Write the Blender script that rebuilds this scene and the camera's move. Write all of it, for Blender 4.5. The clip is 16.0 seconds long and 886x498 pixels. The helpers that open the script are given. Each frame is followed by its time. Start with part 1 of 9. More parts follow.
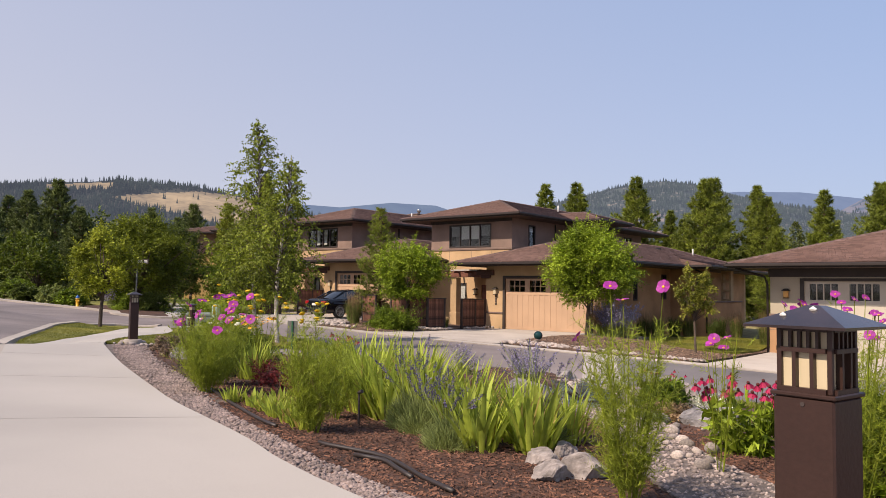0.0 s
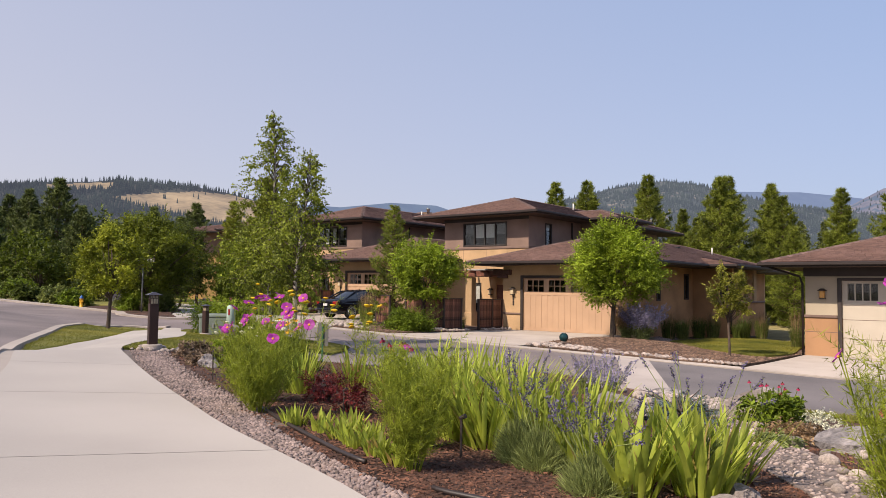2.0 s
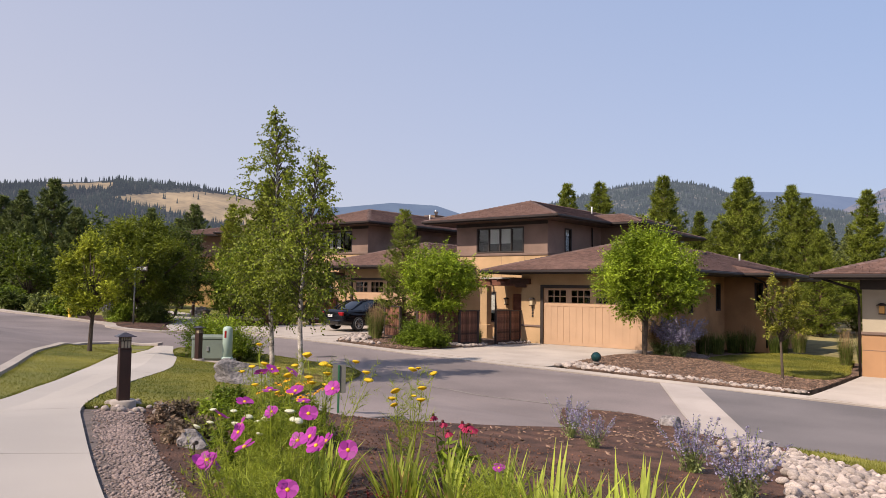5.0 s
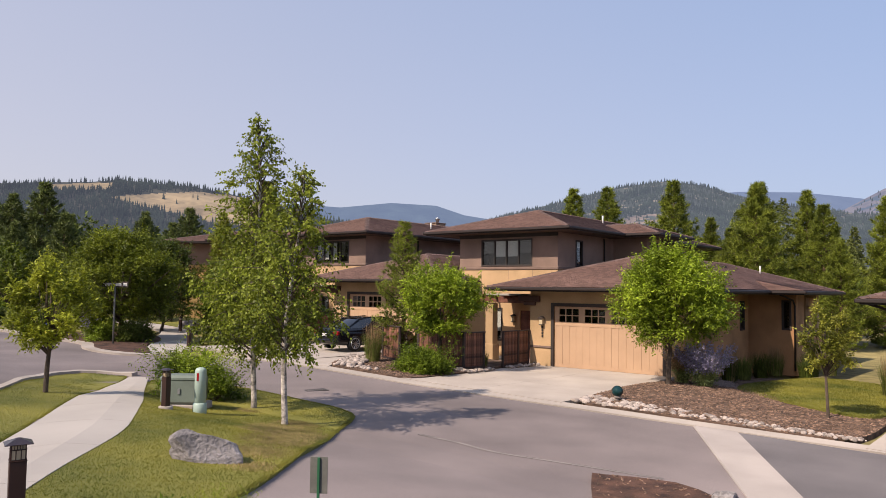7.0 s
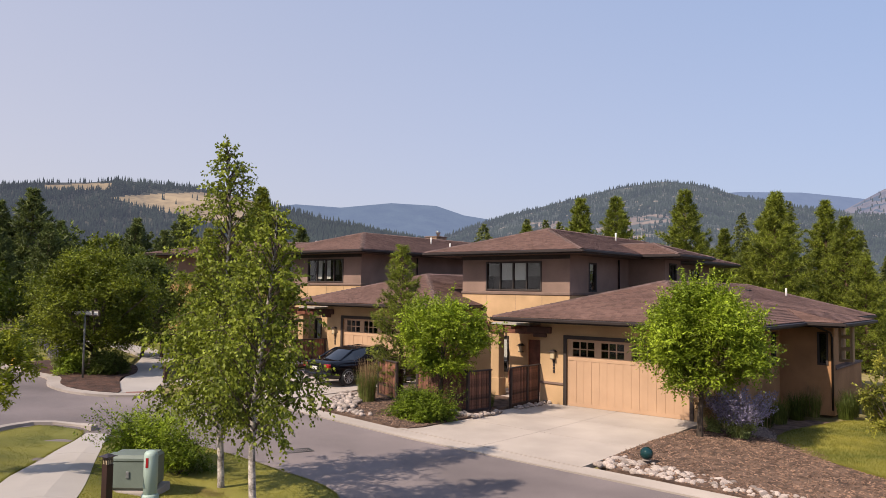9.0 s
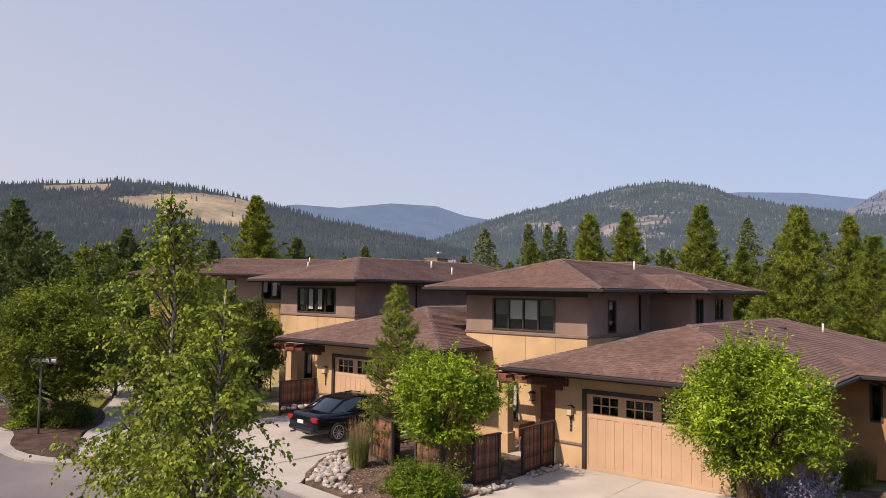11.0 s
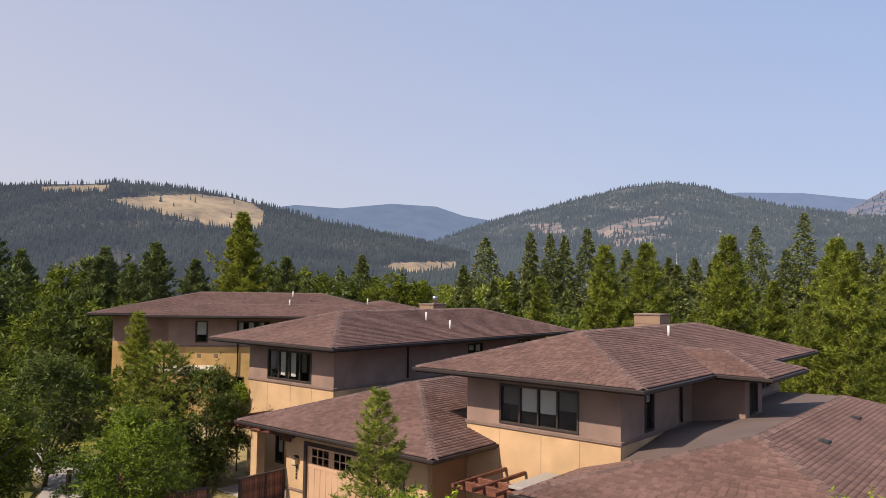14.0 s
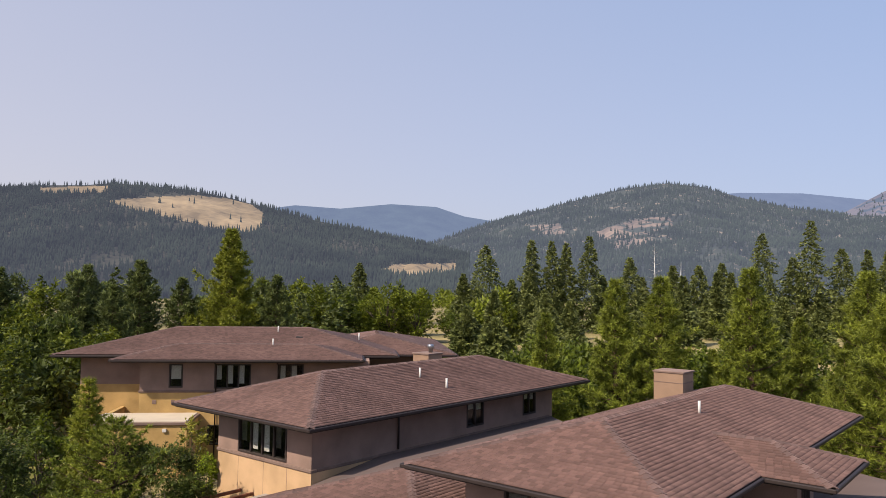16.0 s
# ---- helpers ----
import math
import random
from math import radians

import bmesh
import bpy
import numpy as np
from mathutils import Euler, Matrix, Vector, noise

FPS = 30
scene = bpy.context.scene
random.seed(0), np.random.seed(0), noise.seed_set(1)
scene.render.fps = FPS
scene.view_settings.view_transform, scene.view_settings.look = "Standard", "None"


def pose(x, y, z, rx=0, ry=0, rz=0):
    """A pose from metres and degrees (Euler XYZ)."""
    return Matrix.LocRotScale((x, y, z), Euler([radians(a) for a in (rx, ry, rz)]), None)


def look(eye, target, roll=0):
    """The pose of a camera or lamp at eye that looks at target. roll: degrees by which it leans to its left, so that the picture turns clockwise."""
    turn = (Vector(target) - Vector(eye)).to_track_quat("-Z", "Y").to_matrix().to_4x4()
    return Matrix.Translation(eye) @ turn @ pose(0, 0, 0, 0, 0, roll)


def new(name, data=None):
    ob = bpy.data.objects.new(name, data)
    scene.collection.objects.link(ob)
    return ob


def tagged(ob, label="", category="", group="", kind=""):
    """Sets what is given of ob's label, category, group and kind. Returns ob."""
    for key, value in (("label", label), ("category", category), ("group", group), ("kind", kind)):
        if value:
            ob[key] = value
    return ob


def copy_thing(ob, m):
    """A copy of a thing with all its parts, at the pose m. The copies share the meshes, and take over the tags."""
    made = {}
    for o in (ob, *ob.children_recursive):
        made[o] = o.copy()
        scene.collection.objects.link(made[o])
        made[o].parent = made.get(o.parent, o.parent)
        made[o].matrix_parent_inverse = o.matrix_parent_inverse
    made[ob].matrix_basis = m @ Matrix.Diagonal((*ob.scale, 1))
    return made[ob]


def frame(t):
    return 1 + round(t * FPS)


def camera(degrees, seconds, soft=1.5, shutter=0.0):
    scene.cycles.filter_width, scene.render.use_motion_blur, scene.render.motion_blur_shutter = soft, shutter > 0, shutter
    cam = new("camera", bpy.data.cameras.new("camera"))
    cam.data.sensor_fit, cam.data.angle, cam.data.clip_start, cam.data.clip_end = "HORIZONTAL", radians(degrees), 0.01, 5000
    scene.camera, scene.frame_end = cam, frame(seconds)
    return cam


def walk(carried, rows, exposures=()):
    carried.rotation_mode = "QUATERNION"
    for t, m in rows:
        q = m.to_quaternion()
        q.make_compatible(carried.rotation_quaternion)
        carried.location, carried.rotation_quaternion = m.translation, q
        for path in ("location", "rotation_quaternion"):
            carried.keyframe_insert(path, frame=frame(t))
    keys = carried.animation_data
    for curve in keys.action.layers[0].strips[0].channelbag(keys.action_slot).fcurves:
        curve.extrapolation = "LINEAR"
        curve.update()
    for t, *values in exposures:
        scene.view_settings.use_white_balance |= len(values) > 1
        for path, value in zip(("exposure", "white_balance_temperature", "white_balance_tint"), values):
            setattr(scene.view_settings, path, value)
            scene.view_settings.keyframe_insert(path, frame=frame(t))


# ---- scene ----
cam = camera(61.76, 16.0, 0.55)
PATH = [
    (0.0, pose(0.000, 0.000, 1.500, 93.10, -0.79, 39.44)),
    (0.5, pose(-0.311, 0.085, 1.495, 93.10, -0.79, 39.44)),
    (1.0, pose(-0.618, 0.156, 1.494, 93.10, -0.79, 39.44)),
    (1.5, pose(-0.926, 0.246, 1.488, 93.10, -0.79, 39.44)),
    (2.0, pose(-1.251, 0.368, 1.489, 93.10, -0.79, 39.44)),
    (2.5, pose(-1.584, 0.524, 1.507, 93.10, -0.79, 39.44)),
    (3.0, pose(-1.923, 0.730, 1.542, 93.10, -0.79, 39.44)),
    (3.5, pose(-2.258, 0.952, 1.593, 93.10, -0.79, 39.44)),
    (4.0, pose(-2.558, 1.188, 1.676, 93.10, -0.79, 39.44)),
    (6.5, pose(-4.380, 3.032, 2.455, 93.10, -0.79, 39.44)),
    (7.0, pose(-4.772, 3.489, 2.658, 93.10, -0.79, 39.44)),
    (7.5, pose(-5.169, 3.974, 2.910, 93.10, -0.79, 39.44)),
    (8.0, pose(-5.589, 4.480, 3.187, 93.10, -0.79, 39.44)),
    (8.5, pose(-6.057, 4.997, 3.486, 93.10, -0.79, 39.44)),
    (9.0, pose(-6.522, 5.508, 3.770, 93.10, -0.79, 39.44)),
    (11.5, pose(-9.157, 8.594, 5.725, 93.10, -0.79, 39.44)),
    (12.0, pose(-9.730, 9.329, 6.175, 93.10, -0.79, 39.44)),
    (12.5, pose(-10.305, 10.050, 6.598, 93.10, -0.79, 39.44)),
    (13.0, pose(-10.811, 10.788, 7.033, 93.10, -0.79, 39.44)),
    (13.5, pose(-11.373, 11.478, 7.443, 93.10, -0.79, 39.44)),
    (14.0, pose(-11.953, 12.160, 7.881, 93.10, -0.79, 39.44)),
    (14.5, pose(-12.513, 12.875, 8.399, 93.10, -0.79, 39.44)),
    (15.0, pose(-13.066, 13.613, 8.965, 93.10, -0.79, 39.44)),
    (15.5, pose(-13.623, 14.363, 9.545, 93.10, -0.79, 39.44)),
    (16.0, pose(-14.195, 15.116, 10.107, 93.10, -0.79, 39.44)),
]
walk(cam, PATH)

# ---------------------------------------------------------------- light
SUN_FROM = Vector((-0.13, -0.72, 0.68)).normalized()
world = bpy.data.worlds.new("hazy_sky")
scene.world = world
world.use_nodes = True
wn = world.node_tree.nodes
sky = wn.new("ShaderNodeTexSky")
sky.sky_type = "NISHITA"
sky.sun_disc = False
sky.sun_elevation = radians(42.8)
sky.sun_rotation = radians(190)
sky.altitude = 1000
sky.air_density, sky.dust_density, sky.ozone_density = 1.0, 6.0, 3.0
smoke = wn.new("ShaderNodeMix")
smoke.data_type, smoke.blend_type = "RGBA", "MIX"
smoke.inputs["Factor"].default_value = 0.8
bank = wn.new("ShaderNodeMix")
bank.data_type = "RGBA"
bank.inputs[6].default_value = (3.02, 2.88, 3.28, 1)
bank.inputs[7].default_value = (1.76, 2.25, 3.48, 1)
coord, across, spread = wn.new("ShaderNodeTexCoord"), wn.new("ShaderNodeVectorMath"), wn.new("ShaderNodeMapRange")
across.operation = "DOT_PRODUCT"
across.inputs[1].default_value = (0.42, 0.35, 1.25)
spread.inputs[1].default_value, spread.inputs[2].default_value = -0.12, 0.78
world.node_tree.links.new(coord.outputs["Generated"], across.inputs[0])
world.node_tree.links.new(across.outputs["Value"], spread.inputs[0])
world.node_tree.links.new(spread.outputs[0], bank.inputs["Factor"])
world.node_tree.links.new(bank.outputs[2], smoke.inputs[7])
world.node_tree.links.new(sky.outputs[0], smoke.inputs[6])
world.node_tree.links.new(smoke.outputs[2], wn["Background"].inputs[0])
wn["Background"].inputs[1].default_value = 0.15
sun_data = bpy.data.lights.new("sun", "SUN")
sun_data.energy, sun_data.angle, sun_data.color = 4.0, radians(0.8), (1.0, 0.855, 0.7)
sun = new("sun", sun_data)
sun.matrix_basis = look((0, 0, 60), Vector((0, 0, 60)) - SUN_FROM)
scene.view_settings.exposure = 0.5

# ---------------------------------------------------------------- building blocks


class Geo:
    """Vertices and faces of one mesh."""

    def __init__(self):
        self.v, self.f = [], []

    def add(self, verts, faces):
        n = len(self.v)
        self.v += [tuple(p) for p in verts]
        self.f += [tuple(i + n for i in f) for f in faces]
        return self

    def box(self, x0, y0, z0, x1, y1, z1, b=0.0):
        if b <= 0:
            vs = [(x, y, z) for z in (z0, z1) for x, y in ((x0, y0), (x1, y0), (x1, y1), (x0, y1))]
            return self.add(vs, [(3, 2, 1, 0), (4, 5, 6, 7), (0, 1, 5, 4), (1, 2, 6, 5), (2, 3, 7, 6), (3, 0, 4, 7)])
        c, h = ((x0 + x1) / 2, (y0 + y1) / 2, (z0 + z1) / 2), ((x1 - x0) / 2, (y1 - y0) / 2, (z1 - z0) / 2)
        vs, ix = [], {}
        for sx in (-1, 1):
            for sy in (-1, 1):
                for sz in (-1, 1):
                    for a in range(3):
                        s = (sx, sy, sz)
                        ix[s, a] = len(vs)
                        vs.append([c[k] + s[k] * (h[k] - (0 if k == a else b)) for k in range(3)])
        fs = []
        for a in range(3):
            u, w = (a + 1) % 3, (a + 2) % 3
            for s in (-1, 1):
                loop = []
                for p, q in ((-1, -1), (1, -1), (1, 1), (-1, 1)):
                    t = [0, 0, 0]
                    t[a], t[u], t[w] = s, p, q
                    loop.append(ix[tuple(t), a])
                fs.append(loop if s > 0 else loop[::-1])
            for p in (-1, 1):
                for q in (-1, 1):
                    lo, hi = [0, 0, 0], [0, 0, 0]
                    lo[a], hi[a] = -1, 1
                    lo[u] = hi[u] = p
                    lo[w] = hi[w] = q
                    loop = [ix[tuple(lo), u], ix[tuple(hi), u], ix[tuple(hi), w], ix[tuple(lo), w]]
                    fs.append(loop if p * q < 0 else loop[::-1])
        for sx in (-1, 1):
            for sy in (-1, 1):
                for sz in (-1, 1):
                    loop = [ix[(sx, sy, sz), k] for k in range(3)]
                    fs.append(loop if sx * sy * sz > 0 else loop[::-1])
        return self.add(vs, fs)

    def tube(self, pts, radii, n=8, cap=True):
        pts = [Vector(p) for p in pts]
        rings, base = [], len(self.v)
        for i, p in enumerate(pts):
            d = (pts[min(i + 1, len(pts) - 1)] - pts[max(i - 1, 0)]).normalized()
            a = d.cross(Vector((0, 0, 1)) if abs(d.z) < 0.95 else Vector((1, 0, 0))).normalized()
            b = d.cross(a)
            r = radii[i] if isinstance(radii, (list, tuple)) else radii
            rings.append([p + (a * math.cos(2 * math.pi * k / n) + b * math.sin(2 * math.pi * k / n)) * r for k in range(n)])
        vs = [q for ring in rings for q in ring]
        fs = [(i * n + k, i * n + (k + 1) % n, (i + 1) * n + (k + 1) % n, (i + 1) * n + k) for i in range(len(pts) - 1) for k in range(n)]
        if cap:
            fs += [tuple(range(n)[::-1]), tuple((len(pts) - 1) * n + k for k in range(n))]
        return self.add(vs, fs)

    def lathe(self, prof, n=16, c=(0, 0)):
        vs = [(c[0] + r * math.cos(2 * math.pi * k / n), c[1] + r * math.sin(2 * math.pi * k / n), z) for r, z in prof for k in range(n)]
        fs = [(i * n + k, i * n + (k + 1) % n, (i + 1) * n + (k + 1) % n, (i + 1) * n + k) for i in range(len(prof) - 1) for k in range(n)]
        fs += [tuple(range(n)[::-1]), tuple((len(prof) - 1) * n + k for k in range(n))]
        return self.add(vs, fs)

    def prism(self, poly, z0, z1):
        n = len(poly)
        vs = [(x, y, z0) for x, y in poly] + [(x, y, z1) for x, y in poly]
        return self.add(vs, [tuple(range(n)[::-1]), tuple(range(n, 2 * n))] + [(k, (k + 1) % n, n + (k + 1) % n, n + k) for k in range(n)])

    def mesh(self, name, smooth=False):
        me = bpy.data.meshes.new(name)
        me.from_pydata(self.v, [], self.f)
        if smooth:
            me.polygons.foreach_set("use_smooth", [True] * len(me.polygons))
        me.update()
        return me


def np_mesh(name, verts, faces, smooth=False):
    """A mesh from arrays: verts (n, 3), faces (m, k) of one size."""
    me = bpy.data.meshes.new(name)
    verts, faces = np.asarray(verts, np.float32), np.asarray(faces, np.int32)
    m, k = faces.shape
    me.vertices.add(len(verts))
    me.vertices.foreach_set("co", verts.ravel())
    me.loops.add(m * k)
    me.loops.foreach_set("vertex_index", faces.ravel())
    me.polygons.add(m)
    me.polygons.foreach_set("loop_start", np.arange(0, m * k, k, dtype=np.int32))
    if smooth:
        me.polygons.foreach_set("use_smooth", np.ones(m, dtype=bool))
    me.update(calc_edges=True)
    return me


def thing(name, label, category, group="", kind="", at=None):
    ob = tagged(new(name), label, category, group, kind)
    if at is not None:
        ob.matrix_basis = Matrix.Translation(at)
    return ob


def part(name, geo, material, parent, label="", smooth=False):
    """Links a mesh, given in the world's coordinates, as one part of a thing or of a part."""
    me = geo.mesh(name, smooth) if isinstance(geo, Geo) else geo
    if not me.materials:
        me.materials.append(material)
    ob = new(name, me)
    ob.parent = parent
    ob.matrix_parent_inverse = parent.matrix_basis.inverted() if parent.parent is None else Matrix.Identity(4)
    if label:
        ob["label"] = label
    return ob


def solid(name, geo, material, label, category, group="", kind="", smooth=False):
    me = geo.mesh(name, smooth) if isinstance(geo, Geo) else geo
    me.materials.append(material)
    return tagged(new(name, me), label, category, group, kind)


# ---------------------------------------------------------------- materials


def mat(name, base, rough=0.8, var=0.25, scale=3.0, fine=60.0, bump=0.3, metal=0.0, tint=None, island=0.0, objrand=0.0, bump_dist=0.01, spec=0.5, trans=0.0):
    """Base colour with drift at two scales, bump, and a shift by island or by object."""
    m = bpy.data.materials.new(name)
    m.use_nodes = True
    nt = m.node_tree
    n, l = nt.nodes, nt.links
    bs = n["Principled BSDF"]
    bs.inputs["Roughness"].default_value = rough
    bs.inputs["Metallic"].default_value = metal
    bs.inputs["Diffuse Roughness"].default_value = max(0.0, (rough - 0.6) * 2.4)
    bs.inputs["Specular IOR Level"].default_value = spec
    co = n.new("ShaderNodeTexCoord").outputs["Object"]
    big, small = n.new("ShaderNodeTexNoise"), n.new("ShaderNodeTexNoise")
    big.inputs["Scale"].default_value, small.inputs["Scale"].default_value = scale, fine
    big.inputs["Detail"].default_value, small.inputs["Detail"].default_value = 4, 3
    l.new(co, big.inputs["Vector"]), l.new(co, small.inputs["Vector"])
    ramp = n.new("ShaderNodeValToRGB")
    lo = [c * (1 - var) for c in base]
    hi = [min(1, c * (1 + var)) for c in (tint or base)]
    ramp.color_ramp.elements[0].position, ramp.color_ramp.elements[1].position = 0.3, 0.7
    ramp.color_ramp.elements[0].color, ramp.color_ramp.elements[1].color = (*lo, 1), (*hi, 1)
    add = n.new("ShaderNodeMath")
    add.operation = "MULTIPLY_ADD"
    l.new(small.outputs["Fac"], add.inputs[0])
    add.inputs[1].default_value = 0.5
    l.new(big.outputs["Fac"], add.inputs[2])
    sub = n.new("ShaderNodeMath")
    sub.operation = "SUBTRACT"
    l.new(add.outputs[0], sub.inputs[0])
    sub.inputs[1].default_value = 0.25
    l.new(sub.outputs[0], ramp.inputs["Fac"])
    out = ramp.outputs["Color"]
    if island or objrand:
        src = n.new("ShaderNodeNewGeometry").outputs["Random Per Island"] if island else n.new("ShaderNodeObjectInfo").outputs["Random"]
        amount = island or objrand
        mr = n.new("ShaderNodeMapRange")
        mr.inputs["To Min"].default_value, mr.inputs["To Max"].default_value = 1 - amount, 1 + amount
        l.new(src, mr.inputs["Value"])
        hsv = n.new("ShaderNodeHueSaturation")
        l.new(mr.outputs[0], hsv.inputs["Value"])
        l.new(out, hsv.inputs["Color"])
        out = hsv.outputs["Color"]
    l.new(out, bs.inputs["Base Color"])
    if bump:
        bp = n.new("ShaderNodeBump")
        bp.inputs["Strength"].default_value, bp.inputs["Distance"].default_value = bump, bump_dist
        l.new(small.outputs["Fac"], bp.inputs["Height"])
        l.new(bp.outputs["Normal"], bs.inputs["Normal"])
    if trans:
        tr = n.new("ShaderNodeBsdfTranslucent")
        l.new(out, tr.inputs["Color"])
        mx = n.new("ShaderNodeMixShader")
        mx.inputs[0].default_value = trans
        l.new(bs.outputs[0], mx.inputs[1]), l.new(tr.outputs[0], mx.inputs[2])
        l.new(mx.outputs[0], n["Material Output"].inputs["Surface"])
    return m


def leafmat(name, base, tint, var=0.3, rough=0.55, trans=0.35):
    return mat(name, base, rough, var, 0.7, 7.0, 0.0, tint=tint, island=0.45, spec=0.3, trans=trans)


ASPHALT = mat("asphalt", (0.158, 0.129, 0.127), 0.9, 0.3, 0.22, 60, 0.6, tint=(0.19, 0.155, 0.15), bump_dist=0.004)
CONCRETE = mat("concrete", (0.37, 0.315, 0.275), 0.9, 0.14, 0.6, 120, 0.25, bump_dist=0.003)
PATHCON = mat("path_concrete", (0.385, 0.343, 0.31), 0.9, 0.09, 0.5, 150, 0.2, bump_dist=0.003)
BANDCON = mat("band_concrete", (0.33, 0.285, 0.262), 0.9, 0.16, 0.6, 120, 0.25, bump_dist=0.003)
LAWN = mat("lawn_soil", (0.12, 0.128, 0.014), 0.95, 0.25, 0.45, 60, 0.5, tint=(0.185, 0.165, 0.027), bump_dist=0.012)
BLADE = mat("grass_blade", (0.13, 0.155, 0.0125), 0.6, 0.28, 0.45, 2, 0, tint=(0.22, 0.2, 0.028), island=0.15, trans=0.3)
MEADOW = mat("dry_meadow", (0.128, 0.12, 0.04), 0.95, 0.4, 0.05, 2, 0.5, tint=(0.224, 0.176, 0.072), bump_dist=0.1)
MULCH = mat("bark_mulch", (0.048, 0.021, 0.013), 0.95, 0.5, 3, 45, 0.9, tint=(0.078, 0.037, 0.024), bump_dist=0.03)
MOUNDMULCH = mat("faded_mulch", (0.08, 0.047, 0.033), 0.95, 0.45, 3, 45, 0.9, tint=(0.125, 0.078, 0.055), bump_dist=0.03)
FADEDCHIP = mat("faded_chip", (0.12, 0.068, 0.045), 0.9, 0.4, 5, 30, 0.3, tint=(0.215, 0.135, 0.095), island=0.6)
CHIP = mat("bark_chip", (0.08, 0.032, 0.019), 0.9, 0.4, 5, 30, 0.3, tint=(0.135, 0.062, 0.038), island=0.7)
GRAVELBED = mat("gravel_bed", (0.14, 0.11, 0.1), 0.95, 0.35, 8, 60, 0.9, bump_dist=0.02)
PEBBLE = mat("pebble", (0.25, 0.186, 0.165), 0.8, 0.25, 6, 50, 0.2, island=0.42)
ROCK = mat("river_rock", (0.3, 0.25, 0.225), 0.8, 0.25, 5, 40, 0.3, tint=(0.38, 0.31, 0.27), objrand=0.45)
CREEKGRAVEL = mat("creek_gravel", (0.32, 0.252, 0.228), 0.85, 0.25, 6, 50, 0.2, island=0.42)
ROCKSTUFF = mat("creek_cobble", (0.31, 0.25, 0.225), 0.8, 0.25, 5, 40, 0.3, tint=(0.38, 0.31, 0.275), island=0.45)
PALEROCK = mat("pale_boulder", (0.22, 0.185, 0.17), 0.9, 0.35, 3, 26, 0.8, tint=(0.31, 0.26, 0.24), bump_dist=0.03)
HOSE = mat("brown_black_hose", (0.028, 0.019, 0.017), 0.5, 0.2, 6, 60, 0.1)
AMBER = mat("amber_glass", (0.55, 0.27, 0.06), 0.35, 0.1, 3, 20, 0.0)
BOULDER = mat("grey_boulder", (0.17, 0.155, 0.16), 0.9, 0.4, 2.5, 22, 0.9, tint=(0.27, 0.24, 0.235), bump_dist=0.05)
STUCCO = mat("ochre_stucco", (0.515, 0.345, 0.185), 0.92, 0.14, 0.8, 90, 0.35, tint=(0.56, 0.378, 0.215), bump_dist=0.006)
MAUVE = mat("mauve_stucco", (0.275, 0.186, 0.148), 0.92, 0.16, 0.9, 90, 0.35, tint=(0.3, 0.2, 0.16), bump_dist=0.006)
CREAM = mat("cream_stucco", (0.518, 0.439, 0.331), 0.92, 0.08, 0.8, 90, 0.35, bump_dist=0.006)
YELLOWSTUCCO = mat("yellow_ochre_stucco", (0.46, 0.3, 0.105), 0.92, 0.2, 0.8, 90, 0.35, tint=(0.52, 0.345, 0.135), bump_dist=0.006)
PEACH = mat("peach_stucco", (0.44, 0.248, 0.128), 0.92, 0.14, 0.9, 90, 0.35, bump_dist=0.006)
TRIM = mat("bronze_trim", (0.04, 0.028, 0.024), 0.6, 0.2, 3, 60, 0.1)
SOFFIT = mat("stained_soffit", (0.096, 0.06, 0.044), 0.8, 0.2, 2, 40, 0.2)
GUTTER = mat("brown_gutter", (0.028, 0.019, 0.017), 0.55, 0.15, 2, 40, 0.05, spec=0.35)
BELT = mat("belt_trim", (0.208, 0.14, 0.112), 0.85, 0.15, 2, 60, 0.2)
SHINGLE = mat("asphalt_shingle", (0.135, 0.075, 0.062), 0.95, 0.12, 0.5, 220, 0.6, tint=(0.158, 0.091, 0.076), island=0.22, bump_dist=0.004)
CAP = mat("ridge_cap", (0.125, 0.0775, 0.0675), 0.95, 0.25, 2, 220, 0.5, objrand=0.3, bump_dist=0.004)
MEMBRANE = mat("roof_membrane", (0.105, 0.075, 0.066), 0.85, 0.12, 0.7, 60, 0.1)
PORCHTOP = mat("pale_roof_sheet", (0.36, 0.33, 0.3), 0.5, 0.08, 1, 40, 0.05)
DOORTAN = mat("tan_door_paint", (0.475, 0.305, 0.195), 0.6, 0.06, 1.5, 80, 0.08)
DOORWHITE = mat("white_door_paint", (0.509, 0.44, 0.358), 0.6, 0.06, 1.5, 80, 0.08)
BRACKET = mat("dark_redwood", (0.075, 0.03, 0.02), 0.65, 0.3, 4, 30, 0.2)
REDWOOD = mat("stained_redwood", (0.128, 0.04, 0.024), 0.6, 0.3, 4, 30, 0.2, tint=(0.16, 0.06, 0.036))
FENCEWOOD = mat("weathered_fence", (0.075, 0.04, 0.031), 0.85, 0.5, 3, 30, 0.4, tint=(0.2, 0.085, 0.052), objrand=0.35)
FENCEPOST = mat("fence_frame", (0.04, 0.0256, 0.024), 0.7, 0.3, 4, 40, 0.2)
BOLLARD = mat("bronze_paint", (0.034, 0.0155, 0.0115), 0.42, 0.18, 4, 90, 0.05, spec=0.4)
CAPMETAL = mat("dark_cap_paint", (0.03, 0.018, 0.018), 0.24, 0.3, 9, 70, 0.03, spec=0.6)
LAMPGLASS = mat("opal_glass", (0.544, 0.44, 0.288), 0.35, 0.06, 3, 20, 0.0)
BARK = mat("grey_bark", (0.095, 0.068, 0.05), 0.95, 0.4, 6, 40, 0.7, bump_dist=0.02)
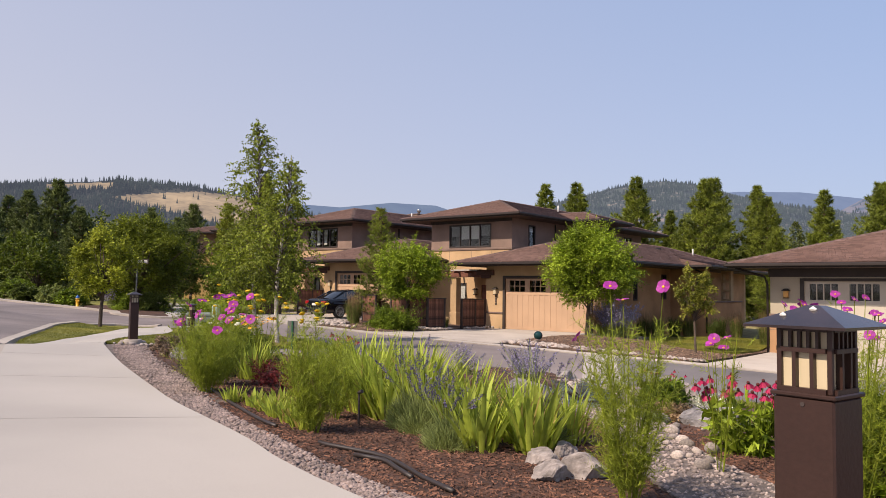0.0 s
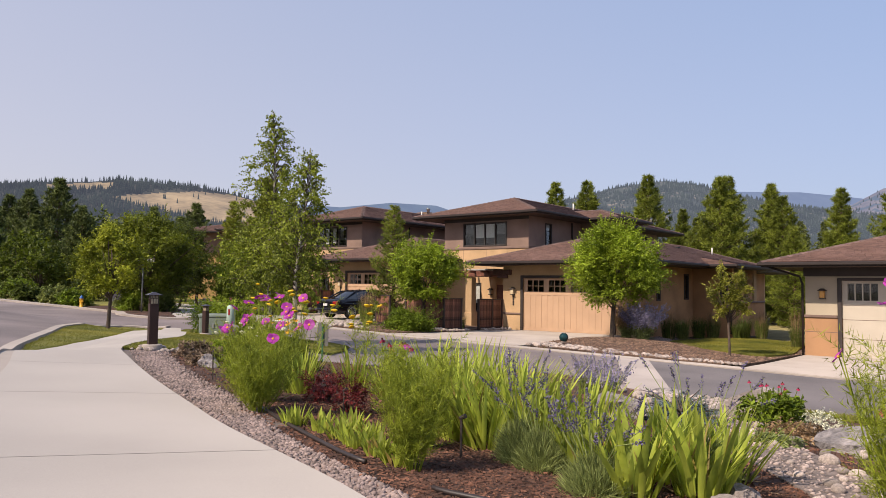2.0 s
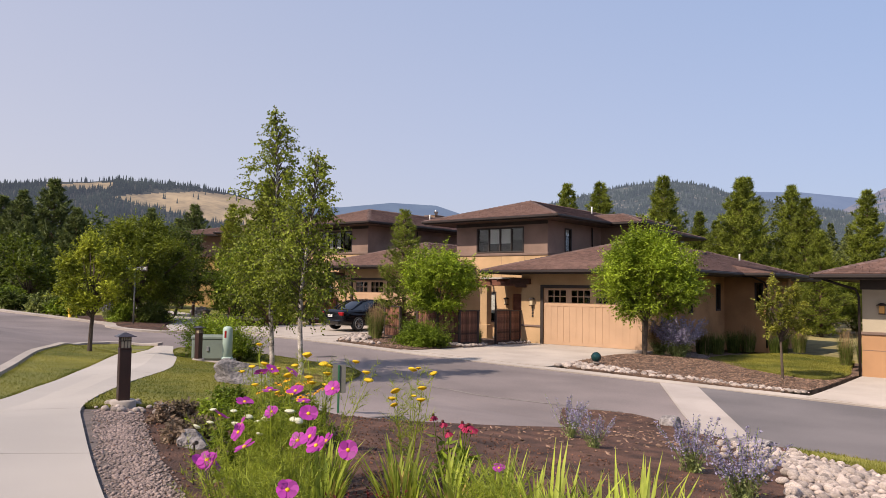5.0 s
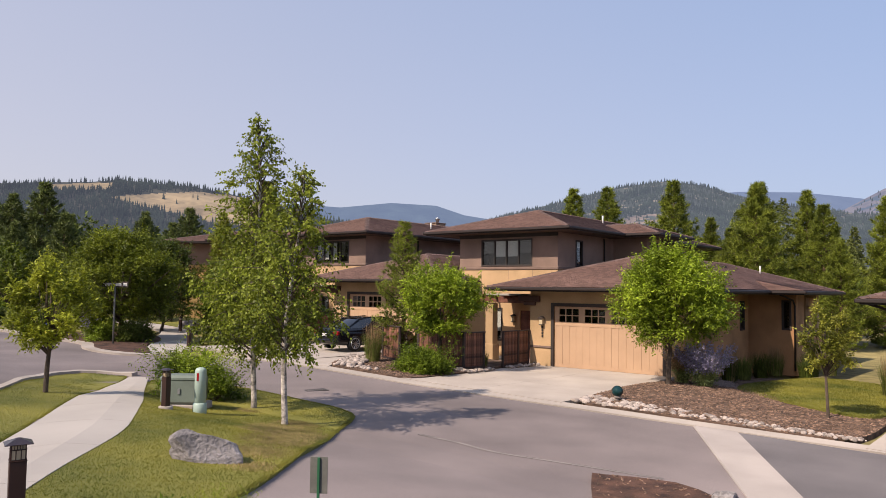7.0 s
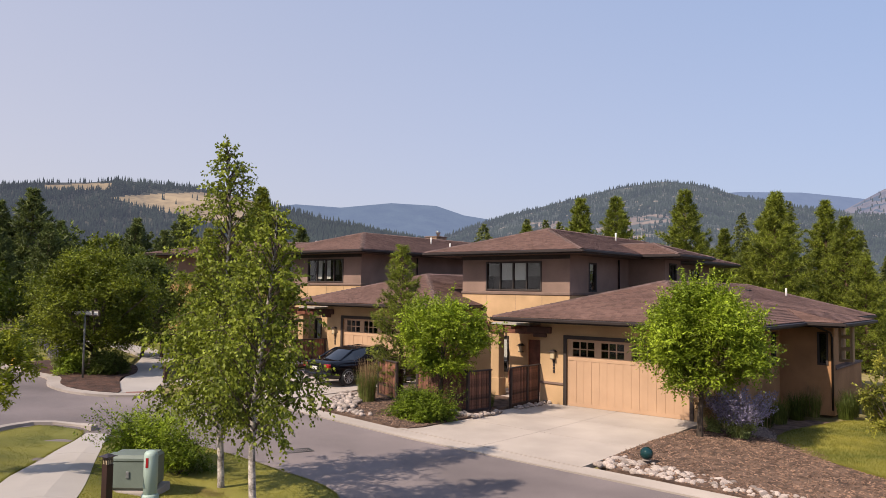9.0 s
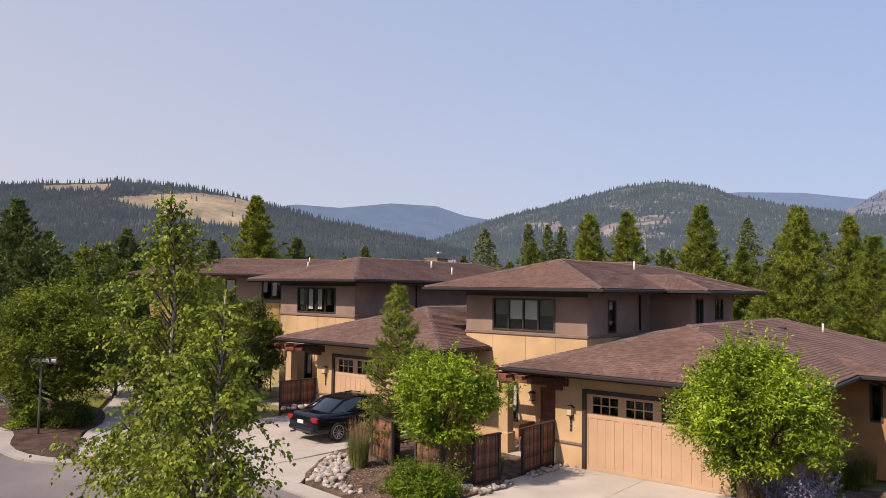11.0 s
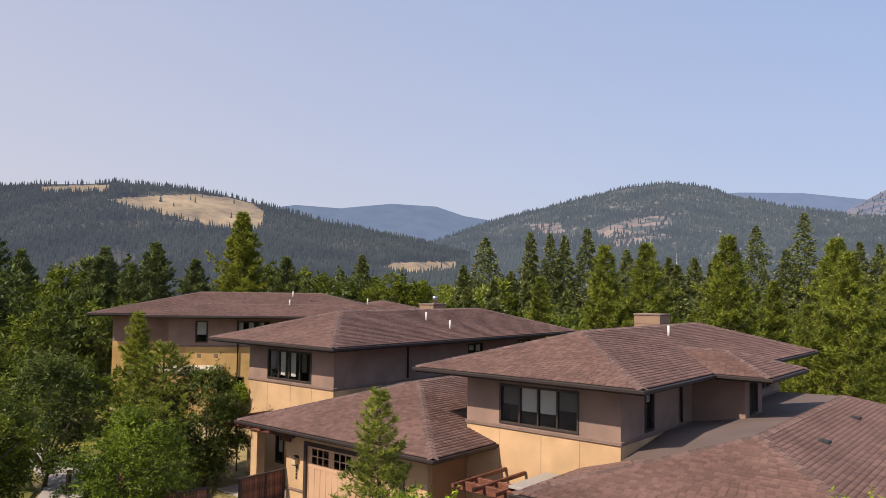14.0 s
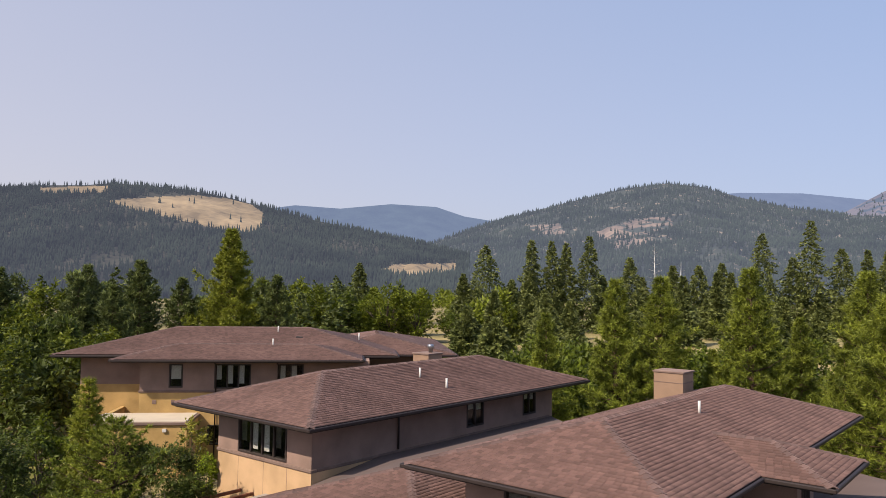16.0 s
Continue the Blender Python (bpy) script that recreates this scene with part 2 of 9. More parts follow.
BIRCHBARK = mat("birch_bark", (0.295, 0.246, 0.213), 0.8, 0.6, 7, 30, 0.3, tint=(0.426, 0.377, 0.336))
PINEBARK = mat("pine_bark", (0.104, 0.06, 0.04), 0.95, 0.4, 4, 30, 0.7, bump_dist=0.03)
WHITEPIPE = mat("white_pvc", (0.6, 0.576, 0.544), 0.5, 0.05, 3, 40, 0)
BLIND = mat("white_blind", (0.57, 0.554, 0.523), 0.8, 0.05, 2, 30, 0)
SCREEN = mat("dark_screen", (0.1, 0.095, 0.09), 0.85, 0.1, 2, 30, 0)
# Near-black paint stands in for the darkness of unlit interiors.
ROOMBLACK = mat("unlit_room_black", (0.012, 0.01, 0.009), 0.9, 0.3, 2, 10, 0)
UTILGREEN = mat("utility_green", (0.135, 0.162, 0.135), 0.55, 0.12, 3, 60, 0.05)
PEDESTAL = mat("pedestal_plastic", (0.346, 0.432, 0.378), 0.5, 0.06, 3, 60, 0)
CARPAINT = mat("black_car_paint", (0.0064, 0.0064, 0.0096), 0.12, 0.1, 2, 30, 0)
RUBBER = mat("tyre_rubber", (0.016, 0.016, 0.016), 0.85, 0.2, 8, 60, 0.1)
ALLOY = mat("alloy_rim", (0.4, 0.4, 0.416), 0.3, 0.08, 5, 40, 0, metal=0.9)
REDLENS = mat("red_lens", (0.28, 0.0096, 0.012), 0.15, 0.1, 4, 30, 0)
STEEL = mat("galvanized_steel", (0.272, 0.272, 0.272), 0.45, 0.15, 5, 60, 0, metal=0.7)
CHIMNEY = mat("tan_chimney_stucco", (0.3, 0.198, 0.132), 0.92, 0.16, 0.9, 90, 0.35, bump_dist=0.006)
SIGNGREEN = mat("green_post_paint", (0.02, 0.1, 0.045), 0.5, 0.1, 4, 40, 0)
SIGNBACK = mat("weathered_aluminium", (0.13, 0.125, 0.11), 0.5, 0.15, 4, 40, 0)
DARKLEAF = leafmat("dark_leaf", (0.04462, 0.06435, 0.01123), (0.1014, 0.1288, 0.02246))
MIDLEAF = leafmat("mid_leaf", (0.07222, 0.1112, 0.007222), (0.1693, 0.2285, 0.01693))
LIMELEAF = leafmat("lime_leaf", (0.1459, 0.2086, 0.01094), (0.2934, 0.3706, 0.02831))
BIRCHLEAF = leafmat("birch_leaf", (0.1006, 0.1287, 0.009728), (0.2278, 0.2649, 0.02772))
OAKLEAF = leafmat("deep_green_leaf", (0.06552, 0.09412, 0.008535), (0.1636, 0.1885, 0.01499))
# STUCCO copy, darker and redder: east-side shade painted into the colour.
SHADESTUCCO = mat("shaded_ochre_stucco", (0.42, 0.225, 0.105), 0.92, 0.2, 0.8, 90, 0.35, tint=(0.47, 0.26, 0.128), bump_dist=0.006)
# Mid leaf scaled darker, so understorey and valley trees carry shade in their colour.
SHADELEAF = leafmat("shaded_green_leaf", (0.05023, 0.07535, 0.006569), (0.1159, 0.1469, 0.01304))
GOLDGREEN = leafmat("golden_green_leaf", (0.2012, 0.2402, 0.01485), (0.344, 0.3634, 0.0341))
YELLOWLEAF = leafmat("yellowing_leaf", (0.1932, 0.2093, 0.02254), (0.322, 0.3059, 0.0483))
NEEDLE = leafmat("pine_needle", (0.09734, 0.1269, 0.01704), (0.2167, 0.2467, 0.03065), trans=0.25)
NEEDLEDARK = leafmat("dark_needle", (0.06353, 0.08674, 0.02688), (0.1339, 0.1606, 0.04128), trans=0.2)
FIRLEAF = leafmat("fir_needle", (0.08392, 0.1081, 0.03197), (0.1675, 0.1865, 0.05229), trans=0.2)
NEEDLEGOLD = leafmat("golden_needle", (0.1495, 0.1794, 0.01495), (0.2541, 0.2691, 0.03289), trans=0.25)
NEEDLEBLUE = leafmat("blue_needle", (0.12, 0.168, 0.168), (0.24, 0.3, 0.312), trans=0.15)
IRISFADED = leafmat("fading_iris_leaf", (0.4, 0.34, 0.06), (0.55, 0.36, 0.14), trans=0.4)
IRISLEAF = leafmat("iris_leaf", (0.2653, 0.3452, 0.0385), (0.5794, 0.6202, 0.09625), trans=0.48)
FEATHER = leafmat("feathery_leaf", (0.186, 0.229, 0.0172), (0.315, 0.358, 0.0358))
LAVLEAF = leafmat("lavender_leaf", (0.1807, 0.2214, 0.06912), (0.3274, 0.3651, 0.1272))
LAVFLOWER = leafmat("lavender_flower", (0.1, 0.08, 0.165), (0.17, 0.14, 0.245), trans=0.2)
SAGE = leafmat("russian_sage", (0.208, 0.1792, 0.28), (0.36, 0.32, 0.448), trans=0.2)
PINK = leafmat("pink_petal", (0.302, 0.0216, 0.238), (0.446, 0.0576, 0.36), trans=0.3)
CRIMSON = leafmat("crimson_petal", (0.2, 0.005, 0.032), (0.3, 0.013, 0.06), trans=0.2)
YELLOWPETAL = leafmat("yellow_petal", (0.75, 0.42, 0.01), (0.85, 0.55, 0.03), trans=0.2)
ORANGEPETAL = leafmat("orange_petal", (0.75, 0.27, 0.004), (0.85, 0.38, 0.01), trans=0.2)
WHITEPETAL = leafmat("cream_petal", (0.6, 0.6, 0.42), (0.75, 0.72, 0.55), trans=0.2)
BARBERRY = leafmat("barberry_leaf", (0.1, 0.012, 0.015), (0.22, 0.035, 0.03))
STRAW = leafmat("straw_plume", (0.288, 0.184, 0.096), (0.4, 0.272, 0.144))
CONEHEART = mat("flower_cone", (0.1, 0.022, 0.018), 0.9, 0.3, 40, 200, 0.3)
HEATHER = leafmat("dry_heather", (0.14, 0.11, 0.06), (0.24, 0.17, 0.12))
GRASSLEAF = leafmat("tall_grass", (0.0936, 0.135, 0.0208), (0.208, 0.229, 0.0624))


def glass(name):
    m = bpy.data.materials.new(name)
    m.use_nodes = True
    nt = m.node_tree
    nt.nodes.remove(nt.nodes["Principled BSDF"])
    gl, tr, mx, fr = (nt.nodes.new("ShaderNode" + k) for k in ("BsdfGlossy", "BsdfTransparent", "MixShader", "LayerWeight"))
    fr.inputs["Blend"].default_value = 0.5
    pw, ma = nt.nodes.new("ShaderNodeMath"), nt.nodes.new("ShaderNodeMath")
    pw.operation, ma.operation = "POWER", "MULTIPLY_ADD"
    pw.inputs[1].default_value, ma.inputs[1].default_value, ma.inputs[2].default_value = 4.0, 0.9, 0.04
    gl.inputs["Roughness"].default_value = 0.02
    tr.inputs["Color"].default_value = (0.9, 0.91, 0.9, 1)
    nt.links.new(fr.outputs["Facing"], pw.inputs[0])
    nt.links.new(pw.outputs[0], ma.inputs[0])
    nt.links.new(ma.outputs[0], mx.inputs[0])
    nt.links.new(tr.outputs[0], mx.inputs[1])
    nt.links.new(gl.outputs[0], mx.inputs[2])
    nt.links.new(mx.outputs[0], nt.nodes["Material Output"].inputs["Surface"])
    return m


GLASS = glass("window_glass")

# ---------------------------------------------------------------- the lie of the land
BANK_Y = [-60, -5, 0, 6.2, 11.2, 12.6, 14.0, 400]
BANK_Z = [1.4, 1.2, 1.06, 0.82, 0.40, 0.14, 0.0, 0.0]


def ground_z(x, y):
    x, y = np.asarray(x, float), np.asarray(y, float)
    plane = -0.36 - 0.024 * (np.clip(x, -60, 20) + 20.1) - 0.012 * (np.clip(y, -20, 60) - 29.1)
    ease = lambda u: np.clip(u, 0, 1) ** 2 * (3 - 2 * np.clip(u, 0, 1))
    left = -(x + 15.9) * 0.54 - (y - 9.25) * 0.84
    dip = 0.16 * ease(left - 0.5) * ease((-10.8 - x) / 2.2) * ease((x + 31) / 4)
    return plane + np.interp(y, BANK_Y, BANK_Z) - dip


def gz(x, y):
    return float(ground_z(x, y))


def smooth_line(pts, step=0.5, closed=False):
    """A Catmull-Rom curve through points of the plan."""
    p = [np.array(q, float) for q in pts]
    n = len(p)
    out = []
    for i in range(n if closed else n - 1):
        a, b, c, d = (p[(i + k) % n] if closed else p[min(max(i + k, 0), n - 1)] for k in (-1, 0, 1, 2))
        m = max(2, int(np.linalg.norm(c - b) / step))
        for t in np.arange(m) / m:
            out.append(0.5 * ((2 * b) + (c - a) * t + (2 * a - 5 * b + 4 * c - d) * t * t + (3 * b - a - 3 * c + d) * t ** 3))
    if not closed:
        out.append(p[-1])
    return [tuple(q) for q in out]


def inside(px, py, poly):
    """Which of the points lie in the polygon."""
    px, py = np.asarray(px), np.asarray(py)
    hit = np.zeros(px.shape, bool)
    n = len(poly)
    for i in range(n):
        (x0, y0), (x1, y1) = poly[i], poly[(i + 1) % n]
        if y0 == y1:
            continue
        c = (y0 > py) != (y1 > py)
        hit ^= c & (px < (x1 - x0) * (py - y0) / (y1 - y0) + x0)
    return hit


def draped(poly, lift, cell=0.6, skirt=0.25, mound=None):
    """A sheet in the outline poly that follows the land, with its rim turned down."""
    bm = bmesh.new()
    bm.faces.new([bm.verts.new((x, y, 0)) for x, y in poly])
    xs, ys = [p[0] for p in poly], [p[1] for p in poly]
    for axis, lo, hi in ((0, min(xs), max(xs)), (1, min(ys), max(ys))):
        k = math.ceil(lo / cell)
        while k * cell < hi:
            co, no = [0, 0, 0], [0, 0, 0]
            co[axis], no[axis] = k * cell, 1
            bmesh.ops.bisect_plane(bm, geom=bm.verts[:] + bm.edges[:] + bm.faces[:], plane_co=co, plane_no=no)
            k += 1
    rim = [e for e in bm.edges if e.is_boundary]
    ext = bmesh.ops.extrude_edge_only(bm, edges=rim)["geom"]
    low = {v for v in ext if isinstance(v, bmesh.types.BMVert)}
    for v in bm.verts:
        z = gz(v.co.x, v.co.y) + lift
        if v in low:
            z -= skirt
        elif mound:
            z += mound(v.co.x, v.co.y)
        v.co.z = z
    bmesh.ops.recalc_face_normals(bm, faces=bm.faces)
    me = bpy.data.meshes.new("sheet")
    bm.to_mesh(me)
    bm.free()
    return me


def ribbon(line, offs, lift, z_low=-0.2):
    """A strip along a line of the plan between two sideways offsets, with a flat top."""
    p = np.array(line)
    t = np.gradient(p, axis=0)
    t /= np.linalg.norm(t, axis=1)[:, None]
    nrm = np.stack([-t[:, 1], t[:, 0]], 1)
    a, b = p + nrm * offs[0], p + nrm * offs[1]
    g, n = Geo(), len(p)
    vs = []
    for side in (a, b):
        for q in side:
            z = gz(*q)
            vs += [(q[0], q[1], z + lift), (q[0], q[1], z + z_low)]
    fs = []
    for i in range(n - 1):
        A, B, C, D = 2 * i, 2 * i + 2, 2 * n + 2 * i + 2, 2 * n + 2 * i
        fs += [(A, B, C, D), (A + 1, B + 1, B, A), (D, C, C + 1, D + 1)]
    fs += [(0, 2 * n, 2 * n + 1, 1), (2 * n - 2, 2 * n - 1, 4 * n - 1, 4 * n - 2)]
    return g.add(vs, fs)


# ---------------------------------------------------------------- ground sheet to the horizon
def far_ground():
    s = np.concatenate([-np.geomspace(4000, 90, 16), np.linspace(-80, 80, 129), np.geomspace(90, 4000, 16)])
    xs, ys = s - 20, s + 25
    X, Y = np.meshgrid(xs, ys, indexing="ij")
    Z = ground_z(X, Y) - 0.1
    n = len(xs)
    V = np.stack([X, Y, Z], -1).reshape(-1, 3)
    i, j = np.meshgrid(np.arange(n - 1), np.arange(n - 1), indexing="ij")
    a = (i * n + j).ravel()
    return np_mesh("ground", V, np.stack([a, a + n, a + n + 1, a + 1], 1), True)


solid("ground", far_ground(), MEADOW, "dry grassy valley floor round the houses", "ground", kind="structure")

ROAD = [(-75, 17.0), (-45, 17.7), (-39.8, 17.9), (-36.2, 18.1), (-34.4, 17.3), (-32.6, 17.2), (-31.0, 17.8), (-30.2, 19.2), (-27.8, 20.6), (-26, 20.9), (-20, 20.6), (-14, 20.8), (-7.4, 21.1), (30, 23), (30, -8), (-75, -30)]
solid("road", draped(ROAD, -0.03, 1.2, 0.1), ASPHALT, "grey asphalt street with worn patches", "road", kind="structure")

NEWER = mat("newer_asphalt", (0.118, 0.104, 0.107), 0.9, 0.18, 0.4, 140, 0.5, tint=(0.13, 0.114, 0.116), bump_dist=0.004)
solid("road_newer", draped([(-10.42, 21.05), (-7.05, 14.45), (-4.4, 14.3), (0, 14.3), (30, 12.5), (30, 22.9), (-7.4, 21.0)], -0.024, 1.2, 0.05), NEWER, "darker newer asphalt beyond the concrete band", "road", kind="structure")

# the footpath in cast slabs
PATH_R = smooth_line([(9, -1.0), (4, 0.9), (0, 1.95), (-2.87, 2.5), (-3.93, 2.84), (-5.4, 3.24), (-6.15, 3.5), (-8.2, 4.25), (-10.4, 5.15), (-11.4, 5.6), (-12.3, 6.25), (-13.8, 7.45), (-15.9, 9.25), (-17.6, 10.4), (-19.8, 11.75), (-22.3, 13.15), (-25.1, 14.8)], 0.3)
PATH_L = smooth_line([(8, -4.6), (3, -2.4), (-1, -0.6), (-3.6, 0.65), (-5.6, 1.6), (-7, 2.25), (-9.2, 3.3), (-11.0, 4.05), (-12.2, 4.6), (-12.9, 5.1), (-13.6, 5.75), (-15.0, 6.8), (-15.8, 7.35), (-16.7, 7.95), (-18.1, 8.9), (-21.0, 10.8), (-24.2, 13.1), (-25.8, 14.6)], 0.3)


def resample(line, n):
    p = np.array(line)
    s = np.concatenate([[0], np.cumsum(np.linalg.norm(np.diff(p, axis=0), axis=1))])
    u = np.linspace(0, s[-1], n)
    return np.stack([np.interp(u, s, p[:, 0]), np.interp(u, s, p[:, 1])], 1)


path_ob = thing("footpath", "pale concrete footpath of cast slabs curving along the beds", "footpath", kind="structure")
path_ob["kind"] = "structure"
pr, pl = resample(PATH_R, 145), resample(PATH_L, 145)
for k in range(0, 144, 9):
    g = Geo()
    m = 9
    cols = []
    for j in range(m + 1):
        i = k + j
        a, b = pl[i].copy(), pr[i].copy()
        step = pr[min(i + 1, 144)] - pr[max(i - 1, 0)]
        step = step / np.linalg.norm(step) * (0.006 if j == 0 else -0.006 if j == m else 0)
        cols.append([a + step, a * 0.67 + b * 0.33 + step, a * 0.33 + b * 0.67 + step, b + step])
    vs = [(q[0], q[1], gz(*q) + dz) for dz in (0.05, -0.12) for c in cols for q in c]
    nn = 4 * (m + 1)
    fs = [(4 * j + c, 4 * j + 4 + c, 4 * j + 5 + c, 4 * j + 1 + c) for j in range(m) for c in range(3)]
    rim = [4 * j for j in range(m + 1)] + [4 * m + 1, 4 * m + 2] + [4 * j + 3 for j in range(m, -1, -1)] + [2, 1]
    fs += [(rim[q], rim[q - 1], rim[q - 1] + nn, rim[q] + nn) for q in range(len(rim))]
    part("path_slab", g.add(vs, fs), PATHCON, path_ob)

# lawns, beds and kerbs
LAWN_L = smooth_line([(-12.3, 4.66), (-13.0, 5.12), (-13.7, 5.75), (-15.1, 6.8), (-16.8, 7.95), (-18.2, 8.88), (-21.0, 10.75), (-24.2, 13.0), (-25.7, 14.4), (-26.4, 14.75), (-27.3, 14.8), (-28.0, 14.3), (-27.5, 13.3), (-26.0, 12.18), (-24.0, 10.9), (-21.7, 9.45), (-20.0, 8.55), (-17.9, 7.5), (-15.5, 6.25), (-13.9, 5.35)], 0.4)
solid("lawn_verge", draped(LAWN_L, 0.035, 0.7), LAWN, "mown green lawn strip between footpath and street", "lawn", kind="structure")
KERB_L = smooth_line([(2, -2.2), (-7, 2.0), (-9.2, 3.05), (-11.2, 4.0), (-12.9, 4.75), (-13.9, 5.25), (-15.5, 6.15), (-17.9, 7.4), (-20.0, 8.45), (-21.7, 9.35), (-24.0, 10.8), (-26.2, 12.1), (-27.7, 13.2), (-28.3, 14.3), (-27.6, 15.0), (-26.4, 15.0)], 0.4)
solid("kerb_verge", ribbon(KERB_L, (0.0, 0.17), 0.07), CONCRETE, "low rounded concrete kerb of the verge", "kerb", kind="structure")

solid("kerb_joint", ribbon([p for p in KERB_L if p[0] > -12.9], (-0.35, -0.002), 0.044, -0.1), CONCRETE, "concrete margin between footpath and kerb", "kerb", kind="structure")
LAWN_B = smooth_line([(-11.5, 5.7), (-12.4, 6.25), (-13.8, 7.35), (-15.9, 9.15), (-17.6, 10.3), (-19.8, 11.65), (-22.3, 13.05), (-24.6, 14.75), (-23.6, 15.5), (-21.8, 15.85), (-19.5, 15.8), (-18.0, 15.7), (-17.0, 15.25), (-16.2, 14.1), (-14.5, 12.0), (-12.6, 9.6), (-11.9, 8.6), (-11.2, 7.3)], 0.4, True)
solid("lawn_birch", draped(LAWN_B, 0.04, 0.6), LAWN, "mown lawn with dry patches under the birches", "lawn", kind="structure")

BED = smooth_line([(-11.4, 5.75), (-10.4, 5.3), (-8.2, 4.45), (-6.15, 3.65), (-5.4, 3.4), (-3.93, 3.0), (-2.87, 2.65), (0, 2.1), (4, 1.05), (8.5, -0.4)], 0.5) + smooth_line([(9, 13.5), (0, 14.6), (-4.4, 14.45), (-6.7, 14.4), (-8.2, 14.5), (-8.8, 15.0), (-9.6, 15.4), (-10.7, 14.95), (-10.75, 14.7), (-9.8, 13.0), (-8.7, 11.4), (-9.3, 9.6), (-10.3, 8.4), (-11.6, 8.3), (-11.1, 7.2)], 0.5)
solid("garden_bed", draped(BED, 0.015, 0.6), MULCH, "planting bed covered with brown bark mulch", "bed", kind="structure")
GRAVEL_LINE = smooth_line([(6, 0.35), (2, 1.6), (0, 2.25), (-2.87, 2.8), (-3.93, 3.12), (-5.4, 3.54), (-6.15, 3.82), (-8.2, 4.57), (-10.3, 5.5), (-11.2, 5.95)], 0.4)
solid("gravel_strip", ribbon(GRAVEL_LINE, (0.04, 0.4), 0.022, -0.1), GRAVELBED, "strip of rounded grey-pink gravel along the footpath", "gravel", kind="structure")
solid("gravel_margin", ribbon([p for p in GRAVEL_LINE if p[0] < -5.2], (-0.2, 0.04), 0.02, -0.1), GRAVELBED, "wider gravel margin towards the lamp", "gravel", kind="structure")
CREEK = smooth_line([(-1.5, 3.75), (-2.3, 4.8), (-3.3, 6.1), (-4.5, 7.4), (-5.2, 9.6), (-6.0, 12.0), (-7.3, 14.1), (-5.5, 13.5), (-4.5, 12.0), (-4.0, 10.2), (-3.6, 8.2), (-2.5, 6.1), (-1.7, 5.0), (-0.8, 4.1)], 0.5, True)
solid("dry_creek", draped(CREEK, 0.03, 0.6, 0.1), GRAVELBED, "dry creek bed of grey gravel and cobbles", "gravel", kind="structure")
GRASS_R = smooth_line([(-6.5, 14.3), (-4.4, 14.35), (0, 14.5), (6, 14.0), (6, 10.6), (0, 10.4), (-3.5, 10.9), (-4.4, 12.1), (-5.5, 13.6)], 0.5, True)
solid("lawn_roadside", draped(GRASS_R, 0.04, 0.6), LAWN, "narrow mown grass strip beside the street", "lawn", kind="structure")

# concrete round the drives
GUTTER_LINE = smooth_line([(-29.6, 20.0), (-27.8, 20.95), (-26, 21.25), (-20, 20.95), (-14, 21.15), (-7.4, 21.45), (6, 22.1), (30, 23.3)], 0.8)
solid("gutter_apron", ribbon(GUTTER_LINE, (-0.3, 0.35), 0.0), CONCRETE, "pale concrete gutter strip along the street", "kerb", kind="structure")
solid("crossing_band", draped([(-11.4, 20.9), (-10.42, 21.0), (-7.0, 14.5), (-7.9, 14.35)], 0.0, 0.9, 0.1), BANDCON, "pale concrete band crossing the asphalt", "pavement", kind="structure")


def driveway(dx, dy, dz, x0, x1, y0=21.3):
    ob = thing("driveway", "pale concrete driveway with sawn joints", "driveway", "driveways")
    ob["kind"] = "structure"
    xs, ys = [x0, (x0 + x1) / 2, x1], [y0, 24.2 + dy, 26.8 + dy, 29.35 + dy]
    for i in range(2):
        for j in range(3):
            g = Geo()
            a, b, c, d = xs[i] + 0.006, xs[i + 1] - 0.006, ys[j] + 0.006, ys[j + 1] - 0.006
            top = lambda x, y: (gz(x, y) + 0.012) * (1 - (y - y0) / (ys[3] - y0)) + (-0.345 + dz) * ((y - y0) / (ys[3] - y0))
            vs = [(x, y, top(x, y) + o) for o in (0, -0.3) for x, y in ((a, c), (b, c), (b, d), (a, d))]
            g.add(vs, [(0, 1, 2, 3), (0, 4, 5, 1), (1, 5, 6, 2), (2, 6, 7, 3), (3, 7, 4, 0)])
            part("drive_slab", g, CONCRETE, ob)


driveway(0, 0, 0, -21.15, -15.2)
driveway(-12.2, 0.4, 0.3, -33.4, -27.0)
driveway(13.4, -1.1, -0.25, -7.9, -1.6)

BED_N = smooth_line([(-15.0, 28.9), (-15.05, 25), (-15.1, 22.5), (-14.6, 21.6), (-11, 21.6), (-8.6, 21.85), (-8.1, 23), (-8.1, 27), (-8.2, 33), (-14.4, 33)], 0.6, True)
MOUND_N = lambda x, y: 0.2 * math.exp(-((x + 13.6) ** 2 / 6 + (y - 25.5) ** 2 / 7))
solid("mulch_mound", draped(BED_N, 0.03, 0.6, 0.25, MOUND_N), MOUNDMULCH, "mounded bark-mulch bed between the driveways", "bed", kind="structure")
LAWN_N = smooth_line([(-12.9, 29.4), (-12.5, 27.8), (-11.2, 26.6), (-9.6, 25.7), (-8.5, 25.6), (-8.2, 27.5), (-8.6, 30), (-9.4, 34), (-11.6, 34.5), (-12.6, 31.6)], 0.5, True)
solid("lawn_side", draped(LAWN_N, 0.1, 0.6, 0.3), LAWN, "small rounded lawn beside the ochre house", "lawn", kind="structure")
BED_M = smooth_line([(-26.95, 29.0), (-26.95, 25.5), (-26.8, 24.3), (-25.9, 22.9), (-24.9, 21.75), (-22.5, 21.55), (-20.9, 21.5), (-20.85, 23.5), (-20.9, 25.6), (-21.25, 26.4), (-21.25, 28.9)], 0.6)
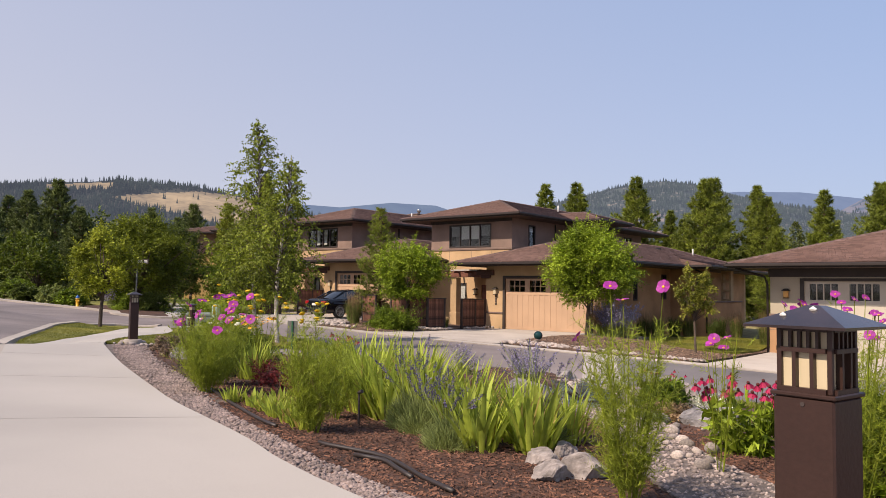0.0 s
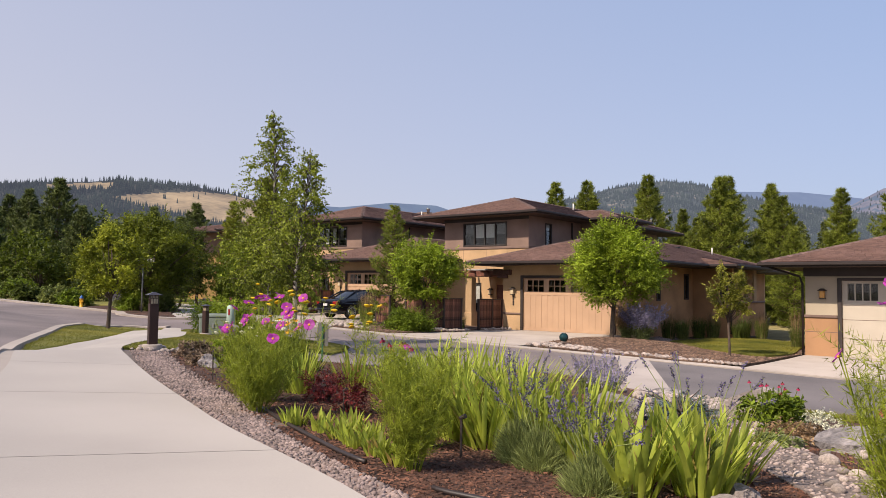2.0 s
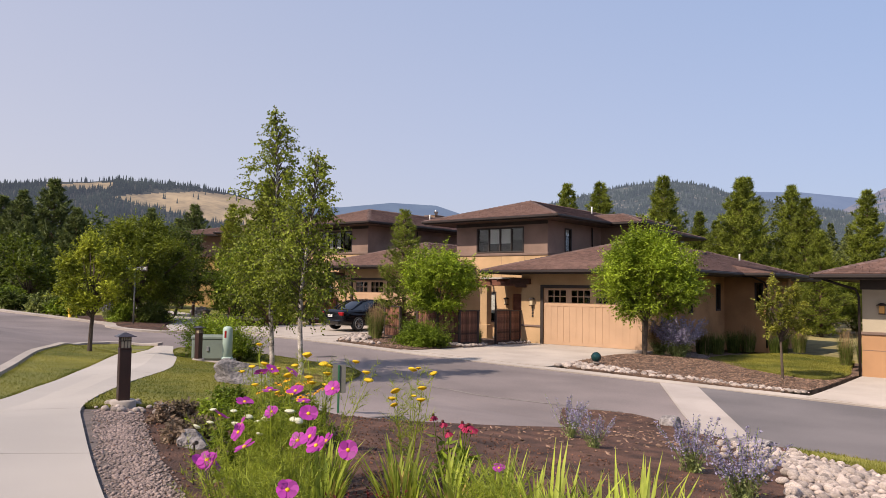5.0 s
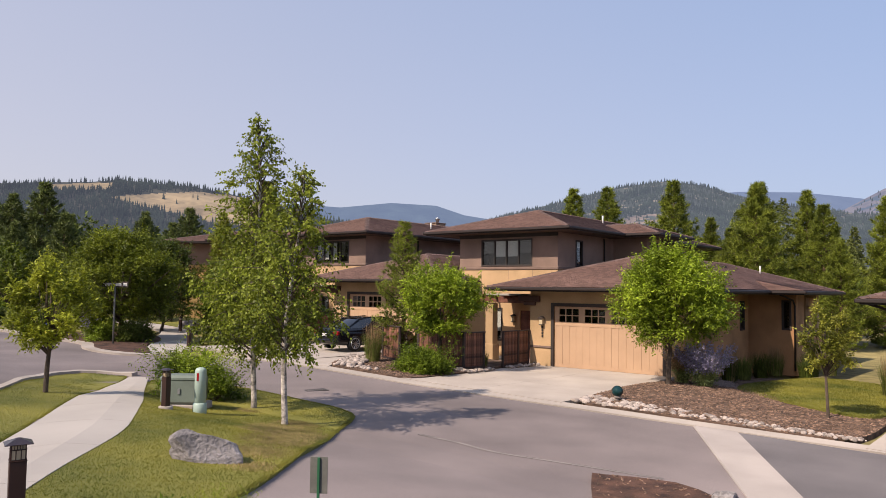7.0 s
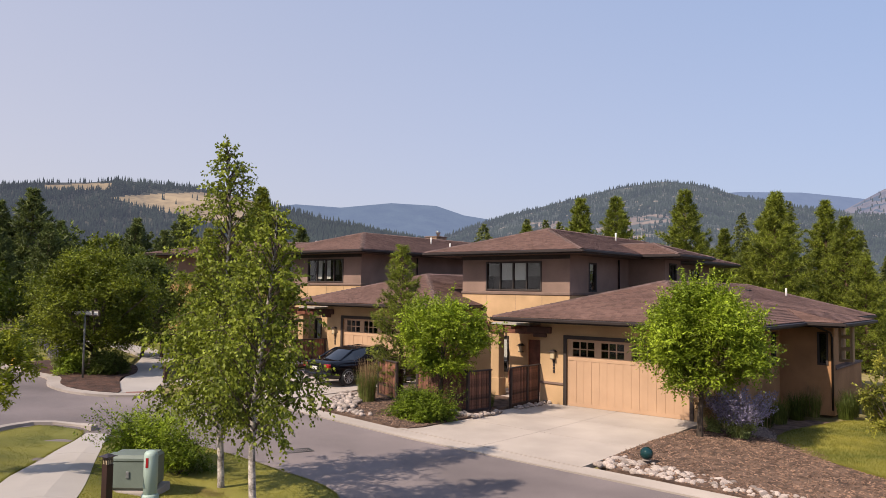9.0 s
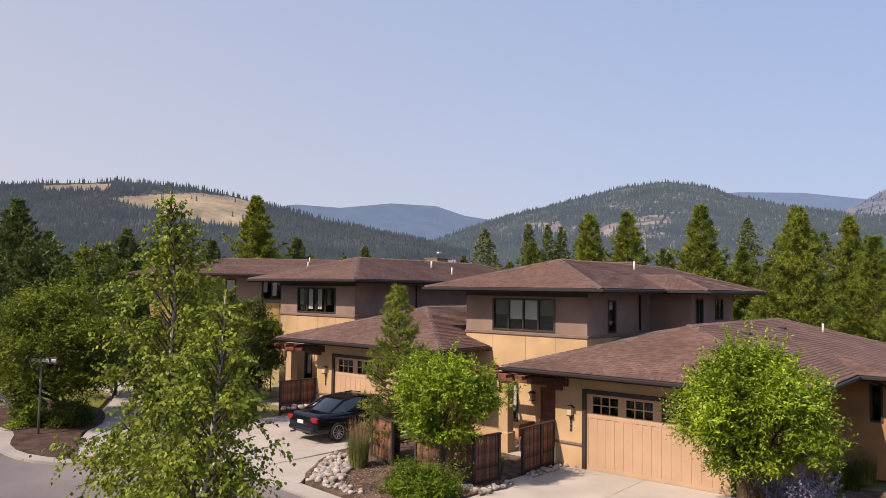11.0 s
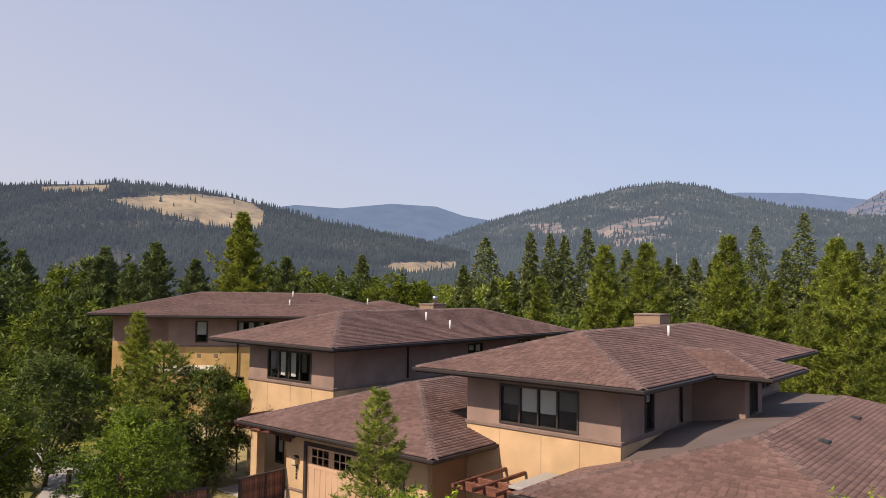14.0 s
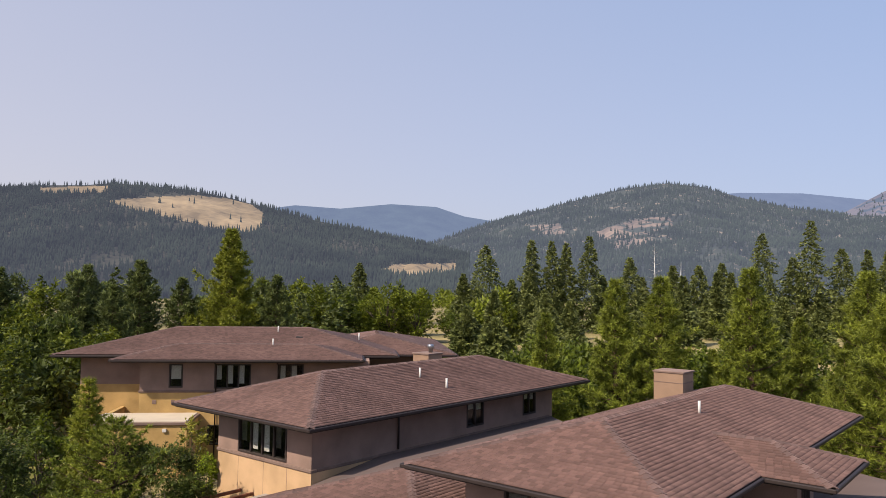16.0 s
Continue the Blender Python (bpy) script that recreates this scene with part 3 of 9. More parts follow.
solid("drive_apron", draped([(-27.1, 21.3), (-24.8, 21.45), (-25.9, 22.95), (-26.8, 24.35), (-27.1, 24.6)], 0.012, 0.6, 0.2), CONCRETE, "pale concrete flare of the driveway at the street", "driveway", kind="structure")
SIDE_GRAVEL = smooth_line([(-14.1, 31.0), (-13.8, 29.8), (-13.2, 28.7), (-12.6, 27.95)], 0.4)
solid("side_gravel", ribbon(SIDE_GRAVEL, (-0.4, 0.35), 0.07, -0.3), GRAVELBED, "curved strip of grey gravel round the side lawn", "gravel", kind="structure")
PATCH = mat("asphalt_patch", (0.19, 0.165, 0.16), 0.92, 0.3, 1.2, 120, 0.4, bump_dist=0.004)
CRACK = mat("crack_sealer", (0.05, 0.044, 0.043), 0.7, 0.2, 3, 60, 0.2)
for k, (pts, w, m, lb) in enumerate((([(-14.95, 15.15), (-13.9, 15.15), (-12.95, 15.04), (-11.6, 15.3), (-9.9, 15.6)], 0.045, PATCH, "worn pale seam in the asphalt"),)):
    solid("road_seam", ribbon(smooth_line(pts, 0.3), (-w, w), -0.0245, -0.02), m, lb, "road seam", "road seams", "structure")


def grate(x, y, turn, label):
    g = thing("drain_cover", label, "drain cover", "drain covers")
    part("frame", Geo().box(-0.33, -0.2, -0.05, 0.33, -0.16, 0.008).box(-0.33, 0.16, -0.05, 0.33, 0.2, 0.008).box(-0.33, -0.16, -0.05, -0.29, 0.16, 0.008).box(0.29, -0.16, -0.05, 0.33, 0.16, 0.008), CRACK, g)
    for k in range(9):
        part("bar", Geo().box(-0.27 + 0.064 * k, -0.16, -0.03, -0.24 + 0.064 * k, 0.16, 0.006), CRACK, g)
    part("pit", Geo().box(-0.29, -0.16, -0.06, 0.29, 0.16, -0.035), CRACK, g)
    g.matrix_basis = Matrix.Translation((x, y, gz(x, y) - 0.03)) @ Matrix.Rotation(turn, 4, "Z")


grate(-10.1, 8.95, radians(55), "dark cast-iron drain grate in the asphalt")
grate(-20.9, 17.5, radians(70), "small dark drain cover in the street")
solid("planter_bed", draped(BED_M, 0.04, 0.6), MOUNDMULCH, "planting bed between two driveways", "bed", kind="structure")
BED_F = smooth_line([(-31.3, 18.2), (-32.7, 17.5), (-34.3, 17.6), (-36.2, 18.4), (-38.5, 18.3), (-41, 19), (-42, 22), (-38.8, 22.6), (-36.0, 21.4), (-34.6, 20.0), (-32.5, 18.9)], 0.6, True)
solid("corner_bed", draped(BED_F, 0.06, 0.8), MULCH, "kerbed mulch bed at the street corner", "bed", kind="structure")
solid("corner_kerb", ribbon(smooth_line([(-70, 17.3), (-45, 18.0), (-39.8, 18.15), (-36.4, 18.3), (-34.4, 17.55), (-32.6, 17.45), (-31.2, 18.0), (-30.4, 19.3)], 0.6), (-0.35, 0.15), 0.05), CONCRETE, "pale concrete kerb round the street corner", "kerb", kind="structure")
FARPATH = smooth_line([(-31.2, 18.6), (-33.0, 19.9), (-35.0, 21.3), (-37.4, 22.8), (-39.6, 24.3), (-42, 25.6), (-46, 26.4), (-52, 26.5)], 0.6)
solid("far_footpath", ribbon(FARPATH, (-0.75, 0.75), 0.03), PATHCON, "pale concrete footpath winding past the corner bed", "footpath", kind="structure")
FARLAWN = [(-36, 20.4), (-38.6, 22.4), (-41, 24.0), (-46, 25.5), (-56, 25.7), (-60, 20.5), (-46, 20.2), (-42, 20.8)]
solid("far_lawn", draped(FARLAWN, 0.02, 1.2), LAWN, "bright mown lawn beyond the corner bed", "lawn", kind="structure")
FARLAWN2 = [(-34.0, 22.2), (-37.0, 24.3), (-40, 26), (-46, 27.6), (-56, 27.5), (-56, 33), (-42, 33), (-36, 28)]
solid("house_lawn", draped(FARLAWN2, 0.02, 1.2), LAWN, "mown lawn in front of the rear house", "lawn", kind="structure")

RAMP = mat("ramp_plate", (0.2, 0.07, 0.05), 0.85, 0.3, 6, 60, 0.4)
solid("ramp_strip", draped([(-31.3, 18.5), (-30.97, 19.4), (-30.72, 19.3), (-31.05, 18.38)], 0.045, 0.4, 0.05), RAMP, "rusty red tactile strip at the foot of the kerb ramp", "ramp strip", kind="structure")
# ---------------------------------------------------------------- houses


def wall_geo(axis, at, thick, u0, u1, z0, z1, holes=()):
    """A solid wall along x (axis 'x', face at y=at) or y, with openings (u0, z0, u1, z1) through it."""
    us = sorted({u0, u1, *[min(max(h[k], u0), u1) for h in holes for k in (0, 2)]})
    zs = sorted({z0, z1, *[min(max(h[k], z0), z1) for h in holes for k in (1, 3)]})
    nu, nz = len(us), len(zs)

    def full(i, j):
        if not (0 <= i < nu - 1 and 0 <= j < nz - 1):
            return False
        cu, cz = (us[i] + us[i + 1]) / 2, (zs[j] + zs[j + 1]) / 2
        return not any(h[0] < cu < h[2] and h[1] < cz < h[3] for h in holes)

    vid, vs, fs = {}, [], []

    def v(i, j, k):
        if (i, j, k) not in vid:
            d = at + thick * k
            vid[i, j, k] = len(vs)
            vs.append((us[i], d, zs[j]) if axis == "x" else (d, us[i], zs[j]))
        return vid[i, j, k]

    for i in range(nu - 1):
        for j in range(nz - 1):
            if not full(i, j):
                continue
            fs.append((v(i, j, 0), v(i + 1, j, 0), v(i + 1, j + 1, 0), v(i, j + 1, 0)))
            fs.append((v(i, j + 1, 1), v(i + 1, j + 1, 1), v(i + 1, j, 1), v(i, j, 1)))
            for di, dj, p, q in ((-1, 0, (i, j + 1), (i, j)), (1, 0, (i + 1, j), (i + 1, j + 1)), (0, -1, (i, j), (i + 1, j)), (0, 1, (i + 1, j + 1), (i, j + 1))):
                if not full(i + di, j + dj):
                    fs.append((v(*p, 0), v(*p, 1), v(*q, 1), v(*q, 0)))
    return Geo().add(vs, fs)


def window(parent, axis, at, inward, u0, z0, u1, z1, panes, blinds=0.5, name="window"):
    """A framed window in an opening; inward is the sign of the way into the house."""
    def bx(g, a, b, c, d, d0, d1, bev=0.0):
        p, q = sorted((at + inward * d0, at + inward * d1))
        return g.box(a, p, b, c, q, d, bev) if axis == "x" else g.box(p, a, b, q, c, d, bev)

    fr = part(name, bx(bx(bx(bx(Geo(), u0, z0, u0 + 0.07, z1, -0.035, 0.09, 0.008), u1 - 0.07, z0, u1, z1, -0.035, 0.09, 0.008), u0 + 0.07, z1 - 0.07, u1 - 0.07, z1, -0.035, 0.09, 0.008), u0 + 0.07, z0, u1 - 0.07, z0 + 0.07, -0.035, 0.09, 0.008), TRIM, parent, "dark bronze window")
    w = (u1 - u0 - 0.14) / panes
    for k in range(panes):
        a = u0 + 0.07 + k * w
        if k:
            part("mullion", bx(Geo(), a - 0.03, z0 + 0.07, a + 0.03, z1 - 0.07, -0.02, 0.08, 0.006), TRIM, fr)
        pane = part("pane", bx(Geo(), a + 0.03, z0 + 0.07, a + w - 0.03, z1 - 0.07, 0.035, 0.041), GLASS, fr, "clear glass pane")
        pane.visible_shadow = False
        if blinds:
            drop = (z1 - z0) * (blinds if k % 3 else blinds * 0.78)
            part("blind", bx(Geo(), a + 0.04, z1 - 0.07 - drop, a + (w - 0.04 if blinds < 0.7 or panes == 1 else w * 0.5), z1 - 0.07, 0.075, 0.085), SCREEN if panes == 4 and k in (0, 3) else BLIND, fr, "window blind")
    # Shallow box behind the pane; the room's darkness is its own black colour.
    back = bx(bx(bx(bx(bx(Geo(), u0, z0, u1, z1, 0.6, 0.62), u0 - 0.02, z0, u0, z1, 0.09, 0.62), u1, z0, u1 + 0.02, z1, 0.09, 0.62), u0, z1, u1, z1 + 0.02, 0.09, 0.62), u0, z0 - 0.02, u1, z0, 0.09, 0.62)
    part("room", back, ROOMBLACK, fr, "shallow near-black box painted as the unlit room")
    return fr


def shingles(corners, rng, drop=0.018, course=0.145, tab=0.2):
    """Courses of tabs over a roof plane; corners run round it, the first two along the eave."""
    c = [Vector(p) for p in corners]
    u = (c[1] - c[0]).normalized()
    n = u.cross(c[2] - c[0]).normalized()
    if n.z < 0:
        n = -n
    w = n.cross(u).normalized()
    if w.z < 0:
        w = -w
    poly = [((p - c[0]).dot(u), (p - c[0]).dot(w)) for p in c]
    top = max(q[1] for q in poly)
    V, F = [], []
    base, rows = 0, int(math.ceil(top / course))
    for r in range(rows):
        v0, v1 = r * course, min((r + 1) * course, top)
        vm = (v0 + v1) / 2
        cut = []
        for i in range(len(poly)):
            (a, b), (d, e) = poly[i], poly[(i + 1) % len(poly)]
            if (b > vm) != (e > vm):
                cut.append(a + (vm - b) * (d - a) / (e - b))
        cut.sort()
        for s in range(0, len(cut) - 1, 2):
            lo, hi = cut[s], cut[s + 1]
            x = lo - (0.5 * (r % 2) + 0.2 * rng.random()) * tab
            while x < hi:
                x1 = x + tab * (0.9 + 0.2 * rng.random())
                a, b = max(x + 0.018, lo), min(x1, hi)
                if b - a > 0.02:
                    lift = drop * (0.7 + 0.6 * rng.random())
                    for uu, vv, hh in ((a, v0 - 0.012, lift), (b, v0 - 0.012, lift), (b, v1 + 0.01, 0.003), (a, v1 + 0.01, 0.003), (a, v0 - 0.012, -0.004), (b, v0 - 0.012, -0.004)):
                        V.append(c[0] + u * uu + w * vv + n * hh)
                    F += [(base, base + 1, base + 2, base + 3), (base + 4, base + 5, base + 1, base)]
                    base += 6
                x = x1
    return V, F


def cap_row(parent, a, b, cache={}):
    """Overlapping cap shingles along a hip or ridge from a up to b."""
    a, b = Vector(a), Vector(b)
    d = (b - a)
    n = max(2, int(d.length / 0.24))
    if "me" not in cache:
        g = Geo()
        g.add([(-0.15, -0.16, -0.035), (-0.15, 0, 0.03), (-0.15, 0.16, -0.035), (0.15, -0.16, -0.05), (0.15, 0, 0.012), (0.15, 0.16, -0.05), (-0.15, -0.16, -0.055), (-0.15, 0, 0.008), (-0.15, 0.16, -0.055)], [(0, 3, 4, 1), (1, 4, 5, 2), (0, 1, 7, 6), (1, 2, 8, 7)])
        cache["me"] = g.mesh("ridge_cap")
        cache["me"].materials.append(CAP)
    x = d.normalized()
    y = Vector((0, 0, 1)).cross(x).normalized()
    z = x.cross(y)
    rot = Matrix((x, y, z)).transposed().to_4x4()
    for k in range(n):
        ob = new("ridge_cap", cache["me"])
        ob.parent = parent
        ob.matrix_parent_inverse = Matrix.Identity(4)
        ob.matrix_basis = Matrix.Translation(a + d * ((k + 0.5) / n) + Vector((0, 0, 0.012))) @ rot


def hip_roof(parent, x0, y0, x1, y1, z, slope, rng, open_back=False, name="roof", skip=()):
    """A hip roof over the rectangle of its eaves, its ridge along the longer side; z is the eave's upper edge."""
    w, l = x1 - x0, y1 - y0
    if l >= w:
        h = w / 2
        r0, r1 = (x0 + h, y0 + h), (x0 + h, y1 - (0 if open_back else h))
        planes = {"front": [(x0, y0, z), (x1, y0, z), (*r0, z + h * slope)], "right": [(x1, y0, z), (x1, y1, z), (*r1, z + h * slope), (*r0, z + h * slope)], "left": [(x0, y1, z), (x0, y0, z), (*r0, z + h * slope), (*r1, z + h * slope)]}
        if not open_back:
            planes["back"] = [(x1, y1, z), (x0, y1, z), (*r1, z + h * slope)]
    else:
        h = l / 2
        r0, r1 = (x0 + h, y0 + h), (x1 - h, y0 + h)
        planes = {"front": [(x0, y0, z), (x1, y0, z), (*r1, z + h * slope), (*r0, z + h * slope)], "back": [(x1, y1, z), (x0, y1, z), (*r0, z + h * slope), (*r1, z + h * slope)], "right": [(x1, y0, z), (x1, y1, z), (*r1, z + h * slope)], "left": [(x0, y1, z), (x0, y0, z), (*r0, z + h * slope)]}
    deck = Geo()
    for k, p in planes.items():
        if k not in skip:
            deck.add([(a, b, c - 0.006) for a, b, c in p], [tuple(range(len(p)))])
    rf = part(name, deck, SHINGLE, parent, "brown asphalt-shingle hip roof")
    V, F = [], []
    for k, p in planes.items():
        if k in skip:
            continue
        v, f = shingles(p, rng)
        F += [tuple(i + len(V) for i in q) for q in f]
        V += v
    sh = part("shingles", np_mesh("shingles", [tuple(v) for v in V], F), SHINGLE, rf)
    sh["kind"] = "stuff"
    zt = z + h * slope
    hips = [((x0, y0, z), (*r0, zt)), ((x1, y0, z), (*(r0 if l >= w else r1), zt)), ((*r0, zt), (*r1, zt))]
    if not open_back:
        hips += [((x1, y1, z), (*r1, zt)), ((x0, y1, z), (*(r1 if l >= w else r0), zt))]
    for a, b in hips:
        cap_row(rf, a, b)
    return rf, r0, r1, zt


def eaves(parent, x0, y0, x1, y1, z, sides="frlb", hole=None):
    """Soffit, fascia and gutter under a roof whose upper eave edge is at z."""
    s = Geo()
    if hole:
        a, b, c, d = hole
        s.box(x0 + 0.03, y0 + 0.03, z - 0.17, x1 - 0.03, b, z - 0.14)
        s.box(x0 + 0.03, d, z - 0.17, x1 - 0.03, y1 - 0.03, z - 0.14)
        s.box(x0 + 0.03, b, z - 0.17, a, d, z - 0.14)
        s.box(c, b, z - 0.17, x1 - 0.03, d, z - 0.14)
    else:
        s.box(x0 + 0.03, y0 + 0.03, z - 0.17, x1 - 0.03, y1 - 0.03, z - 0.14)
    part("soffit", s, SOFFIT, parent, "dark stained soffit boards")
    runs = {"f": (x0, y0, x1, y0), "b": (x0, y1, x1, y1), "l": (x0, y0, x0, y1), "r": (x1, y0, x1, y1)}
    for k in sides:
        a, b, c, d = runs[k]
        g = Geo()
        if k in "fb":
            o = -1 if k == "f" else 1
            lo, hi = sorted((b, b - o * 0.03))
            g.box(a, lo, z - 0.18, c, hi, z - 0.012)
            lo, hi = sorted((b + o * 0.012, b + o * 0.115))
            g.box(a - 0.1, lo, z - 0.135, c + 0.1, hi, z - 0.025, 0.02)
        else:
            o = -1 if k == "l" else 1
            lo, hi = sorted((a, a - o * 0.03))
            g.box(lo, b, z - 0.18, hi, d, z - 0.012)
            lo, hi = sorted((a + o * 0.012, a + o * 0.115))
            g.box(lo, b - 0.1, z - 0.135, hi, d + 0.1, z - 0.025, 0.02)
        part("gutter", g, GUTTER, parent, "dark brown metal gutter")


def garage_door(parent, x0, x1, y, z0, z1, paint, panes, groups):
    """A sectional door with a row of small windows on top and upright battens below."""
    zw = z0 + (z1 - z0) * 0.72
    g = Geo().box(x0, y + 0.05, z0, x1, y + 0.09, zw - 0.02)
    n = len(groups)
    holes = [(x0 + a, zw + 0.06, x0 + b, z1 - 0.09) for a, b in groups]
    door = part("garage_door", g, paint, parent, "painted garage door")
    part("window_panel", wall_geo("x", y + 0.05, 0.04, x0, x1, zw - 0.02, z1, holes), paint, door)
    for a, b, c, d in holes:
        bars = Geo()
        for k in range(1, panes):
            q = a + (c - a) * k / panes
            bars.box(q - 0.018, y + 0.045, b, q + 0.018, y + 0.085, d)
        if panes == 3:
            m = (b + d) / 2
            bars.box(a, y + 0.047, m - 0.018, c, y + 0.083, m + 0.018)
        part("glazing_bar", bars, paint, door)
        pn = part("pane", Geo().box(a, y + 0.07, b, c, y + 0.074, d), GLASS, door, "small glass panes")
        pn.visible_shadow = False
        part("dark_back", Geo().box(a - 0.02, y + 0.4, b - 0.02, c + 0.02, y + 0.42, d + 0.02).box(a - 0.02, y + 0.09, d, c + 0.02, y + 0.4, d + 0.02), ROOMBLACK, door, "near-black panels painted as the unlit garage")
    part("rail", Geo().box(x0, y + 0.03, zw - 0.1, x1, y + 0.05, zw, 0.004), paint, door)
    part("bottom_rail", Geo().box(x0, y + 0.03, z0, x1, y + 0.05, z0 + 0.12, 0.004), paint, door)
    if panes == 3:
        k, step = 0, (x1 - x0) / 15
        for k in range(16):
            q = x0 + k * step
            part("batten", Geo().box(max(x0, q - 0.055), y + 0.036, z0 + 0.12, min(x1, q + 0.055), y + 0.05, zw - 0.1, 0.004), paint, door)
    else:
        for k in (0.24, 0.49):
            q = z0 + (z1 - z0) * k
            part("section_joint", Geo().box(x0, y + 0.046, q - 0.008, x1, y + 0.0505, q + 0.008), BELT, door)
    return door


def wall_lamp(parent, x, y, z, glass_paint=LAMPGLASS):
    lamp = part("wall_lamp", Geo().box(x - 0.075, y - 0.16, z, x + 0.075, y - 0.02, z + 0.24, 0.01), glass_paint, parent, "small craftsman wall lantern")
    roof = Geo().add([(x - 0.14, y - 0.22, z + 0.24), (x + 0.14, y - 0.22, z + 0.24), (x + 0.14, y, z + 0.24), (x - 0.14, y, z + 0.24), (x - 0.04, y - 0.12, z + 0.32), (x + 0.04, y - 0.12, z + 0.32), (x + 0.04, y, z + 0.32), (x - 0.04, y, z + 0.32)], [(3, 2, 1, 0), (0, 1, 5, 4), (1, 2, 6, 5), (2, 3, 7, 6), (3, 0, 4, 7), (4, 5, 6, 7)])
    part("cap", roof, TRIM, lamp)
    part("base", Geo().box(x - 0.09, y - 0.17, z - 0.03, x + 0.09, y, z, 0.008), TRIM, lamp)


def vent_pipe(parent, x, y, z, h=0.38):
    part("vent_pipe", Geo().lathe([(0.045, z - 0.12), (0.045, z + h)], 10, (x, y)), WHITEPIPE, parent, "white plastic vent pipe", True)


def roof_vent(parent, x, y, z):
    g = Geo().add([(x - 0.2, y - 0.22, z - 0.05), (x + 0.26, y - 0.22, z - 0.08), (x + 0.26, y + 0.22, z - 0.08), (x - 0.2, y + 0.22, z - 0.05), (x - 0.14, y - 0.15, z + 0.045), (x + 0.25, y - 0.15, z + 0.02), (x + 0.25, y + 0.15, z + 0.02), (x - 0.14, y + 0.15, z + 0.045)], [(3, 2, 1, 0), (4, 5, 6, 7), (0, 1, 5, 4), (1, 2, 6, 5), (2, 3, 7, 6), (3, 0, 4, 7)])
    part("roof_vent", g, RUBBER, parent, "low dark hooded roof vent")


def downpipe(parent, pts):
    part("downpipe", Geo().tube(pts, 0.04, 8), GUTTER, parent, "dark metal downpipe", True)


def bay_roof(h, X, Y, ux1, zu, rng):
    """The small hip over the bay of the upper storey."""
    s, zb = 0.302, zu
    by0, by1, bx1 = Y(35.47), Y(39.41), X(-18.48)
    m, hh = (by0 + by1) / 2, (by1 - by0) / 2
    bx0 = ux1 - hh
    pl = [[(ux1, by0, zb), (bx1, by0, zb), (bx1 - hh, m, zb + hh * s), (bx0, m, zb + hh * s)], [(bx1, by0, zb), (bx1, by1, zb), (bx1 - hh, m, zb + hh * s)], [(bx1, by1, zb), (ux1, by1, zb), (bx0, m, zb + hh * s), (bx1 - hh, m, zb + hh * s)]]
    dk = Geo()
    V, F = [], []
    for p in pl:
        dk.add([(a, b, c - 0.006) for a, b, c in p], [tuple(range(len(p)))])
        v, f = shingles(p, rng)
        F += [tuple(i + len(V) for i in q) for q in f]
        V += v
    br = part("bay_roof", dk, SHINGLE, h, "small shingled hip over the bay")
    part("shingles", np_mesh("shingles", [tuple(v) for v in V], F), SHINGLE, br)["kind"] = "stuff"
    for a, b in (((bx1, by0, zb), (bx1 - hh, m, zb + hh * s)), ((bx1, by1, zb), (bx1 - hh, m, zb + hh * s)), ((bx1 - hh, m, zb + hh * s), (bx0, m, zb + hh * s))):
        cap_row(br, a, b)
    part("bay_soffit", Geo().box(ux1 - 0.03, by0 + 0.03, zb - 0.172, bx1 - 0.03, by1 - 0.03, zb - 0.142), SOFFIT, h)
    g = Geo().box(ux1 + 0.1, by0 - 0.11, zb - 0.135, bx1 + 0.1, by0 - 0.01, zb - 0.025, 0.02).box(bx1 + 0.01, by0 - 0.1, zb - 0.135, bx1 + 0.11, by1 + 0.1, zb - 0.025, 0.02).box(ux1 + 0.1, by1 + 0.01, zb - 0.135, bx1 + 0.1, by1 + 0.11, zb - 0.025, 0.02)
    g.box(ux1, by0, zb - 0.18, bx1, by0 + 0.03, zb - 0.012).box(bx1 - 0.03, by0, zb - 0.18, bx1, by1, zb - 0.012).box(ux1, by1 - 0.03, zb - 0.18, bx1, by1, zb - 0.012)
    part("gutter", g, GUTTER, h, "dark brown metal gutter")


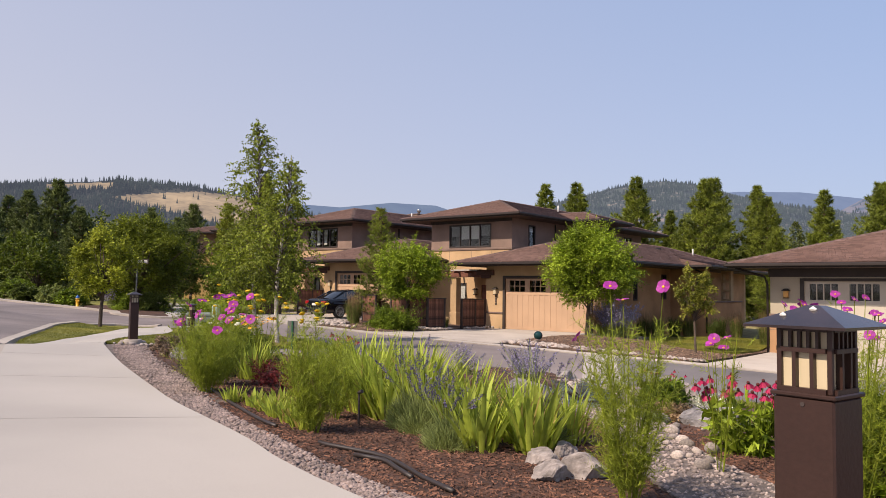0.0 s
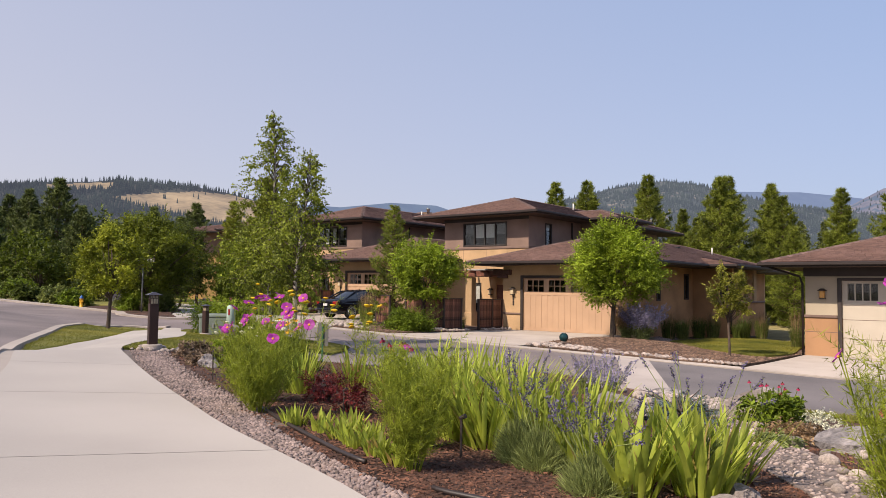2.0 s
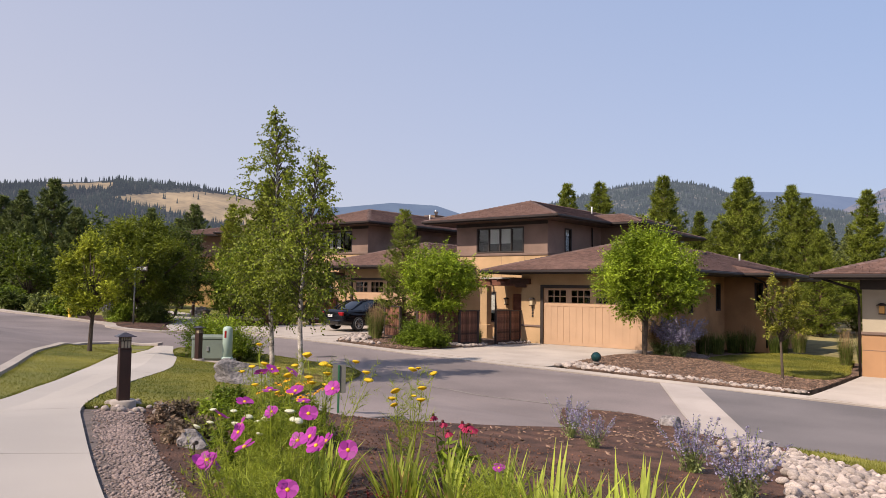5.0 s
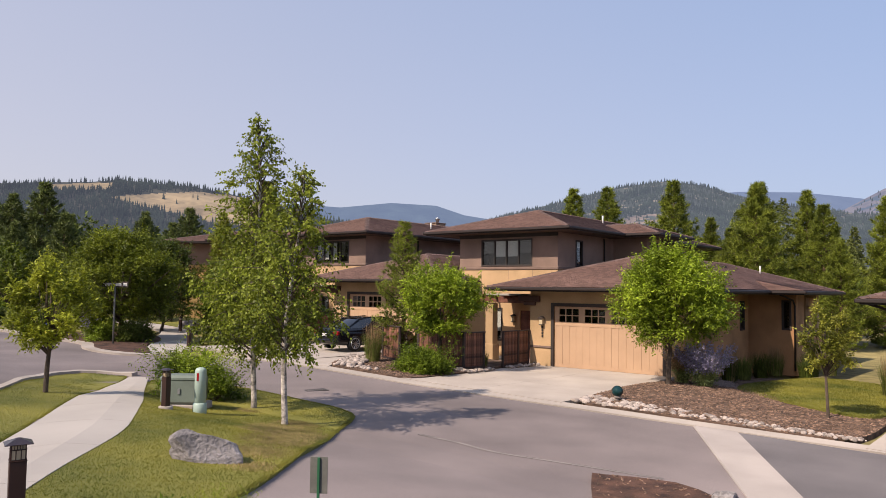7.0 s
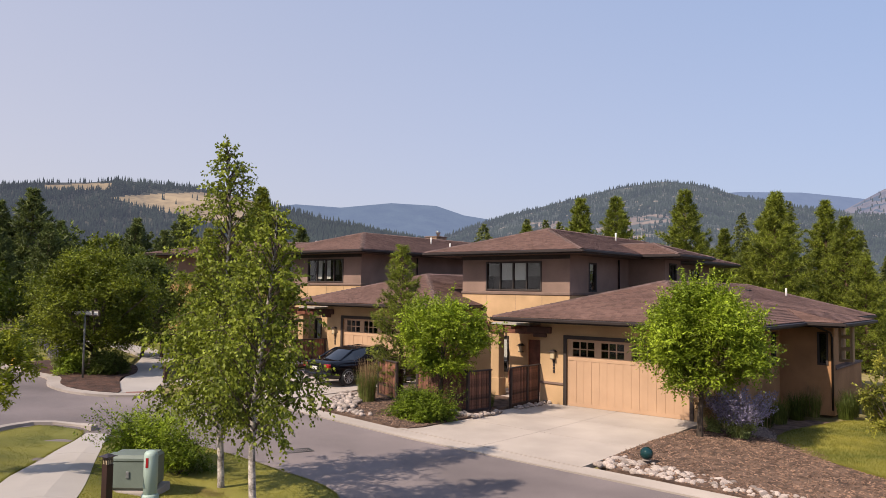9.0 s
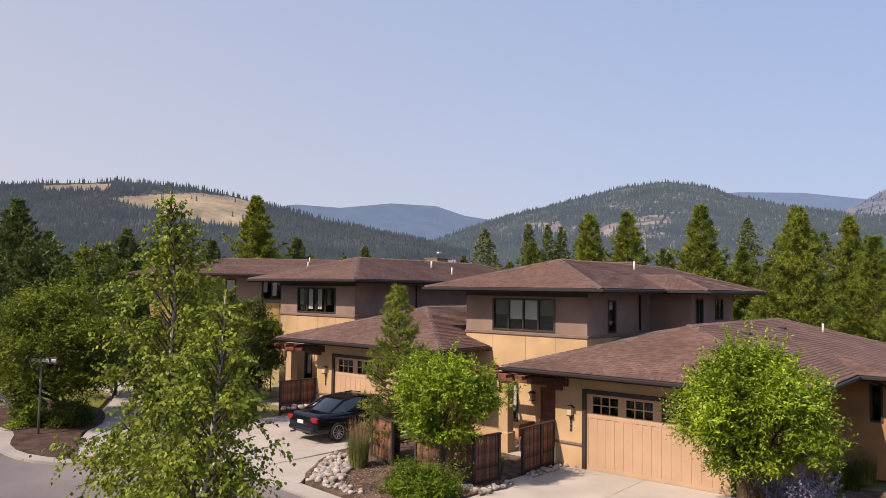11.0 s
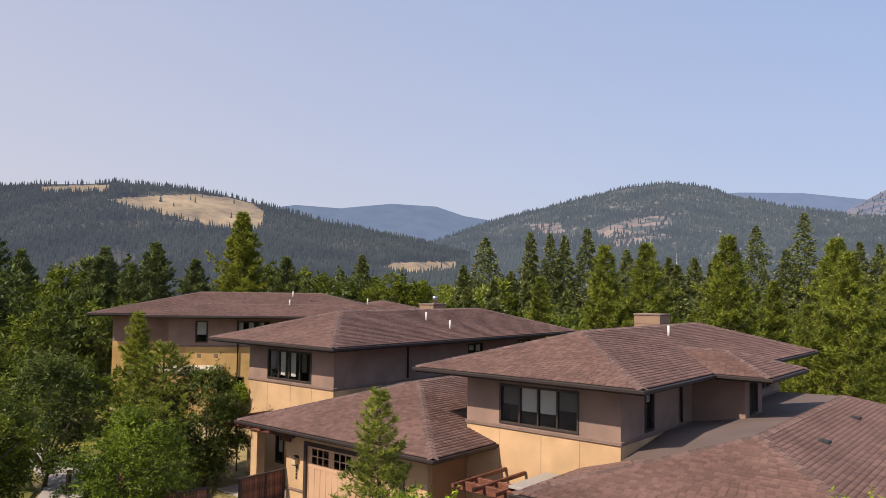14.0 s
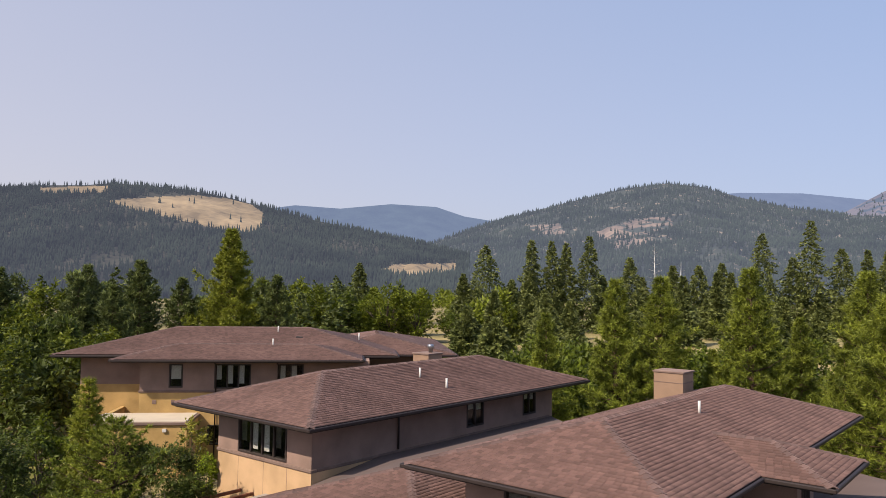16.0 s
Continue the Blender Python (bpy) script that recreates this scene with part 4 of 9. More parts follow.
def town_house(dx, dy, dz, seed, label, bay, chimney, pipes):
    """Two-storey ochre house with a garage wing in front."""
    rng = random.Random(seed)
    h = thing("house", label, "house", "stucco houses", at=(-21 + dx, 33 + dy, -0.36 + dz))
    X, Y, Z = (lambda v: v + dx), (lambda v: v + dy), (lambda v: v + dz)
    f0 = -0.6
    # lower storey of the garage wing
    door = (-20.12, -0.36, -15.62, 2.04)
    part("wall", wall_geo("x", Y(29.14), 0.22, X(-21.25), X(-14.55), Z(f0), Z(2.7), [(X(door[0]), Z(f0), X(door[2]), Z(door[3]))]), STUCCO, h, "ochre stucco wall")
    sw = [(Y(31.1), Z(1.1), Y(31.5), Z(2.1)), (Y(34.2), Z(1.15), Y(34.75), Z(2.35))]
    part("wall", wall_geo("y", X(-14.77), 0.22, Y(29.36), Y(35.3), Z(f0), Z(2.7), sw), SHADESTUCCO, h, "ochre stucco wall")
    for q in sw:
        window(h, "y", X(-14.55), -1, *q, 1, 0)
    part("wall", wall_geo("x", Y(35.3), 0.22, X(-14.55), X(-12.7), Z(f0), Z(2.7), [(X(-13.25), Z(1.2), X(-12.88), Z(2.4))]), SHADESTUCCO, h, "ochre stucco wall")
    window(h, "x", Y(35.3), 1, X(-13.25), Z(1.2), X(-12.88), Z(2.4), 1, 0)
    part("terrace_wall", wall_geo("y", X(-12.92), 0.22, Y(35.52), Y(40.2), Z(f0), Z(1.02)), SHADESTUCCO, h, "low ochre terrace wall")
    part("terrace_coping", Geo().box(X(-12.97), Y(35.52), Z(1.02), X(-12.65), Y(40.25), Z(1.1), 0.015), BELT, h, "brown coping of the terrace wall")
    part("wall", wall_geo("y", X(-14.77), 0.22, Y(35.52), Y(46.6), Z(f0), Z(2.7)), SHADESTUCCO, h, "ochre stucco wall")
    part("wall", wall_geo("y", X(-21.25), 0.22, Y(29.36), Y(31.4), Z(f0), Z(2.7)), STUCCO, h, "ochre stucco wall")
    part("wall", wall_geo("x", Y(46.6), 0.22, X(-26.7), X(-14.55), Z(f0), Z(2.7)), STUCCO, h, "ochre stucco wall")
    part("terrace_column", wall_geo("x", Y(38.55), 0.4, X(-13.2), X(-12.7), Z(1.1), Z(2.65), [(X(-13.1), Z(1.2 + 0.47 * k), X(-12.8), Z(1.55 + 0.47 * k)) for k in range(3)]), STUCCO, h, "pierced ochre column of the terrace")
    for a, b in ((-21.27, -20.25), (-15.5, -14.53)):
        part("belt_course", Geo().box(X(a), Y(29.09), Z(0.37), X(b), Y(29.14), Z(0.45), 0.008), BELT, h, "brown belt moulding")
    t = Geo().box(X(-20.25), Y(29.08), Z(-0.34), X(-20.12), Y(29.16), Z(2.17), 0.006).box(X(-15.62), Y(29.08), Z(-0.34), X(-15.49), Y(29.16), Z(2.17), 0.006).box(X(-20.12), Y(29.08), Z(2.04), X(-15.62), Y(29.16), Z(2.17), 0.006)
    part("door_casing", t, TRIM, h, "dark brown door casing")
    groups = [(0.2 + k * 1.13, 1.06 + k * 1.13) for k in range(4)]
    garage_door(h, X(-20.12), X(-15.62), Y(29.14), Z(-0.34), Z(2.04), DOORTAN, 3, groups)
    wall_lamp(h, X(-20.66), Y(29.14), Z(1.3))
    bar = Geo()
    for k in range(4):
        bar.box(X(-20.7), Y(29.115), Z(0.78 + 0.12 * k), X(-20.62), Y(29.14), Z(0.88 + 0.12 * k), 0.004)
    part("number_plaque", bar, TRIM, h, "dark plaque of plain bars")
    # front wall with porch, and the upper storey
    ups = [(X(-25.42), Z(3.74), X(-22.62), Z(4.97))]
    part("wall", wall_geo("x", Y(31.4), 0.24, X(-26.7), X(-21.32), Z(f0), Z(3.58), [(X(-24.75), Z(0.35), X(-24.2), Z(1.85)), (X(-23.25), Z(-0.36), X(-22.45), Z(1.75))]), STUCCO, h, "ochre stucco wall")
    window(h, "x", Y(31.4), 1, X(-24.75), Z(0.35), X(-24.2), Z(1.85), 1, 0.85)
    part("front_door", Geo().box(X(-23.25), Y(31.46), Z(-0.34), X(-22.45), Y(31.52), Z(1.75), 0.01), REDWOOD, h, "dark red-brown front door")
    part("upper_wall", wall_geo("x", Y(31.4), 0.24, X(-26.7), X(-21.32), Z(3.7), Z(5.25), ups), MAUVE, h, "mauve-brown stucco upper wall")
    window(h, "x", Y(31.4), 1, *ups[0], 4, 0.58 if bay else 0.79)
    east = ([(Y(32.95), Z(3.74), Y(33.6), Z(4.95))] if bay else []) + [(Y(39.9), Z(3.95), Y(41.1), Z(5.0)), (Y(44.2), Z(3.95), Y(45.3), Z(5.0))]
    part("upper_wall", wall_geo("y", X(-21.54), 0.22, Y(31.64), Y(46.6), Z(3.7), Z(5.25), east), MAUVE, h, "mauve-brown stucco upper wall")
    part("wall", wall_geo("y", X(-21.54), 0.22, Y(31.64), Y(46.6), Z(2.3), Z(3.58)), STUCCO, h, "ochre stucco wall")
    for q in east:
        window(h, "y", X(-21.32), -1, *q, 1 if q[2] - q[0] < 1 else 2, 0.3)
    part("upper_wall", wall_geo("y", X(-26.7), 0.22, Y(31.64), Y(46.6), Z(3.7), Z(5.25)), MAUVE, h, "mauve-brown stucco upper wall")
    part("wall", wall_geo("y", X(-26.7), 0.22, Y(31.64), Y(46.6), Z(f0), Z(3.58)), STUCCO, h, "ochre stucco wall")
    part("upper_wall", wall_geo("x", Y(46.6), 0.22, X(-26.7), X(-21.32), Z(2.7), Z(5.25)), MAUVE, h, "mauve-brown stucco upper wall")
    bump = wall_geo("x", Y(36.67), 0.2, X(-21.32), X(-19.6), Z(3.3), Z(5.25))
    b2 = wall_geo("y", X(-19.8), 0.2, Y(36.87), Y(38.2), Z(3.3), Z(5.25), [(Y(37.1), Z(3.95), Y(37.9), Z(5.05))])
    b3 = wall_geo("x", Y(38.2), 0.2, X(-21.32), X(-19.6), Z(3.3), Z(5.25))
    if bay:
        for q in (bump, b2, b3):
            part("upper_wall", q, MAUVE, h, "mauve-brown stucco upper wall")
        window(h, "y", X(-19.6), -1, Y(37.1), Z(3.95), Y(37.9), Z(5.05), 2, 0)
    for g in (Geo().box(X(-26.74), Y(31.35), Z(3.58), X(-21.28), Y(31.64), Z(3.7), 0.02), Geo().box(X(-21.54), Y(31.64), Z(3.58), X(-21.28), Y(46.6), Z(3.7), 0.02), Geo().box(X(-26.74), Y(31.64), Z(3.58), X(-26.48), Y(46.6), Z(3.7), 0.02)):
        part("belt_course", g, BELT, h, "brown belt moulding")
    part("frieze", Geo().box(X(-26.72), Y(31.375), Z(5.05), X(-21.3), Y(31.4), Z(5.25)), TRIM, h, "dark frieze board under the soffit")
    # control joints in the stucco
    for q in (-25.4, -23.9, -22.6):
        part("stucco_joint", Geo().box(X(q - 0.006), Y(31.396), Z(2.3), X(q + 0.006), Y(31.402), Z(3.57)), BELT, h)
    # porch
    part("porch_column", Geo().box(X(-23.66), Y(29.35), Z(-0.4), X(-23.28), Y(29.73), Z(2.1), 0.012), STUCCO, h, "square stucco porch column")
    part("column_base", Geo().box(X(-23.71), Y(29.3), Z(-0.4), X(-23.23), Y(29.78), Z(0.35), 0.012), STUCCO, h)
    part("porch_roof", Geo().box(X(-23.7), Y(29.4), Z(2.42), X(-21.9), Y(31.38), Z(2.5), 0.01), PORCHTOP, h, "pale flat porch roof")
    for q in (29.25, 29.85):
        part("porch_beam", Geo().box(X(-25.4), Y(q), Z(2.12), X(-21.26), Y(q + 0.12), Z(2.38), 0.012), REDWOOD, h, "red-brown timber beam")
    for k in range(5):
        q = -25.2 + 0.72 * k
        part("rafter", Geo().box(X(q), Y(28.75), Z(2.3), X(q + 0.09), Y(31.38), Z(2.415), 0.01), REDWOOD, h, "red-brown timber rafter")
    part("corbel", Geo().box(X(-21.75), Y(28.98), Z(2.2), X(-20.75), Y(29.13), Z(2.44), 0.02).box(X(-21.5), Y(29.0), Z(2.05), X(-20.95), Y(29.12), Z(2.2), 0.02), BRACKET, h, "stepped dark timber bracket")
    part("porch_floor", Geo().box(X(-25.2), Y(28.9), Z(-0.6), X(-21.3), Y(31.4), Z(-0.33)), CONCRETE, h, "concrete porch floor")
    wall_lamp(h, X(-23.55), Y(31.4), Z(1.25))
    # roofs
    zu = Z(5.38)
    ux0, uy0, ux1, uy1 = X(-27.95), Y(30.3), X(-20.17), Y(48.3)
    hip_roof(h, ux0, uy0, ux1, uy1, zu, 0.302, rng, name="upper_roof")
    eaves(h, ux0, uy0, ux1, uy1, zu)
    if bay:
        bay_roof(h, X, Y, ux1, zu, rng)
    # garage wing roof: front and right slopes shingled, the inner side a flat membrane
    zg = Z(2.8)
    gx0, gy0, gx1, gy1 = X(-22.55), Y(27.95), X(-13.35), Y(47.2)
    hip_roof(h, gx0, gy0, gx1, gy1, zg, 0.302, rng, name="wing_roof", skip=("left",))
    eaves(h, gx0, gy0, gx1, gy1, zg, "frb")
    apex, zr = (X(-17.95), Y(32.55)), zg + 4.6 * 0.302
    zd = Z(3.62)
    vf = gy0 + (zd - zg) / 0.302
    part("flat_roof", Geo().add([(X(-21.3), Y(31.38), zd - 0.42), (gx0 + 4.6, gy0 + 4.6, zr - 0.01), (gx0 + 4.6, gy1 - 4.6, zr - 0.01), (X(-21.3), Y(46.7), zd), (gx0 + (vf - gy0), vf, zd), (X(-21.3), Y(34.6), zd)], [(4, 1, 5), (0, 4, 5), (1, 2, 3, 5)]), MEMBRANE, h, "grey roof membrane")
    ret = [(gx0, Y(31.38), zg), (gx0, gy0, zg), (gx0 + (vf - gy0), vf, zd - 0.004), (gx0 + (vf - gy0), Y(31.38), zd - 0.004)]
    rr = part("roof_return", Geo().add([(a, b, c - 0.006) for a, b, c in ret], [(0, 1, 2, 3)]), SHINGLE, h, "shingled return of the wing roof")
    V, F = shingles(ret, rng)
    part("shingles", np_mesh("shingles", [tuple(v) for v in V], F), SHINGLE, rr)["kind"] = "stuff"
    jog = part("jog_roof", Geo().add([(gx1 - 0.02, Y(34.0), zg), (X(-12.1), Y(34.0), zg), (X(-12.1), Y(39.6), zg), (gx1 - 0.02, Y(39.6), zg), (X(-14.6), Y(36.5), zg + 0.42), (X(-14.6), Y(37.1), zg + 0.42)], [(0, 1, 4), (1, 2, 5, 4), (2, 3, 5)]), SHINGLE, h, "shingled roof over the side bay")
    V, F = shingles([(gx1 - 0.02, Y(34.0), zg), (X(-12.1), Y(34.0), zg), (X(-14.6), Y(36.5), zg + 0.42)], rng)
    part("shingles", np_mesh("shingles", [tuple(v) for v in V], F), SHINGLE, jog)["kind"] = "stuff"
    V, F = shingles([(X(-12.1), Y(34.0), zg), (X(-12.1), Y(39.6), zg), (X(-14.6), Y(37.1), zg + 0.42), (X(-14.6), Y(36.5), zg + 0.42)], rng)
    part("shingles", np_mesh("shingles", [tuple(v) for v in V], F), SHINGLE, jog)["kind"] = "stuff"
    eaves(h, gx1 - 0.05, Y(34.0), X(-12.1), Y(39.6), zg, "frb")
    # chimney, pipes and vents
    cx, cw, cy, cd, cz = chimney
    ch = part("chimney", Geo().box(X(cx), Y(cy), Z(5.5), X(cx + cw), Y(cy + cd), Z(cz), 0.01), CHIMNEY, h, "tan stucco chimney box")
    part("chimney_cap", Geo().box(X(cx - 0.04), Y(cy - 0.04), Z(cz), X(cx + cw + 0.04), Y(cy + cd + 0.04), Z(cz + 0.07), 0.01), BELT, ch)
    part("chimney_band", Geo().box(X(cx - 0.012), Y(cy - 0.012), Z(cz - 0.4), X(cx + cw + 0.012), Y(cy + cd + 0.012), Z(cz - 0.37)), BELT, ch)
    if not bay:
        part("flue", Geo().lathe([(0.1, Z(cz)), (0.1, Z(cz + 0.25)), (0.15, Z(cz + 0.26)), (0.15, Z(cz + 0.42)), (0.1, Z(cz + 0.46))], 14, (X(cx + cw * 0.6), Y(cy + 0.6))), ALLOY, ch, "shiny metal flue", True)
    for px, py, pz in pipes:
        vent_pipe(h, px, py, pz)
    roof_vent(h, X(-16.98), Y(34.6), Z(3.88))
    roof_vent(h, X(-17.1), Y(39.4), Z(3.92))
    downpipe(h, [(X(-21.27), Y(35.6), Z(5.15)), (X(-21.25), Y(35.6), Z(4.9)), (X(-21.25), Y(35.6), Z(3.75))])
    downpipe(h, [(X(-13.0), Y(34.2), Z(2.62)), (X(-12.74), Y(35.0), Z(2.4)), (X(-12.74), Y(35.24), Z(2.2)), (X(-12.74), Y(35.24), Z(-0.4))])
    return h


town_house(0, 0, 0, 3, "two-storey ochre and mauve stucco house with brown shingled hip roofs", True, (-27.12, 1.25, 44.7, 1.12, 6.8), [(-23.05, 38.9, 6.26), (-16.2, 42.6, 3.66)])
town_house(-12.2, 0.4, 0.3, 4, "ochre stucco house with hip roofs and the car in its driveway", False, (-25.3, 0.95, 40.9, 1.0, 6.75), [(-34.78, 38.7, 6.42), (-33.58, 39.0, 6.06)])


def cream_house():
    """Single-storey garage front of the cream neighbour."""
    rng = random.Random(9)
    dx, dy, dz = 13.4, -1.1, -0.25
    h = thing("house", "cream stucco house with peach base and white garage door", "house", "stucco houses", at=(-8 + dx - 13, 30, -0.6))
    X, Y, Z = (lambda v: v + dx), (lambda v: v + dy), (lambda v: v + dz)
    part("wall", wall_geo("x", Y(29.14), 0.22, X(-21.25), X(-13.5), Z(0.95), Z(2.7), [(X(-20.12), Z(-0.6), X(-15.0), Z(2.2))]), CREAM, h, "cream stucco wall")
    part("base_wall", wall_geo("x", Y(29.11), 0.22, X(-21.27), X(-20.12), Z(-0.6), Z(0.95)), PEACH, h, "peach stucco base")
    part("base_joint", Geo().box(X(-21.28), Y(29.105), Z(0.46), X(-20.25), Y(29.112), Z(0.475)), BELT, h)
    part("belt_course", Geo().box(X(-21.3), Y(29.06), Z(0.95), X(-20.25), Y(29.14), Z(1.04), 0.01), BELT, h, "brown belt moulding")
    part("wall", wall_geo("y", X(-21.25), 0.22, Y(29.36), Y(44), Z(0.95), Z(2.7)), CREAM, h, "cream stucco wall")
    part("base_wall", wall_geo("y", X(-21.27), 0.22, Y(29.34), Y(44), Z(-0.6), Z(0.95)), PEACH, h, "peach stucco base")
    part("wall", wall_geo("y", X(-13.72), 0.22, Y(29.36), Y(44), Z(-0.6), Z(2.7)), CREAM, h, "cream stucco wall")
    part("door_casing", Geo().box(X(-20.25), Y(29.08), Z(-0.34), X(-20.12), Y(29.16), Z(2.3), 0.006).box(X(-20.12), Y(29.08), Z(2.2), X(-15), Y(29.16), Z(2.3), 0.006), TRIM, h, "dark brown door casing")
    garage_door(h, X(-20.12), X(-15.0), Y(29.14), Z(-0.34), Z(2.2), DOORWHITE, 4, [(0.16 + k * 1.24, 1.05 + k * 1.24) for k in range(4)])
    part("frieze", Geo().box(X(-21.3), Y(29.1), Z(2.35), X(-13.5), Y(29.14), Z(2.7)), TRIM, h, "dark frieze board")
    wall_lamp(h, X(-20.7), Y(29.14), Z(1.62), AMBER)
    x0, y0, x1, y1 = X(-22.35), Y(27.9), X(-10.5), Y(45)
    zg = Z(2.82)
    hip_roof(h, x0, y0, x1, y1, zg, 0.302, rng, name="roof")
    eaves(h, x0, y0, x1, y1, zg)
    downpipe(h, [(X(-22.2), Y(28.3), Z(2.66)), (X(-21.4), Y(29.0), Z(2.35)), (X(-21.32), Y(29.05), Z(2.1)), (X(-21.32), Y(29.05), Z(-0.5))])
    return h


cream_house()


def rear_house():
    """House at an angle behind the second one."""
    rng = random.Random(12)
    h = thing("house", "rear ochre and mauve stucco house with long brown hip roof", "house", "stucco houses")
    M = pose(-53.2, 34.65, 0, 0, 0, 46)
    f0 = 0.2
    wins = [(2.75, 4.45, 3.5, 5.75), (5.2, 4.4, 7.2, 5.75), (8.7, 4.4, 10.1, 5.75)]
    def w(name, geo, m, label=""):
        return part(name, geo, m, h, label)
    w("upper_wall", wall_geo("x", 1.2, 0.24, 1.2, 13.8, 4.3, 5.95, wins), MAUVE, "mauve-brown stucco upper wall")
    low = [(4.9, 1.3, 5.7, 2.4), (8.6, 1.0, 9.4, 2.1)]
    w("wall", wall_geo("x", 1.2, 0.24, 1.2, 13.8, f0, 4.18, low), YELLOWSTUCCO, "ochre stucco wall")
    for q in wins:
        window(h, "x", 1.2, 1, *q, 3 if q[2] - q[0] > 1.9 else 1 if q[2] - q[0] < 1 else 2, 0.75)
    for q in low:
        window(h, "x", 1.2, 1, *q, 1, 0)
    w("belt_course", Geo().box(1.15, 1.15, 4.18, 13.85, 1.44, 4.3, 0.02), BELT)
    w("upper_wall", wall_geo("x", 4.0, 0.24, -2.9, 1.2, 4.3, 5.95), MAUVE, "mauve-brown stucco upper wall")
    w("wall", wall_geo("x", 4.0, 0.24, -2.9, 1.2, f0, 4.3), YELLOWSTUCCO, "ochre stucco wall")
    w("wall", wall_geo("y", -2.9, 0.24, 4.24, 13, f0, 5.95), YELLOWSTUCCO, "ochre stucco wall")
    w("wall", wall_geo("y", 1.2, 0.24, 1.44, 4.0, f0, 5.95), MAUVE, "mauve-brown stucco wall")
    w("wall", wall_geo("y", 13.56, 0.24, 1.44, 13, f0, 5.95), MAUVE, "mauve-brown stucco wall")
    w("porch_block", wall_geo("x", -1.6, 0.24, -0.6, 4.4, f0, 3.0, [(0.6, 0.3, 2.6, 1.9)]), YELLOWSTUCCO, "ochre stucco entry block")
    w("porch_block", wall_geo("y", 4.16, 0.24, -1.36, 1.2, f0, 3.0), YELLOWSTUCCO)
    w("porch_block", wall_geo("y", -0.6, 0.24, -1.36, 4.0, f0, 3.0), YELLOWSTUCCO)
    w("porch_fascia", Geo().box(-0.7, -1.7, 2.9, 4.5, 1.19, 3.04, 0.02), BELT, "brown fascia of the flat roof")
    w("porch_roof", Geo().box(-0.55, -1.55, 3.02, 4.35, 1.19, 3.08, 0.01), CREAM, "pale flat roof of the entry block")
    w("stucco_joint", Geo().box(6.4, 1.192, 0.3, 6.44, 1.205, 4.18), BELT)
    for q in (1.9, 2.9, 3.9):
        w("wall_vent", Geo().box(q, 1.18, 3.55, q + 0.22, 1.203, 3.77, 0.01), BELT)
    w("porch_lamp", Geo().box(3.2, -1.7, 2.55, 3.4, -1.58, 2.72, 0.01), WHITEPIPE)
    w("meter_box", Geo().box(4.5, 1.0, 1.5, 4.8, 1.2, 2.1, 0.02), STEEL, "grey electric meter box")
    # Black sheet behind the entry opening, painted in place of its shade.
    w("black_backing", Geo().box(0.5, -0.9, 0.2, 2.7, -0.85, 2.0), ROOMBLACK)
    rf, *_ = hip_roof(h, 0, 0, 13.4, 5.8, 6.12, 0.22, rng, name="front_roof")
    eaves(h, 0, 0, 13.4, 5.8, 6.12)
    hip_roof(h, -4.05, 2.82, 15.5, 14.0, 6.13, 0.235, rng, name="rear_roof")
    eaves(h, -4.05, 2.82, 15.5, 14.0, 6.11)
    hip_roof(h, 9.5, 6.0, 19.5, 20.0, 5.9, 0.2, rng, name="back_roof")
    w("wall", wall_geo("y", 17.9, 0.24, 7.5, 19, f0, 5.8), MAUVE, "mauve-brown stucco wall")
    w("wall", wall_geo("x", 7.3, 0.24, 13.8, 18.1, f0, 5.8), MAUVE, "mauve-brown stucco wall")
    eaves(h, 9.5, 6.0, 19.5, 20.0, 5.9)
    downpipe(h, [(5.3, 0.1, 6.0), (5.3, 1.12, 5.7), (5.3, 1.12, 0.3)])
    downpipe(h, [(8.7, 0.1, 6.0), (8.7, 1.12, 5.7), (8.7, 1.12, 0.3)])
    roof_vent(h, 4.2, 2.2, 6.55)
    vent_pipe(h, 8.2, 2.7, 6.7)
    vent_pipe(h, 8.0, 7.4, 7.2)
    roof_vent(h, 9.4, 6.3, 6.95)
    roof_vent(h, 10.9, 7.2, 7.1)
    vent_pipe(h, 13.2, 8.0, 6.75)
    h.matrix_basis = M
    return h


rear_house()

# ---------------------------------------------------------------- far hills
EYE0 = (-8.0, 7.0)
HEAD = radians(39.44)


def bearing(px):
    """Plan direction seen at a place across the picture, 0 left to 1 right."""
    a = HEAD - math.atan((px - 0.5) * 2 * math.tan(radians(61.76 / 2)))
    return a


